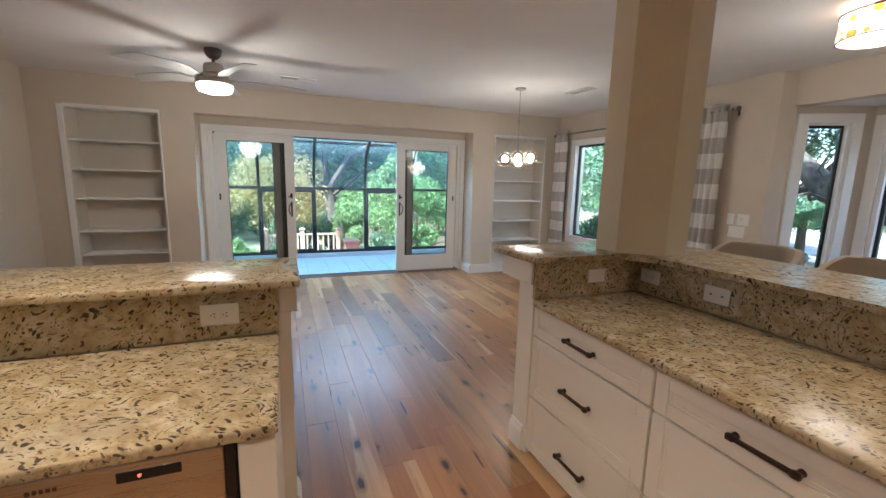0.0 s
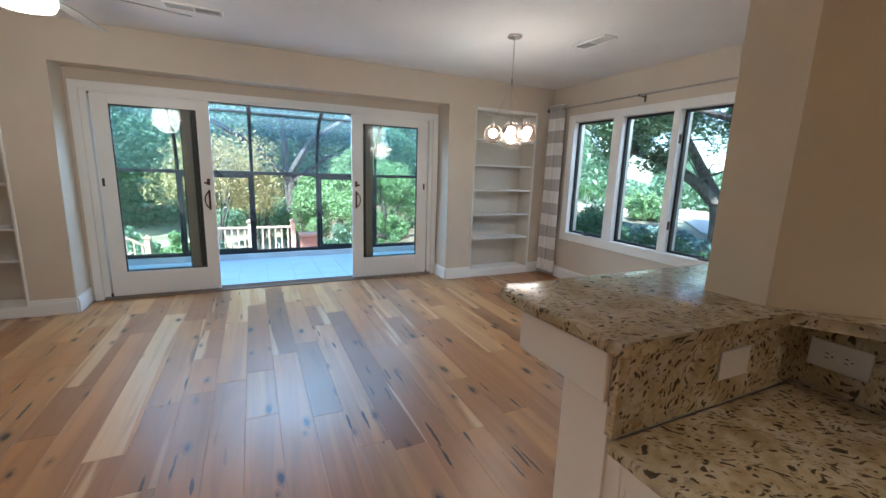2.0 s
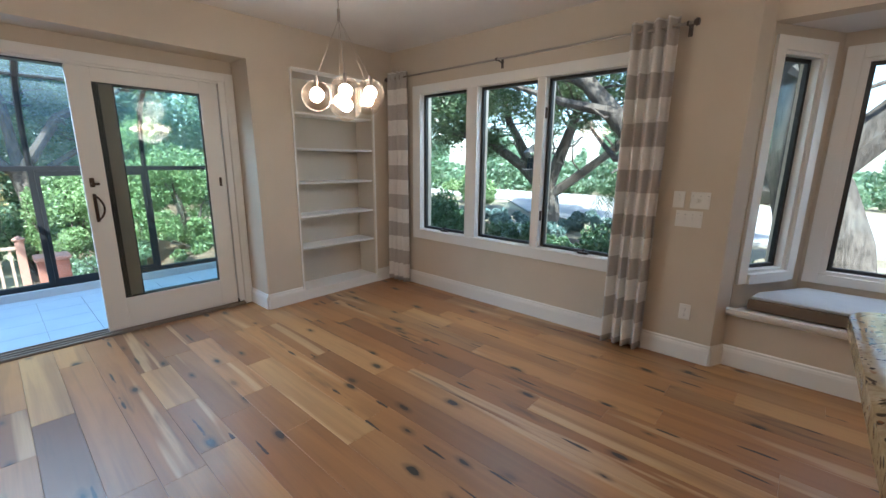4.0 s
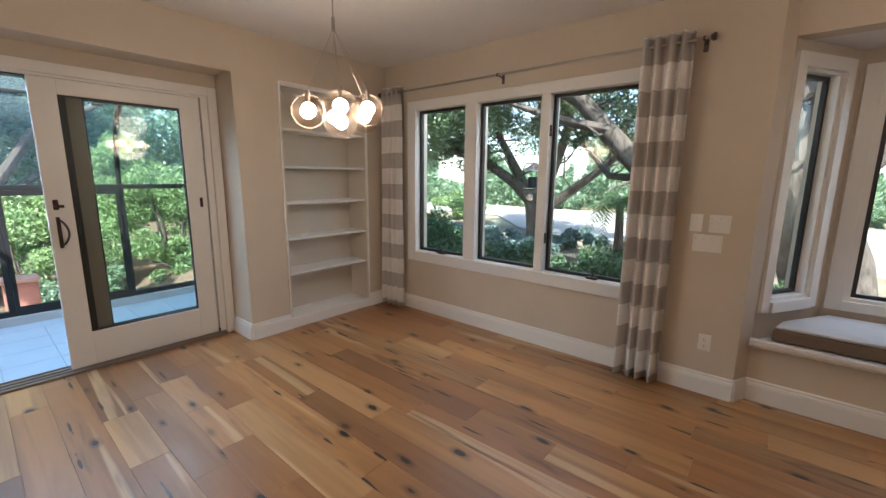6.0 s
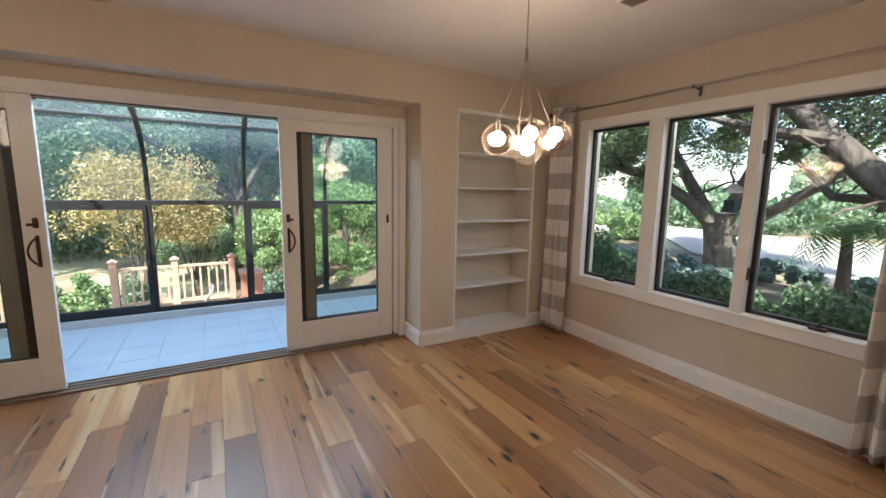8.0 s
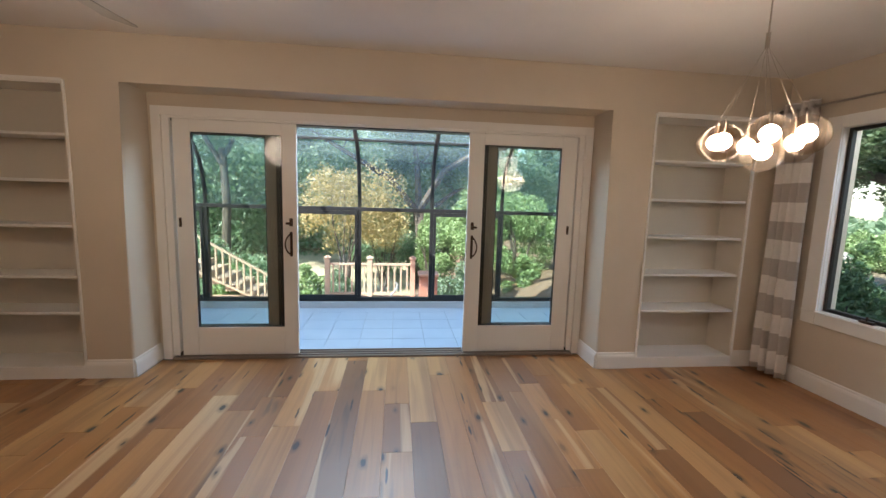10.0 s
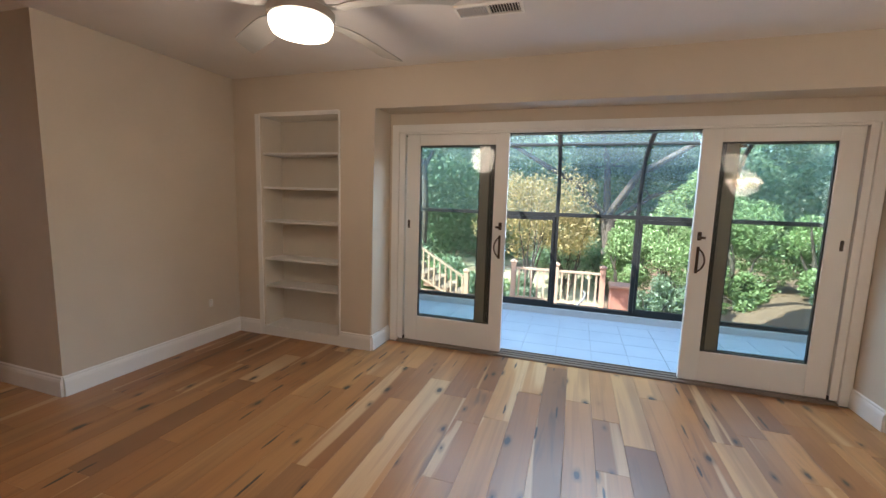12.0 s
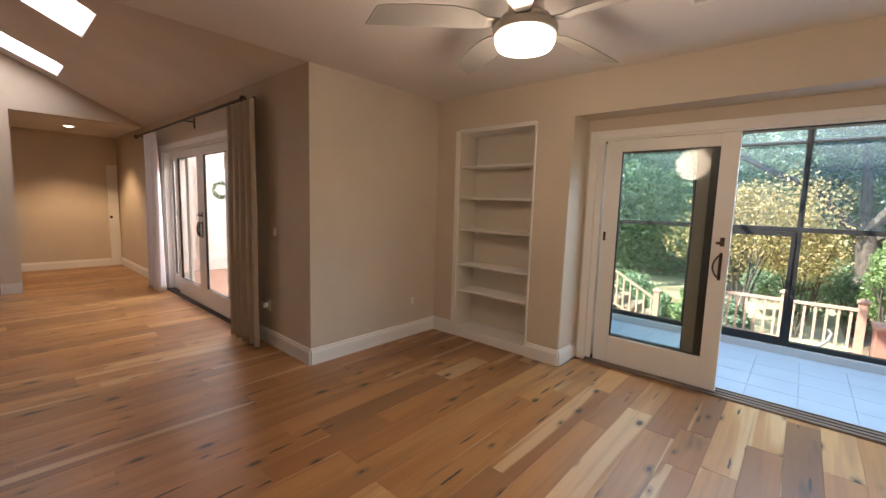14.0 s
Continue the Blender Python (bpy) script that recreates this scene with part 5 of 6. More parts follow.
for x in (-7.76, -5.5, -3.76):
    bm = bmesh.new()
    cyl(bm, (x, YC, 2.41), (x, YF - 0.001, 2.41), 0.009, n=8)
    box(bm, x - 0.02, x + 0.02, YF - 0.012, YF - 0.001, 2.33, 2.47, 0.003)
    part("bracket", bm, BRONZE, rod, "bronze rod bracket")

# ---- ceiling fan ----
FX, FY = -0.67, 4.09
fan = thing("ceiling_fan", (FX, FY, CZ), "five-bladed brushed nickel ceiling fan with lit opal glass", "ceiling fan")
bm = bmesh.new()
lathe(bm, [(0.0, -0.001), (0.072, -0.001), (0.072, -0.020), (0.060, -0.055), (0.036, -0.082), (0.016, -0.086), (0.0, -0.086)], 28, (FX, FY, CZ))
part("canopy", bm, DARKNICKEL, fan, "dark nickel canopy", smooth=True)
bm = bmesh.new()
cyl(bm, (FX, FY, CZ - 0.13), (FX, FY, CZ - 0.08), 0.012, n=12)
part("downrod", bm, DARKNICKEL, fan, smooth=True)
bm = bmesh.new()
lathe(bm, [(0.0, 0.0), (0.050, 0.0), (0.078, -0.010), (0.086, -0.030), (0.090, -0.085), (0.118, -0.098), (0.128, -0.112), (0.128, -0.135), (0.0, -0.135)], 36, (FX, FY, CZ - 0.12))
part("motor_housing", bm, NICKEL, fan, "brushed nickel motor housing", smooth=True)
bm = bmesh.new()
lathe(bm, [(0.0, 0.0), (0.150, 0.0), (0.157, -0.006), (0.157, -0.042), (0.150, -0.046), (0.0, -0.046)], 40, (FX, FY, CZ - 0.258))
part("light_ring", bm, NICKEL, fan, "brushed nickel light ring", smooth=True)
bm = bmesh.new()
lathe(bm, [(0.148, 0.0), (0.146, -0.030), (0.132, -0.056), (0.090, -0.070), (0.040, -0.075), (0.0, -0.076)], 36, (FX, FY, CZ - 0.304))
part("glass_bowl", bm, FANGLASS, fan, "lit opal glass bowl", smooth=True)
FANBLADE = paint("fan_blade", (0.42, 0.41, 0.39), 0.34, 0.0, 80, 0.04)
FANBLADE.node_tree.nodes["Principled BSDF"].inputs["Metallic"].default_value = 0.35
for k in range(5):
    a = radians(9 + 72 * k)
    M = Matrix.Translation((FX, FY, CZ - 0.245)) @ Matrix.Rotation(a, 4, "Z")
    bm = bmesh.new()
    secs = [(0.13, 0.034, 0.000, 8), (0.20, 0.044, -0.004, 10), (0.26, 0.064, 0.008, 14), (0.36, 0.072, 0.014, 15), (0.52, 0.072, 0.012, 15), (0.66, 0.070, 0.006, 14), (0.735, 0.069, 0.002, 13), (0.75, 0.066, 0.0, 13)]
    prev = None
    for x, hw, z, tw in secs:
        tw = radians(tw)
        cur = [bm.verts.new(M @ Vector((x - (0.035 * s if x > 0.7 else 0), s * hw * math.cos(tw), z + s * hw * math.sin(tw) + dz))) for s, dz in ((-1, -0.003), (-0.6, -0.005), (0.6, -0.005), (1, -0.003), (1, 0.003), (-1, 0.003))]
        if prev:
            for i in range(6):
                bm.faces.new((prev[i], prev[(i + 1) % 6], cur[(i + 1) % 6], cur[i]))
        else:
            bm.faces.new(cur)
        prev = cur
    bm.faces.new(prev[::-1])
    part("blade", bm, FANBLADE, fan, "pale silver fan blade")

# ---- globe cluster chandelier ----
HX, HY = 2.52, 4.12
ch = thing("chandelier", (HX, HY, CZ), "cluster of seven clear glass globes with lit bulbs on thin cords", "chandelier")
bm = bmesh.new()
lathe(bm, [(0.0, -0.001), (0.062, -0.001), (0.062, -0.016), (0.055, -0.022), (0.0, -0.022)], 28, (HX, HY, CZ))
part("canopy", bm, NICKEL, ch, smooth=True)
bm = bmesh.new()
cyl(bm, (HX, HY, 2.24), (HX, HY, CZ - 0.02), 0.0035, n=8)
cyl(bm, (HX, HY, 2.185), (HX, HY, 2.25), 0.009, n=12)
part("stem", bm, NICKEL, ch, smooth=True)
GL = [(0.0, -0.04, 1.728), (0.165, -0.03, 1.775), (-0.165, 0.0, 1.77), (0.08, 0.135, 1.775), (-0.09, 0.13, 1.785), (0.09, -0.15, 1.795), (-0.08, -0.15, 1.785)]
for gx, gy, gz in GL:
    c0 = Vector((HX + gx, HY + gy, gz))
    g = bmesh.new()
    ball(g, c0, 0.083, 28)
    gp = part("globe", g, GLOBE, ch, "clear blown glass globe", smooth=True)
    gp.visible_shadow = False
    bm = bmesh.new()
    ball(bm, c0 + Vector((0, 0, 0.006)), 0.038, 14)
    part("bulb", bm, BULB, gp, "glowing round bulb", smooth=True)
    bm = bmesh.new()
    lathe(bm, [(0.0, 0.098), (0.009, 0.098), (0.009, 0.074), (0.007, 0.046), (0.0, 0.046)], 14, tuple(c0))
    part("socket", bm, NICKEL, gp, "nickel lamp socket", smooth=True)
    bm = bmesh.new()
    top = Vector((HX + gx * 0.03, HY + gy * 0.03, 2.19))
    cyl(bm, c0 + Vector((0, 0, 0.097)), top, 0.0009, n=6)
    part("cord", bm, NICKEL, ch, "thin clear cord")

# drum ceiling light
DXc, DYc = 3.24, 1.24
dl = thing("drum_ceiling_light", (DXc, DYc, CZ), "white drum ceiling light with orange flower print", "ceiling light")
bm = bmesh.new()
lathe(bm, [(0.0, -0.001), (0.07, -0.001), (0.07, -0.03), (0.0, -0.03)], 24, (DXc, DYc, CZ))
cyl(bm, (DXc, DYc, CZ - 0.19), (DXc, DYc, CZ - 0.02), 0.008, n=8)
part("canopy", bm, BRONZE, dl, "dark bronze canopy", smooth=True)


def drum_mat():
    m = mat("flower_print_shade", (0.8, 0.72, 0.6), 0.8)
    n = Net(m)
    v = n.world()
    vo = n.voro(v.outputs[0], 17)
    c = n.mix(n.ramp(vo.outputs["Distance"], (0.40, 1.0), (0.45, 0.0)), (0.84, 0.78, 0.68), n.ramp(n.noise(v.outputs[0], 9, 2), (0.4, (0.75, 0.20, 0.03)), (0.6, (0.80, 0.45, 0.05))))
    n.link(c, n.b.inputs["Base Color"])
    n.link(c, n.b.inputs["Emission Color"])
    n.b.inputs["Emission Strength"].default_value = 0.6
    return m


bm = bmesh.new()
lathe(bm, [(0.20, -0.050), (0.205, -0.205), (0.203, -0.205), (0.198, -0.050), (0.20, -0.050)], 40, (DXc, DYc, CZ))
part("shade", bm, drum_mat(), dl, "orange flowered cloth shade", smooth=True)
for dz in (-0.205, -0.054):
    bm = bmesh.new()
    lathe(bm, [(0.207, dz - .003), (0.207, dz + .003), (0.199, dz + .003), (0.199, dz - .003), (0.207, dz - .003)], 40, (DXc, DYc, CZ))
    part("rim", bm, BRONZE, dl, "dark shade rim", smooth=True)
bm = bmesh.new()
cyl(bm, (DXc, DYc, CZ - 0.201), (DXc, DYc, CZ - 0.195), 0.196, n=36)
part("diffuser", bm, DRUMGLOW, dl, "glowing diffuser disc")
for kx, ky in ((-0.9, -0.6), (0.5, -1.2), (-0.9, 0.9), (1.7, -0.5)):
    c = thing("recessed_light", (kx, ky, CZ), "small lit recessed light in the kitchen ceiling", "ceiling light", "kitchen recessed lights")
    bm = bmesh.new()
    lathe(bm, [(0.085, -0.001), (0.085, -0.008), (0.062, -0.010), (0.060, -0.002)], 24, (kx, ky, CZ))
    part("trim_ring", bm, TRIM, c, smooth=True)
    bm = bmesh.new()
    cyl(bm, (kx, ky, CZ - 0.006), (kx, ky, CZ - 0.002), 0.060, n=20)
    part("lens", bm, CANGLOW, c, "glowing round lens")


def ceiling_vent(x, y, wx, wy, along_x, label):
    v = thing("ceiling_vent", (x, y, CZ), label, "ceiling vent")
    bm = bmesh.new()
    z0, z1 = CZ - 0.015, CZ - 0.001
    f = 0.018
    for a in ((x - wx / 2, x + wx / 2, y - wy / 2, y - wy / 2 + f), (x - wx / 2, x + wx / 2, y + wy / 2 - f, y + wy / 2),
              (x - wx / 2, x - wx / 2 + f, y - wy / 2 + f, y + wy / 2 - f), (x + wx / 2 - f, x + wx / 2, y - wy / 2 + f, y + wy / 2 - f)):
        box(bm, *a, z0, z1, 0.002)
    part("frame", bm, TRIM, v)
    part("backing", B(x - wx / 2 + f, x + wx / 2 - f, y - wy / 2 + f, y + wy / 2 - f, CZ - 0.003, CZ - 0.0012), DARKSLOT, v, "dark vent throat")
    long, short = (wx, wy) if along_x else (wy, wx)
    k = 22
    part("divider", B(x - 0.006, x + 0.006, y - wy / 2 + f, y + wy / 2 - f, z0, z1) if along_x else B(x - wx / 2 + f, x + wx / 2 - f, y - 0.006, y + 0.006, z0, z1), TRIM, v)
    for i in range(k):
        q = -long / 2 + f + (long - 2 * f) * (i + 0.5) / k
        bm = bmesh.new()
        hl = short / 2 - f
        tilt = radians(-48 if i < k // 2 else 48)
        if along_x:
            box(bm, -0.0072, 0.0072, -hl, hl, -0.0006, 0.0006)
            bmesh.ops.transform(bm, matrix=Matrix.Translation((x + q, y, CZ - 0.0095)) @ Matrix.Rotation(tilt, 4, "Y"), verts=bm.verts)
        else:
            box(bm, -hl, hl, -0.0072, 0.0072, -0.0006, 0.0006)
            bmesh.ops.transform(bm, matrix=Matrix.Translation((x, y + q, CZ - 0.0095)) @ Matrix.Rotation(tilt, 4, "X"), verts=bm.verts)
        part("slat", bm, TRIM, v)
    return v


ceiling_vent(0.07, 4.85, 0.40, 0.155, True, "white louvred ceiling vent beside the fan")
ceiling_vent(3.20, 3.89, 0.15, 0.38, False, "white louvred ceiling vent beside the windows")

# ---- sunroom ----
SY = 7.80
solid("sunroom_base", B(-3.2, 4.6, YO + 0.14, SY - 0.03, -0.30, -0.0145), TILEGROUT, "structure", "grout bed under the tiles")
solid("sunroom_curb", B(-3.2, 4.6, SY - 0.03, SY + 0.12, -0.30, 0.075, 0.006), SILLM, "structure", "low grey sunroom curb")
PX = [0.41 + 0.955 * k for k in range(-4, 5)]
bm = bmesh.new()
sun = solid("sunroom_frame", B(-3.2, 4.6, SY + 0.005, SY + 0.065, 0.076, 0.128, 0.003), BLACK, "structure", "black aluminium sunroom frame with curved eaves")
part("mid_rail", B(-3.2, 4.6, SY + 0.002, SY + 0.068, 1.285, 1.335, 0.003), BLACK, sun)
ARC = [(SY + 0.035, 1.33), (SY + 0.025, 1.52), (SY - 0.02, 1.72), (SY - 0.10, 1.89), (SY - 0.22, 2.03), (SY - 0.40, 2.14), (YO + 0.16, 2.56)]
for x in PX:
    bm = bmesh.new()
    box(bm, x - 0.024, x + 0.024, SY + 0.002, SY + 0.068, 0.128, 1.285, 0.002)
    part("post", bm, BLACK, sun)
    bm = bmesh.new()
    for (ya, za), (yb, zb) in zip(ARC, ARC[1:]):
        cyl(bm, (x, ya, za), (x, yb, zb), 0.025, n=8)
    part("curved_bar", bm, BLACK, sun)
part("eave_rail", B(-3.2, 4.6, SY - 0.42, SY - 0.38, 2.125, 2.165, 0.003), BLACK, sun)
for i in range(len(PX) - 1):
    a, b = PX[i] + 0.024, PX[i + 1] - 0.024
    if i % 2 == 1:
        sh = part("sash_frame", B(a, b, SY - 0.018, SY + 0.002, 0.128, 0.170), BLACK, sun)
        part("sash_rail", B(a, b, SY - 0.018, SY + 0.002, 1.235, 1.285), BLACK, sh)
        part("sash_rail", B(a, a + 0.032, SY - 0.018, SY + 0.002, 0.170, 1.235), BLACK, sh)
        part("sash_rail", B(b - 0.032, b, SY - 0.018, SY + 0.002, 0.170, 1.235), BLACK, sh)
    part("pane", B(a, b, SY + 0.030, SY + 0.036, 0.128, 1.285), GLASS, sun, "clear sunroom pane").visible_shadow = False
    bm = bmesh.new()
    pr = [[bm.verts.new((x, y, z)) for y, z in ARC] for x in (a, b)]
    for j in range(len(ARC) - 1):
        bm.faces.new((pr[0][j], pr[0][j + 1], pr[1][j + 1], pr[1][j]))
    part("curved_pane", bm, SUNGLASS, sun, "curved tinted sunroom pane with sky haze in its colour", smooth=True).visible_shadow = False
for x in (-3.2, 4.6):
    part("end_post", B(x - 0.03, x + 0.03, SY + 0.002, SY + 0.068, 0.128, 1.33), BLACK, sun)

# house outside: unseen soffit and roof slab, added so that daylight stays outside
solid("roof", B(-3.0, XW + 0.9, -3.4, YO + 0.16, 2.80, 2.95), ROOF, "structure", "unseen roof slab added to keep daylight out")
solid("soffit", B(XW + 0.16, XW + 0.75, -0.8, YO + 0.2, 2.66, 2.72), SIDING, "structure", "unseen eave soffit added to keep daylight out")

cm = thing("camera_sensor", (2.02, 6.75, 2.04), "small dark camera unit hanging under the sunroom glass", "security camera")
part("housing", B(1.985, 2.055, 6.72, 6.80, 2.01, 2.08, 0.008, 2), DARKNICKEL, cm)
bm = bmesh.new()
cyl(bm, (2.02, 6.76, 2.08), (2.02, 6.76, 2.42), 0.008, n=8)
part("stem", bm, DARKNICKEL, cm)

# bird feeder hanging outside the middle window
fd = thing("bird_feeder", (4.92, 4.20, 1.33), "hanging clear bird feeder with dark roof outside the window", "bird feeder")
part("tray", B(4.84, 5.0, 4.12, 4.28, 1.33, 1.35, 0.004), DARKNICKEL, fd)
p = part("tank", B(4.865, 4.975, 4.145, 4.255, 1.351, 1.52), GLASS, fd, "clear seed tank")
part("seed", B(4.875, 4.965, 4.155, 4.245, 1.352, 1.46), paint("seed", (0.02, 0.03, 0.05), 0.8), fd, "dark seed fill")
bm = bmesh.new()
cyl(bm, (4.92, 4.20, 1.521), (4.92, 4.20, 1.60), 0.125, 0.02, 4)
part("feeder_roof", bm, DARKNICKEL, fd)
bm = bmesh.new()
cyl(bm, (4.92, 4.20, 1.60), (4.92, 4.20, 2.66), 0.003, n=6)
part("wire", bm, DARKNICKEL, fd)

# ---- outdoors ----


def ground_h(x, y):
    def ss(a, b, t):
        t = min(1, max(0, (t - a) / (b - a)))
        return t * t * (3 - 2 * t)
    g = -0.42 + 0.06 * noise.noise(Vector((x * 0.3, y * 0.3, 0)))
    if x < 5.0:
        g = g + (-1.0) * ss(7.9, 8.8, y) * (1 - ss(2.5, 5.0, x))
    return g - 0.5 * ss(30, 80, math.hypot(x, y)) * 0


bm = bmesh.new()
xs = [-400, -120, -60, -30] + [-20 + i * 1.0 for i in range(60)] + [45, 60, 120, 400]
ys = [-400, -120, -60, -30] + [-20 + i * 1.0 for i in range(60)] + [45, 60, 120, 400]
vs = [[bm.verts.new((x, y, ground_h(x, y))) for y in ys] for x in xs]
for i in range(len(xs) - 1):
    for j in range(len(ys) - 1):
        bm.faces.new((vs[i][j], vs[i + 1][j], vs[i + 1][j + 1], vs[i][j + 1]))
solid("ground", bm, LAWN, "structure", "garden ground of grass and brown mulch", smooth=True)
bm = bmesh.new()
prism(bm, [(12.9, -14), (22, -16), (24, 30), (18.5, 30), (17.6, 12.6), (14.2, 9.6), (12.6, 6)], -0.44, -0.33, 0.01, 1)
solid("driveway", bm, CONCRETE, "structure", "pale sunlit concrete driveway")


def leaves(center, radii, n, size, seed, lumps=9, hollow=0.55, flat=0.5):
    """Corner points of n small leaf blades scattered over lumps inside an ellipsoid."""
    r = np.random.default_rng(seed)
    c = np.asarray(center, float)
    R = np.asarray(radii, float)
    d = r.normal(size=(lumps, 3))
    d /= np.linalg.norm(d, axis=1)[:, None]
    lc = d * (r.uniform(0.35, 0.85, size=(lumps, 1))) * R
    lr = r.uniform(0.28, 0.5, size=(lumps, 1)) * R.min() * 1.15
    k = r.integers(0, lumps, n)
    u = r.normal(size=(n, 3))
    u /= np.linalg.norm(u, axis=1)[:, None]
    p = c + lc[k] + u * lr[k] * (hollow + (1 - hollow) * r.uniform(size=(n, 1)) ** 0.5)
    return blades(p, size, r, flat)


def blades(p, size, r, flat=0.5):
    n = len(p)
    a = r.normal(size=(n, 3))
    a[:, 2] *= flat
    a /= np.linalg.norm(a, axis=1)[:, None]
    b = np.cross(a, r.normal(size=(n, 3)))
    b /= np.linalg.norm(b, axis=1)[:, None]
    s = size * r.uniform(0.6, 1.3, size=(n, 1))
    v = np.stack([p - a * s, p + b * s * 0.42, p + a * s, p - b * s * 0.42], axis=1)
    return v.reshape(-1, 3)


def leaf_part(name, verts, material, parent, label=""):
    f = np.arange(len(verts)).reshape(-1, 4)
    o = new(name, quads_mesh(name, verts, f, material))
    o.parent = parent
    o.matrix_parent_inverse = parent.matrix_world.inverted()
    return tagged(o, label)


def limb(bm, pts, r0, r1, n=8):
    pts = [Vector(p) for p in pts]
    prev = None
    m = len(pts)
    for i, p in enumerate(pts):
        d = (pts[min(i + 1, m - 1)] - pts[max(i - 1, 0)]).normalized()
        a = d.orthogonal().normalized()
        b = d.cross(a)
        rr = r0 + (r1 - r0) * i / (m - 1)
        if prev:
            pa = prev[1]
            a = (pa - d * pa.dot(d)).normalized()
            b = d.cross(a)
        ring = [bm.verts.new(p + (a * math.cos(2 * math.pi * k / n) + b * math.sin(2 * math.pi * k / n)) * rr * (1 + 0.13 * math.sin(3.1 * k + 2.3 * i))) for k in range(n)]
        if prev:
            for k in range(n):
                bm.faces.new((prev[0][k], prev[0][(k + 1) % n], ring[(k + 1) % n], ring[k]))
        prev = (ring, a)
    return bm


def wander(a, b, n, amp, r):
    a, b = Vector(a), Vector(b)
    return [a.lerp(b, k / n) + Vector((r.uniform(-amp, amp), r.uniform(-amp, amp), r.uniform(-amp, amp))) * (1 if 0 < k < n else 0) for k in range(n + 1)]


def oak(name, at, trunk, limbs, crown, label, seed, leafmat=OAKLEAF, size=0.05):
    """trunk: points and radii; limbs: (points, r0, r1); crown: (center, radii, count)."""
    t = thing(name, at, label, "tree")
    r = random.Random(seed)
    bm = bmesh.new()
    limb(bm, trunk[0], trunk[1], trunk[2], 14)
    part("trunk", bm, OAKBARK, t, smooth=True)
    bm = bmesh.new()
    for pts, r0, r1 in limbs:
        limb(bm, pts, r0, r1, 10)
        for k in range(len(pts) * 2):
            i = r.randrange(1, len(pts))
            p = Vector(pts[i])
            q = p + Vector((r.uniform(-1, 1), r.uniform(-1, 1), r.uniform(-0.2, 1.1))) * r.uniform(0.8, 2.2)
            limb(bm, wander(p, q, 5, 0.12, r), r1 * r.uniform(0.35, 0.6), 0.012, 6)
    part("limbs", bm, OAKBARK, t, smooth=True)
    vv = np.concatenate([leaves(c, R, int(n * 2.3), size, seed * 10 + i, 16, 0.3) for i, (c, R, n) in enumerate(crown)])
    leaf_part("crown", vv, leafmat, t)
    return t


# the spreading oak beyond the driveway edge
r = random.Random(5)
o1 = (13.1, 8.2, -0.4)
oak("oak_tree", o1, ([(13.1, 8.2, -0.6), (13.0, 8.25, 0.2), (12.9, 8.3, 0.8)], 0.42, 0.30),
    [([(13.0, 8.3, 0.5), (12.6, 8.9, 1.3), (12.2, 9.9, 2.0), (11.8, 11.2, 2.4), (11.4, 12.6, 3.2)], 0.20, 0.07),
     ([(13.0, 8.3, 0.5), (12.9, 8.9, 1.5), (12.5, 9.4, 2.6), (12.2, 9.7, 3.9)], 0.20, 0.07),
     ([(12.9, 8.2, 0.6), (12.9, 7.8, 1.6), (12.6, 7.3, 2.6), (12.4, 7.0, 3.8)], 0.22, 0.08),
     ([(13.0, 8.1, 0.4), (12.9, 7.1, 1.1), (12.7, 6.1, 1.8), (12.3, 5.0, 2.9)], 0.16, 0.06)],
    # the crown at z 5.4 is out of view, added to shade the limbs
    [((12.4, 8.6, 4.6), (3.6, 4.6, 1.9), 15000), ((11.9, 11.6, 3.3), (1.8, 2.2, 1.5), 6000), ((12.6, 5.4, 3.9), (1.8, 1.8, 1.3), 3500), ((14.5, 9.5, 3.3), (2.5, 3, 1.2), 3000), ((11.2, 6.8, 5.4), (2.4, 3.0, 0.9), 7000), ((11.6, 8.6, 3.3), (1.3, 3.2, 0.8), 5000), ((12.0, 10.4, 2.3), (1.2, 1.6, 0.7), 2600)],
    "wide live oak with forked grey trunk beside the driveway", 21)
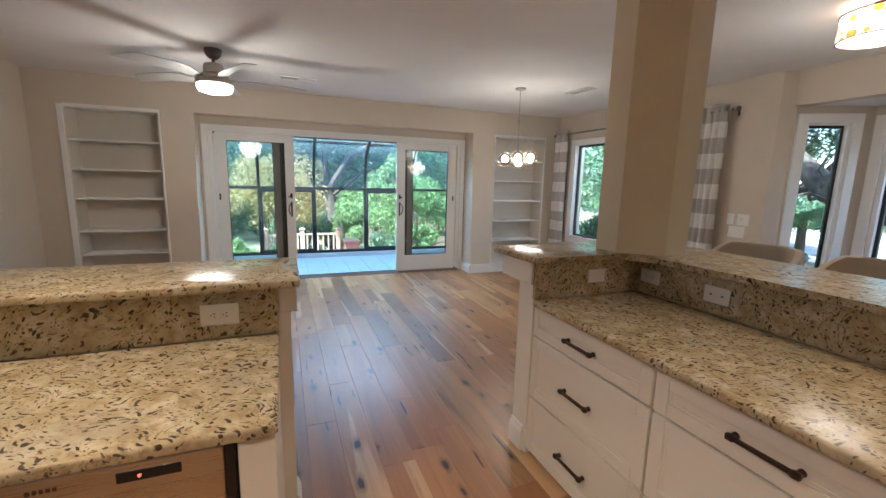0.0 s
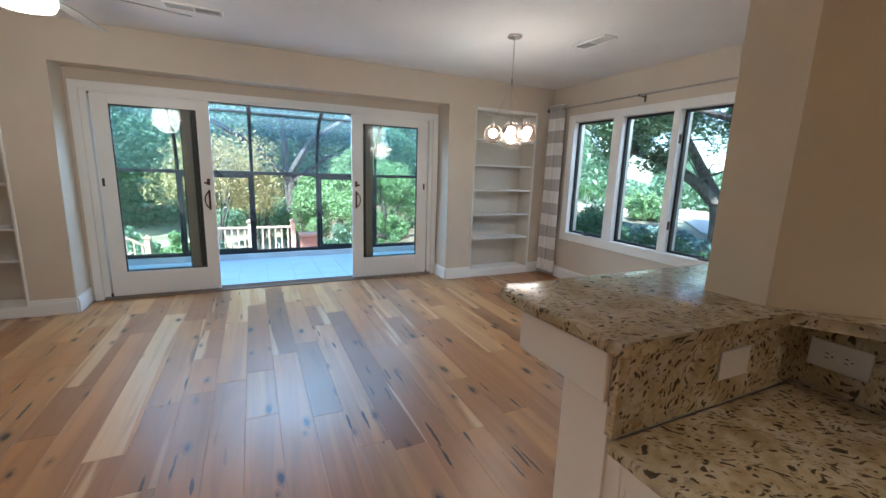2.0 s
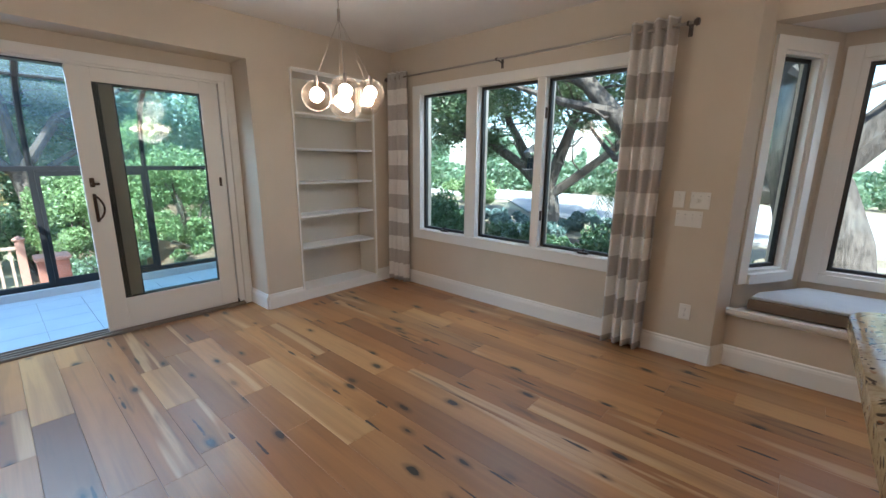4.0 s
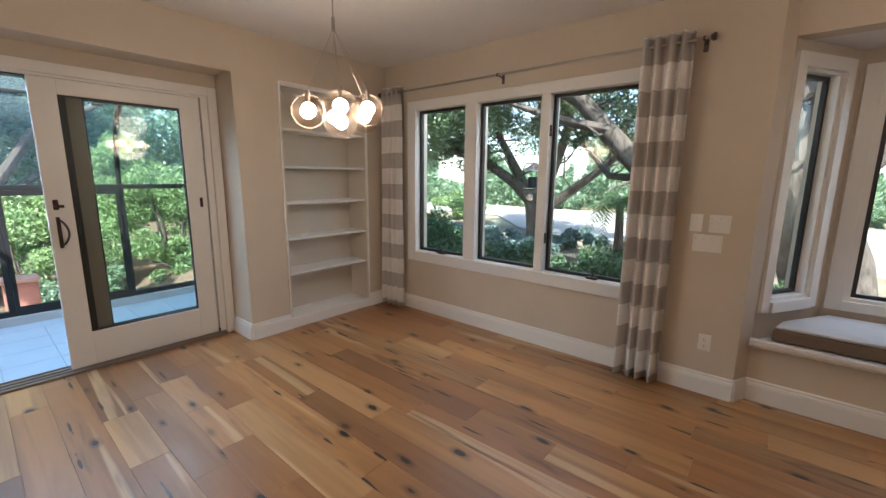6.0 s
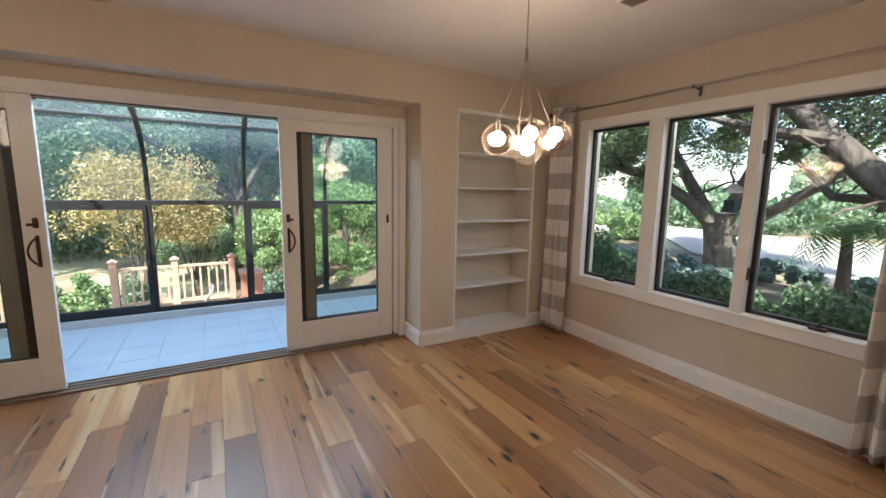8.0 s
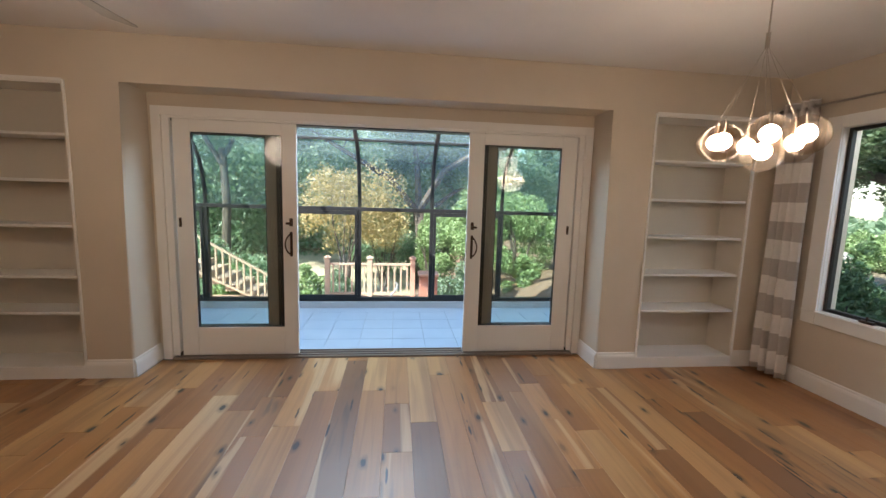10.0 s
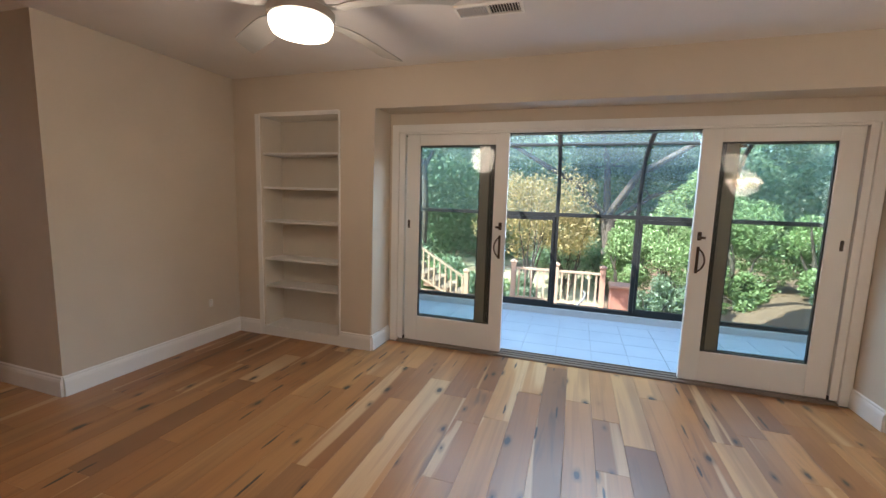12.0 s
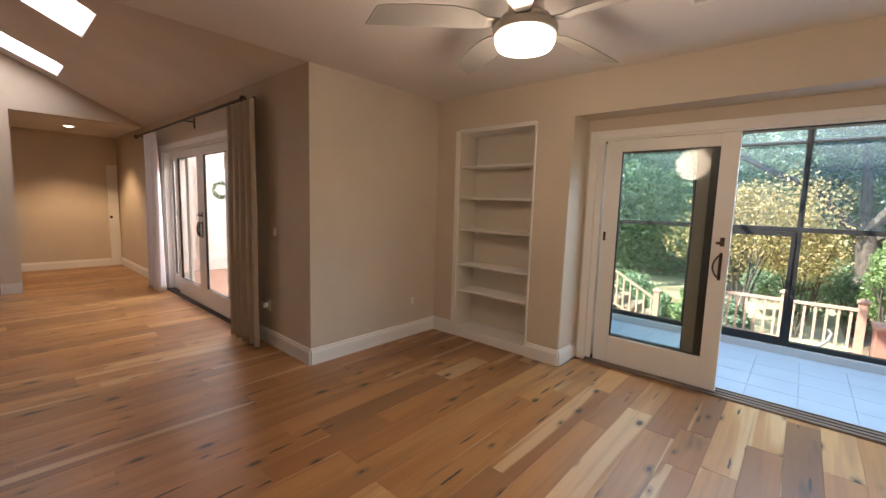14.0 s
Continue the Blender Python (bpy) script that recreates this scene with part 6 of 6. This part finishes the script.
# the near oak by the bay with a heavy limb
oak("oak_tree", (9.5, 1.6, -0.45), ([(9.5, 1.5, -0.6), (9.45, 1.7, 0.2), (9.3, 2.0, 1.0), (9.25, 2.3, 1.7)], 0.55, 0.42),
    [([(9.3, 2.1, 1.0), (9.15, 3.1, 1.15), (9.05, 4.1, 1.45), (9.0, 4.7, 2.1), (8.9, 5.4, 2.9), (8.6, 6.6, 3.6), (8.2, 8.2, 4.2)], 0.27, 0.09),
     ([(9.25, 2.2, 1.5), (9.3, 2.3, 2.6), (9.2, 2.8, 3.8)], 0.34, 0.2),
     ([(9.3, 2.0, 1.2), (9.6, 1.0, 2.4), (9.9, -0.4, 3.8), (10.2, -2.0, 4.8)], 0.30, 0.12),
     ([(8.95, 4.8, 2.3), (8.4, 5.6, 2.5), (7.6, 6.6, 2.9)], 0.11, 0.03),
     ([(9.05, 4.1, 1.45), (9.3, 4.9, 1.5), (9.5, 5.6, 2.2)], 0.09, 0.03),
     # unseen limb, added to carry a shading canopy over the sunroom
     ([(9.2, 2.8, 3.6), (8.0, 4.2, 5.2), (6.0, 6.0, 6.4), (3.0, 7.2, 6.9), (0.0, 7.6, 6.9), (-2.6, 7.4, 6.6)], 0.20, 0.05)],
    # crowns at z 6.7 and 4.7 are unseen, added to shade sunroom and limb
    [((9.0, 6.6, 4.3), (2.4, 2.8, 1.2), 9000), ((9.6, 1.5, 5.2), (3.5, 4.0, 1.3), 9000), ((9.6, 5.3, 2.5), (0.8, 1.1, 0.6), 1500), ((8.3, 7.6, 2.7), (1.0, 1.2, 0.6), 1600), ((-0.9, 6.2, 6.7), (6.0, 2.6, 0.9), 14000), ((7.7, 3.3, 4.7), (2.2, 3.2, 0.8), 7000)],
    "near live oak with a thick grey limb over the garden", 33)
# dark oak in the middle of the back garden
oak("oak_tree", (1.9, 19.5, -1.4), ([(1.9, 19.5, -1.6), (2.0, 19.6, -0.2), (1.8, 19.7, 1.0)], 0.34, 0.24),
    [([(1.8, 19.7, 0.8), (0.6, 19.2, 2.2), (-1.2, 18.8, 3.2), (-3.2, 18.6, 4.4)], 0.15, 0.05),
     ([(1.8, 19.7, 0.9), (2.8, 19.2, 2.6), (4.4, 18.6, 3.6), (6.6, 18.2, 4.2)], 0.16, 0.05),
     ([(1.8, 19.7, 1.0), (1.7, 19.9, 3.0), (1.2, 20.2, 5.4)], 0.16, 0.06),
     ([(1.9, 19.6, 0.7), (3.4, 20.0, 1.8), (5.4, 20.6, 2.4)], 0.12, 0.04)],
    # the last crown is an added shadow caster above the view
    [((0.5, 19.5, 6.2), (6.5, 3.0, 2.4), 16000), ((-3.2, 18.4, 4.4), (2.6, 2.0, 1.6), 5000), ((6.4, 18.4, 4.6), (3.0, 2.0, 1.6), 6000), ((2.0, 20.5, 3.8), (3.5, 1.5, 1.8), 5000), ((0.8, 17.4, 6.2), (5.5, 1.6, 1.0), 7000)],
    "tall live oak with twisting limbs behind the garden", 47, size=0.07)
oak("tree", (-5.2, 17.5, -1.4), ([(-5.2, 17.5, -1.6), (-5.1, 17.6, 1.0), (-5.2, 17.6, 3.0)], 0.16, 0.11),
    [([(-5.2, 17.6, 2.4), (-6.0, 17.2, 4.0), (-6.8, 17.0, 5.4)], 0.09, 0.04), ([(-5.2, 17.6, 2.6), (-4.4, 17.9, 4.4), (-3.8, 18.0, 6.0)], 0.09, 0.04)],
    [((-5.2, 17.5, 5.2), (3.4, 2.4, 2.6), 11000)], "slim green tree behind the garden stairs", 51, WOODLEAF, 0.07)


def bush(name, c, R, n, size, material, label, seed, group="", stems=True, lumps=12, cat="shrub"):
    t = thing(name, (c[0], c[1], c[2] - R[2]), label, cat, group)
    leaf_part("foliage", leaves(c, R, int(n * 1.5), size * 0.78, seed, lumps, 0.3, 0.9), material, t)
    if stems:
        r = random.Random(seed)
        bm = bmesh.new()
        base = (c[0], c[1], ground_h(c[0], c[1]) - 0.05)
        for k in range(6):
            q = (c[0] + r.uniform(-.6, .6) * R[0], c[1] + r.uniform(-.6, .6) * R[1], c[2] + r.uniform(-0.2, 0.5) * R[2])
            limb(bm, wander(base, q, 4, 0.05, r), 0.035 * max(0.6, R[2]), 0.008, 5)
        part("stems", bm, OAKBARK, t)
    return t


# golden maple and lime shrubs behind the deck
bush("golden_maple", (-0.6, 14.2, 1.25), (1.7, 1.2, 1.3), 9000, 0.046, GOLDLEAF, "small maple with golden yellow leaves behind the deck rail", 61, cat="tree", lumps=34)
bush("golden_maple", (0.5, 14.8, 0.55), (1.0, 0.9, 0.8), 4000, 0.048, GOLDLEAF, "lower golden maple crown behind the deck rail", 62, cat="tree", lumps=20)
G = "lime green shrubs behind the deck"
for i, (x, y, z, a, b, c, n) in enumerate(((2.0, 14.2, 0.0, 0.9, 0.8, 1.2, 7000), (3.1, 13.8, 0.3, 0.9, 0.8, 1.5, 8000), (4.3, 13.4, 0.5, 1.0, 0.9, 1.8, 9000),
                                           (5.7, 12.9, 0.6, 1.1, 0.9, 2.0, 9000), (7.2, 12.4, 0.6, 1.2, 1.0, 2.0, 9000), (3.9, 15.6, 1.0, 0.8, 0.8, 1.9, 6000), (8.9, 12.0, 0.6, 1.2, 1.0, 2.0, 8000))):
    bush("lime_shrub", (x, y, z), (a, b, c), n, 0.05, LIMELEAF, "bright lime green leafy shrub behind the deck", 70 + i, G)
G = "low leafy plants before the lime shrubs"
for i, (x, y, z, a, b, c, n) in enumerate(((2.6, 13.2, -0.85, 0.9, 0.5, 0.6, 3500), (4.2, 12.7, -0.75, 1.0, 0.5, 0.8, 4500), (5.8, 12.2, -0.6, 1.0, 0.5, 0.9, 4500), (7.4, 11.6, -0.5, 1.0, 0.6, 0.9, 4500), (1.9, 13.0, -1.0, 0.6, 0.5, 0.5, 2200))):
    bush("low_plant", (x, y, z), (a, b, c), n, 0.06, LIMELEAF if i % 2 else WOODLEAF, "low leafy green plant in front of the lime shrubs", 160 + i, G)
G = "leafy plants behind the pale path"
for i, (x, y, z, a, b, c, n) in enumerate(((-2.3, 12.9, -0.95, 0.6, 0.4, 0.55, 2600), (-1.4, 13.1, -0.9, 0.5, 0.4, 0.6, 2600), (-0.5, 13.0, -0.95, 0.5, 0.4, 0.5, 2400), (-3.4, 13.2, -0.85, 0.7, 0.5, 0.6, 2600))):
    bush("low_plant", (x, y, z), (a, b, c), n, 0.06, LIMELEAF if i % 2 else WOODLEAF, "fresh green leafy plant behind the pale garden path", 190 + i, G)
G = "dark green shrubs in the back garden"
for i, (x, y, z, a, b, c, n) in enumerate(((-2.8, 13.4, -0.75, 1.0, 0.9, 0.7, 4000), (-4.6, 13.8, -0.6, 1.3, 1.0, 0.8, 4500), (-6.8, 14.2, -0.3, 1.5, 1.0, 1.1, 5000), (1.6, 15.8, -0.5, 0.8, 0.7, 0.9, 3000), (-9.2, 15, 0.2, 1.8, 1.2, 1.6, 5000), (0.4, 16.8, -0.4, 1.2, 0.8, 1.0, 3500))):
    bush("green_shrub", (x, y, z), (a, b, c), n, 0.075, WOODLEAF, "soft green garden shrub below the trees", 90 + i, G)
G = "dark shrubs under the windows"
for i, (x, y, z, a, b, c, n) in enumerate(((6.2, 6.6, 0.17, 0.8, 0.8, 0.68, 5600), (6.1, 5.2, 0.12, 0.75, 0.6, 0.62, 5000), (6.7, 4.3, 0.0, 0.8, 0.6, 0.52, 4200), (5.9, 3.5, 0.12, 0.75, 0.7, 0.64, 5600), (6.6, 2.6, -0.02, 0.6, 0.6, 0.45, 3600), (7.9, 5.0, -0.15, 0.8, 0.8, 0.35, 3200), (8.0, 3.6, -0.2, 0.8, 0.7, 0.3, 3000), (7.4, 7.6, 0.0, 0.9, 0.9, 0.5, 4500), (6.5, 8.6, 0.1, 0.9, 0.9, 0.6, 4500), (7.4, 2.2, -0.15, 0.7, 0.7, 0.4, 3000))):
    bush("window_shrub", (x, y, z), (a, b, c), n, 0.05, SHRUBLEAF, "rounded dark green shrub in the bed under the windows", 110 + i, G, lumps=18)
G = "bluish low plants round the oak"
for i, (x, y, a, b) in enumerate(((9.4, 6.6, 0.7, 0.8), (10.4, 7.6, 0.8, 0.8), (11.2, 9.2, 0.9, 0.9), (10.0, 9.6, 0.9, 0.9), (11.6, 6.4, 0.7, 0.9), (10.6, 11.6, 1.0, 1.0), (11.9, 4.6, 0.6, 0.8))):
    bush("groundcover_plant", (x, y, -0.22), (a, b, 0.30), 2600, 0.085, BLUELEAF, "low spiky blue-green plant in the bed round the oak", 210 + i, G, stems=False, lumps=16)
G = "clipped hedges beyond the driveway"
for i, (x, y, a, b) in enumerate(((20.5, 17.5, 1.2, 2.4), (24.5, 12.5, 1.1, 3.2), (25, 5.5, 1.1, 3.0), (25, -1.5, 1.1, 3.0), (16.0, 13.4, 1.0, 1.2))):
    bush("clipped_hedge", (x, y, 0.05), (a, b, 0.55), 3600, 0.10, LIMELEAF if i % 2 == 0 else WOODLEAF, "low sunlit hedge beyond the driveway", 130 + i, G, stems=False, lumps=26)


def palm(at, h, n, L, label, seed):
    t = thing("palm", at, label, "palm")
    r = random.Random(seed)
    x, y, z = at
    bm = bmesh.new()
    limb(bm, [(x, y, z - 0.1), (x + 0.02, y, z + h * 0.5), (x, y + 0.03, z + h)], 0.10, 0.07, 10)
    part("trunk", bm, OAKBARK, t, smooth=True)
    vv = []
    top = Vector((x, y + 0.03, z + h))
    for k in range(n):
        a = 2 * math.pi * k / n + r.uniform(-.2, .2)
        el = r.uniform(0.0, 1.25)
        d = Vector((math.cos(a), math.sin(a), 0))
        ll = L * r.uniform(0.8, 1.1)
        p = top
        for s in range(14):
            t0 = s / 14
            v = d * math.cos(el) + Vector((0, 0, math.sin(el)))
            q = p + v * ll / 14
            el -= 0.13
            side = d.cross(Vector((0, 0, 1)))
            for sg in (-1, 1):
                w = side * sg * 0.24 * ll * math.sin(math.pi * (t0 * 0.85 + 0.12)) + v * 0.10 * ll + Vector((0, 0, -0.05 * ll))
                e = v * 0.016
                vv += [p - e, p + e, p + w + e * 0.2, p + w - e * 0.2]
            p = q
    leaf_part("fronds", np.array([tuple(v) for v in vv]), PALMLEAF, t)
    return t


palm((9.7, 4.75, -0.4), 1.35, 22, 1.05, "short palm with drooping fronds under the heavy oak limb", 7)
palm((19.5, 20.5, -0.4), 0.9, 18, 2.0, "broad bright green palm across the driveway", 8)
palm((7.6, 6.6, -0.4), 0.15, 14, 0.7, "low bluish fan palm in the window bed", 9)

# woods that close the view, with distance haze put into their leaf colour
rr = np.random.default_rng(77)
n = 170000
th = rr.uniform(radians(-38), radians(148), n)
rad = rr.uniform(27, 44, n)
rad = np.where((th > radians(60)), rad * 0.86, rad)
hh = rr.uniform(0, 1, n) ** 0.8
top = 9.0 + 3.0 * np.sin(th * 9) + 1.6 * np.sin(th * 23 + 1) + 1.0 * np.sin(th * 57)
top = np.where(th < radians(52), top * 0.50, top)
gap = (np.sin(th * 31) * np.sin(th * 13 + 2) > -0.35) | (hh < 0.55)
pts = np.stack([rad * np.cos(th), 2 + rad * np.sin(th), -1.0 + hh * top], axis=1)[gap]
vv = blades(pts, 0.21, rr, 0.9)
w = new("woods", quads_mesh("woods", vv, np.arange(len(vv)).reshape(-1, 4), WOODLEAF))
tagged(w, "distant green woods closing the view, haze in their leaf colour", "woods", "", "stuff")
n = 90000
th = rr.uniform(radians(48), radians(132), n)
rad = rr.uniform(20, 25, n)
hh = rr.uniform(0, 1, n)
pts = np.stack([rad * np.cos(th), 2 + rad * np.sin(th), -1.4 + hh * (7.0 + 1.5 * np.sin(th * 19))], axis=1)
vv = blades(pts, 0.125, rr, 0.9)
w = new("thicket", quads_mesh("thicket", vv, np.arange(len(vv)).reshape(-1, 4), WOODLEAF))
tagged(w, "green thicket behind the garden trees, haze in its leaf colour", "woods", "", "stuff")

# deck with rails and stairs
DZ = -0.78
solid("deck", B(-3.4, 1.9, SY + 0.12, 11.65, DZ - 0.5, DZ), DECKWOOD, "structure", "reddish deck boards")
solid("patio", B(1.9, 4.6, SY + 0.12, 10.4, DZ - 0.6, DZ - 0.30), DECKWOOD, "structure", "low brick coloured landing")


def rail_post(x, y, z0, z1, material, lab):
    p = thing("deck_post", (x, y, z0), lab, "deck post", "posts of the deck rail")
    part("shaft", B(x - 0.055, x + 0.055, y - 0.055, y + 0.055, z0, z1, 0.004), material, p)
    bm = B(x - 0.075, x + 0.075, y - 0.075, y + 0.075, z1, z1 + 0.03, 0.005)
    cyl(bm, (x, y, z1 + 0.03), (x, y, z1 + 0.075), 0.085, 0.01, 4)
    part("cap", bm, material, p)
    return p


RY = 11.5
for x, m in ((-0.62, RAILPAINT), (0.31, RAILPAINT), (1.27, RAILPINK)):
    rail_post(x, RY, DZ, 0.09, m, "square wooden deck post with a capped top")
pier = thing("brick_pier", (1.62, RY - 0.05, DZ - 0.3), "short red brick pier at the end of the deck rail", "pier")
part("shaft", B(1.42, 1.82, RY - 0.25, RY + 0.15, DZ - 0.5, -0.26, 0.01), BRICK, pier)
part("cap", B(1.39, 1.85, RY - 0.28, RY + 0.18, -0.26, -0.20, 0.01), RAILPINK, pier)


def rail_run(x0, x1, z0a, z1a, z0b, z1b, n, label):
    q = thing("deck_rail", ((x0 + x1) / 2, RY, DZ), label, "deck rail", "rails of the deck")
    for za, zb, th in ((z1a, z1b, 0.045), (z0a, z0b, 0.04)):
        bm = bmesh.new()
        v = [bm.verts.new((x, RY + dy, z + dz)) for x, z in ((x0, za), (x1, zb)) for dy, dz in ((-.035, 0), (.035, 0), (.035, -th), (-.035, -th))]
        a, b = v[:4], v[4:]
        bm.faces.new(a), bm.faces.new(b[::-1])
        for i in range(4):
            bm.faces.new((a[i], b[i], b[(i + 1) % 4], a[(i + 1) % 4]))
        part("rail", bm, RAILPAINT, q)
    for k in range(n):
        t = (k + 0.5) / n
        x = x0 + (x1 - x0) * t
        part("baluster", B(x - 0.018, x + 0.018, RY - 0.018, RY + 0.018, z0a + (z0b - z0a) * t - 0.01, z1a + (z1b - z1a) * t - 0.045), RAILPAINT, q)
    return q


rail_run(-0.565, 0.255, -0.68, -0.01, -0.68, -0.01, 6, "cream deck rail with thin balusters")
rail_run(0.365, 1.215, -0.68, -0.01, -0.68, -0.01, 6, "cream deck rail with thin balusters beside the brick pier")
rail_run(-3.6, -1.75, -0.10, 0.72, -1.0, -0.36, 13, "sloping cream stair rail with balusters")
rail_post(-1.72, RY, DZ - 0.2, -0.22, RAILPAINT, "square wooden post at the foot of the stair rail")
orn = thing("garden_ornament", (0.86, 11.1, DZ), "curved pale grey garden ornament standing on the deck by the rail", "ornament")
bm = bmesh.new()
limb(bm, [(0.78, 11.1, DZ), (0.80, 11.1, DZ + 0.14), (0.90, 11.1, DZ + 0.26), (0.93, 11.1, DZ + 0.38), (0.88, 11.1, DZ + 0.44)], 0.030, 0.014, 10)
part("stem", bm, GROUT, orn, smooth=True)
bn = thing("garden_bin", (2.5, 18.0, -1.45), "dark lidded garden bin standing under the trees", "bin")
part("bin_body", B(2.25, 2.75, 17.75, 18.25, -1.45, -0.80, 0.03, 2), BLACK, bn)
part("lid", B(2.22, 2.78, 17.72, 18.28, -0.80, -0.74, 0.02, 2), DARKNICKEL, bn, "dark grey bin lid")
st = thing("garden_steps", (-2.7, 12.0, DZ), "pale wooden garden steps rising beside the rail", "steps")
for k in range(6):
    x1 = -1.9 - k * 0.30
    part("step", B(x1 - 0.32, x1, RY + 0.06, RY + 1.0, DZ - 0.2 + k * 0.15, DZ - 0.05 + k * 0.15, 0.006), RAILPAINT, st)

# ---- small floor pieces last: planks and tiles ----
PW = 0.178


def in_room(x, y):
    if y > YD:
        return RL < x < RR and y < YO
    if x > XW:
        return x < XB + 0.01 and y < 2.36
    if x < XJ:
        return y < YF
    return True


rp = random.Random(11)
near, far = [], []
ncol = int(math.ceil((XB - (-10.2)) / PW))
for i in range(ncol):
    x0 = -10.2 + i * PW
    x1 = min(x0 + PW, XB)
    xm = (x0 + x1) / 2
    if xm > XW:
        ya, yb = -3.2, 2.30
    elif xm > XJ:
        ya, yb = -3.2, (YO - 0.036 if RL < xm < RR else YD)
    else:
        ya, yb = (-3.2 if xm > XG else -0.2), YF - 0.001
        if XG - 0.16 < xm < XG:
            ya = 1.4
        if DX0 < xm < DX1:
            yb = YF - 0.031
    if x0 < XJ < x1:
        yb = YF - 0.001
    y = ya - rp.uniform(0, 1.4)
    while y < yb:
        L = rp.choice((0.55, 0.8, 1.1, 1.4, 1.7, 2.0)) * rp.uniform(0.9, 1.1)
        a, b = max(y, ya), min(y + L, yb)
        if b - a > 0.02:
            (near if (-2.9 < xm < XW and (a + b) / 2 > 0.4) else far).append((x0, x1, a, b))
        y += L
near.sort(key=lambda q: abs((q[2] + q[3]) / 2 - 3.6) + abs((q[0] + q[1]) / 2 - 0.8) * 0.7)
far += near[300:]
near = near[:300]
floor = new("floor")
tagged(floor, "wide hickory plank floor with dark knots and mixed tones", "", "", "structure")
C = 0.0012


def plank_arrays(items, dz):
    v, f = [], []
    for x0, x1, a, b in items:
        k = len(v)
        g = 0.0004
        x0, x1, a, b = x0 + g, x1 - g, a + g, b - g
        z = dz
        v += [(x0, a, -0.02), (x1, a, -0.02), (x1, b, -0.02), (x0, b, -0.02),
              (x0, a, z - C * 0.6), (x1, a, z - C * 0.6), (x1, b, z - C * 0.6), (x0, b, z - C * 0.6),
              (x0 + C, a + C, z), (x1 - C, a + C, z), (x1 - C, b - C, z), (x0 + C, b - C, z)]
        for s in (0, 4):
            for j in range(4):
                f.append((k + s + j, k + s + (j + 1) % 4, k + s + 4 + (j + 1) % 4, k + s + 4 + j))
        f.append((k + 8, k + 9, k + 10, k + 11))
    return v, f


for q in near:
    v, f = plank_arrays([q], 0.0)
    o = new("plank", quads_mesh("plank", v, f, PLANK))
    o.parent = floor
v, f = plank_arrays(far, 0.0)
o = new("planks_beyond", quads_mesh("planks_beyond", v, f, PLANK_FAR))
o.parent = floor
tagged(o, "", "", "", "stuff")

tiles = new("sunroom_floor")
tagged(tiles, "pale blue-grey square floor tiles in the sunroom", "", "", "structure")
TS = 0.335
bm = bmesh.new()
box(bm, 0.0025, TS - 0.0025, 0.0025, TS - 0.0025, -0.034, -0.026, 0.0015)
tm = mesh_of(bm, "tile", TILE)
ty = YO + 0.142
for i in range(23):
    for j in range(4):
        o = new("tile", tm)
        o.location = (-3.15 + i * TS, ty + j * TS, 0.02)
        o.parent = tiles
bm = bmesh.new()
box(bm, -3.15, 4.55, ty + 4 * TS, SY - 0.032, -0.014, -0.006)
o = new("tile_strip", mesh_of(bm, "tile_strip", TILE))
o.parent = tiles
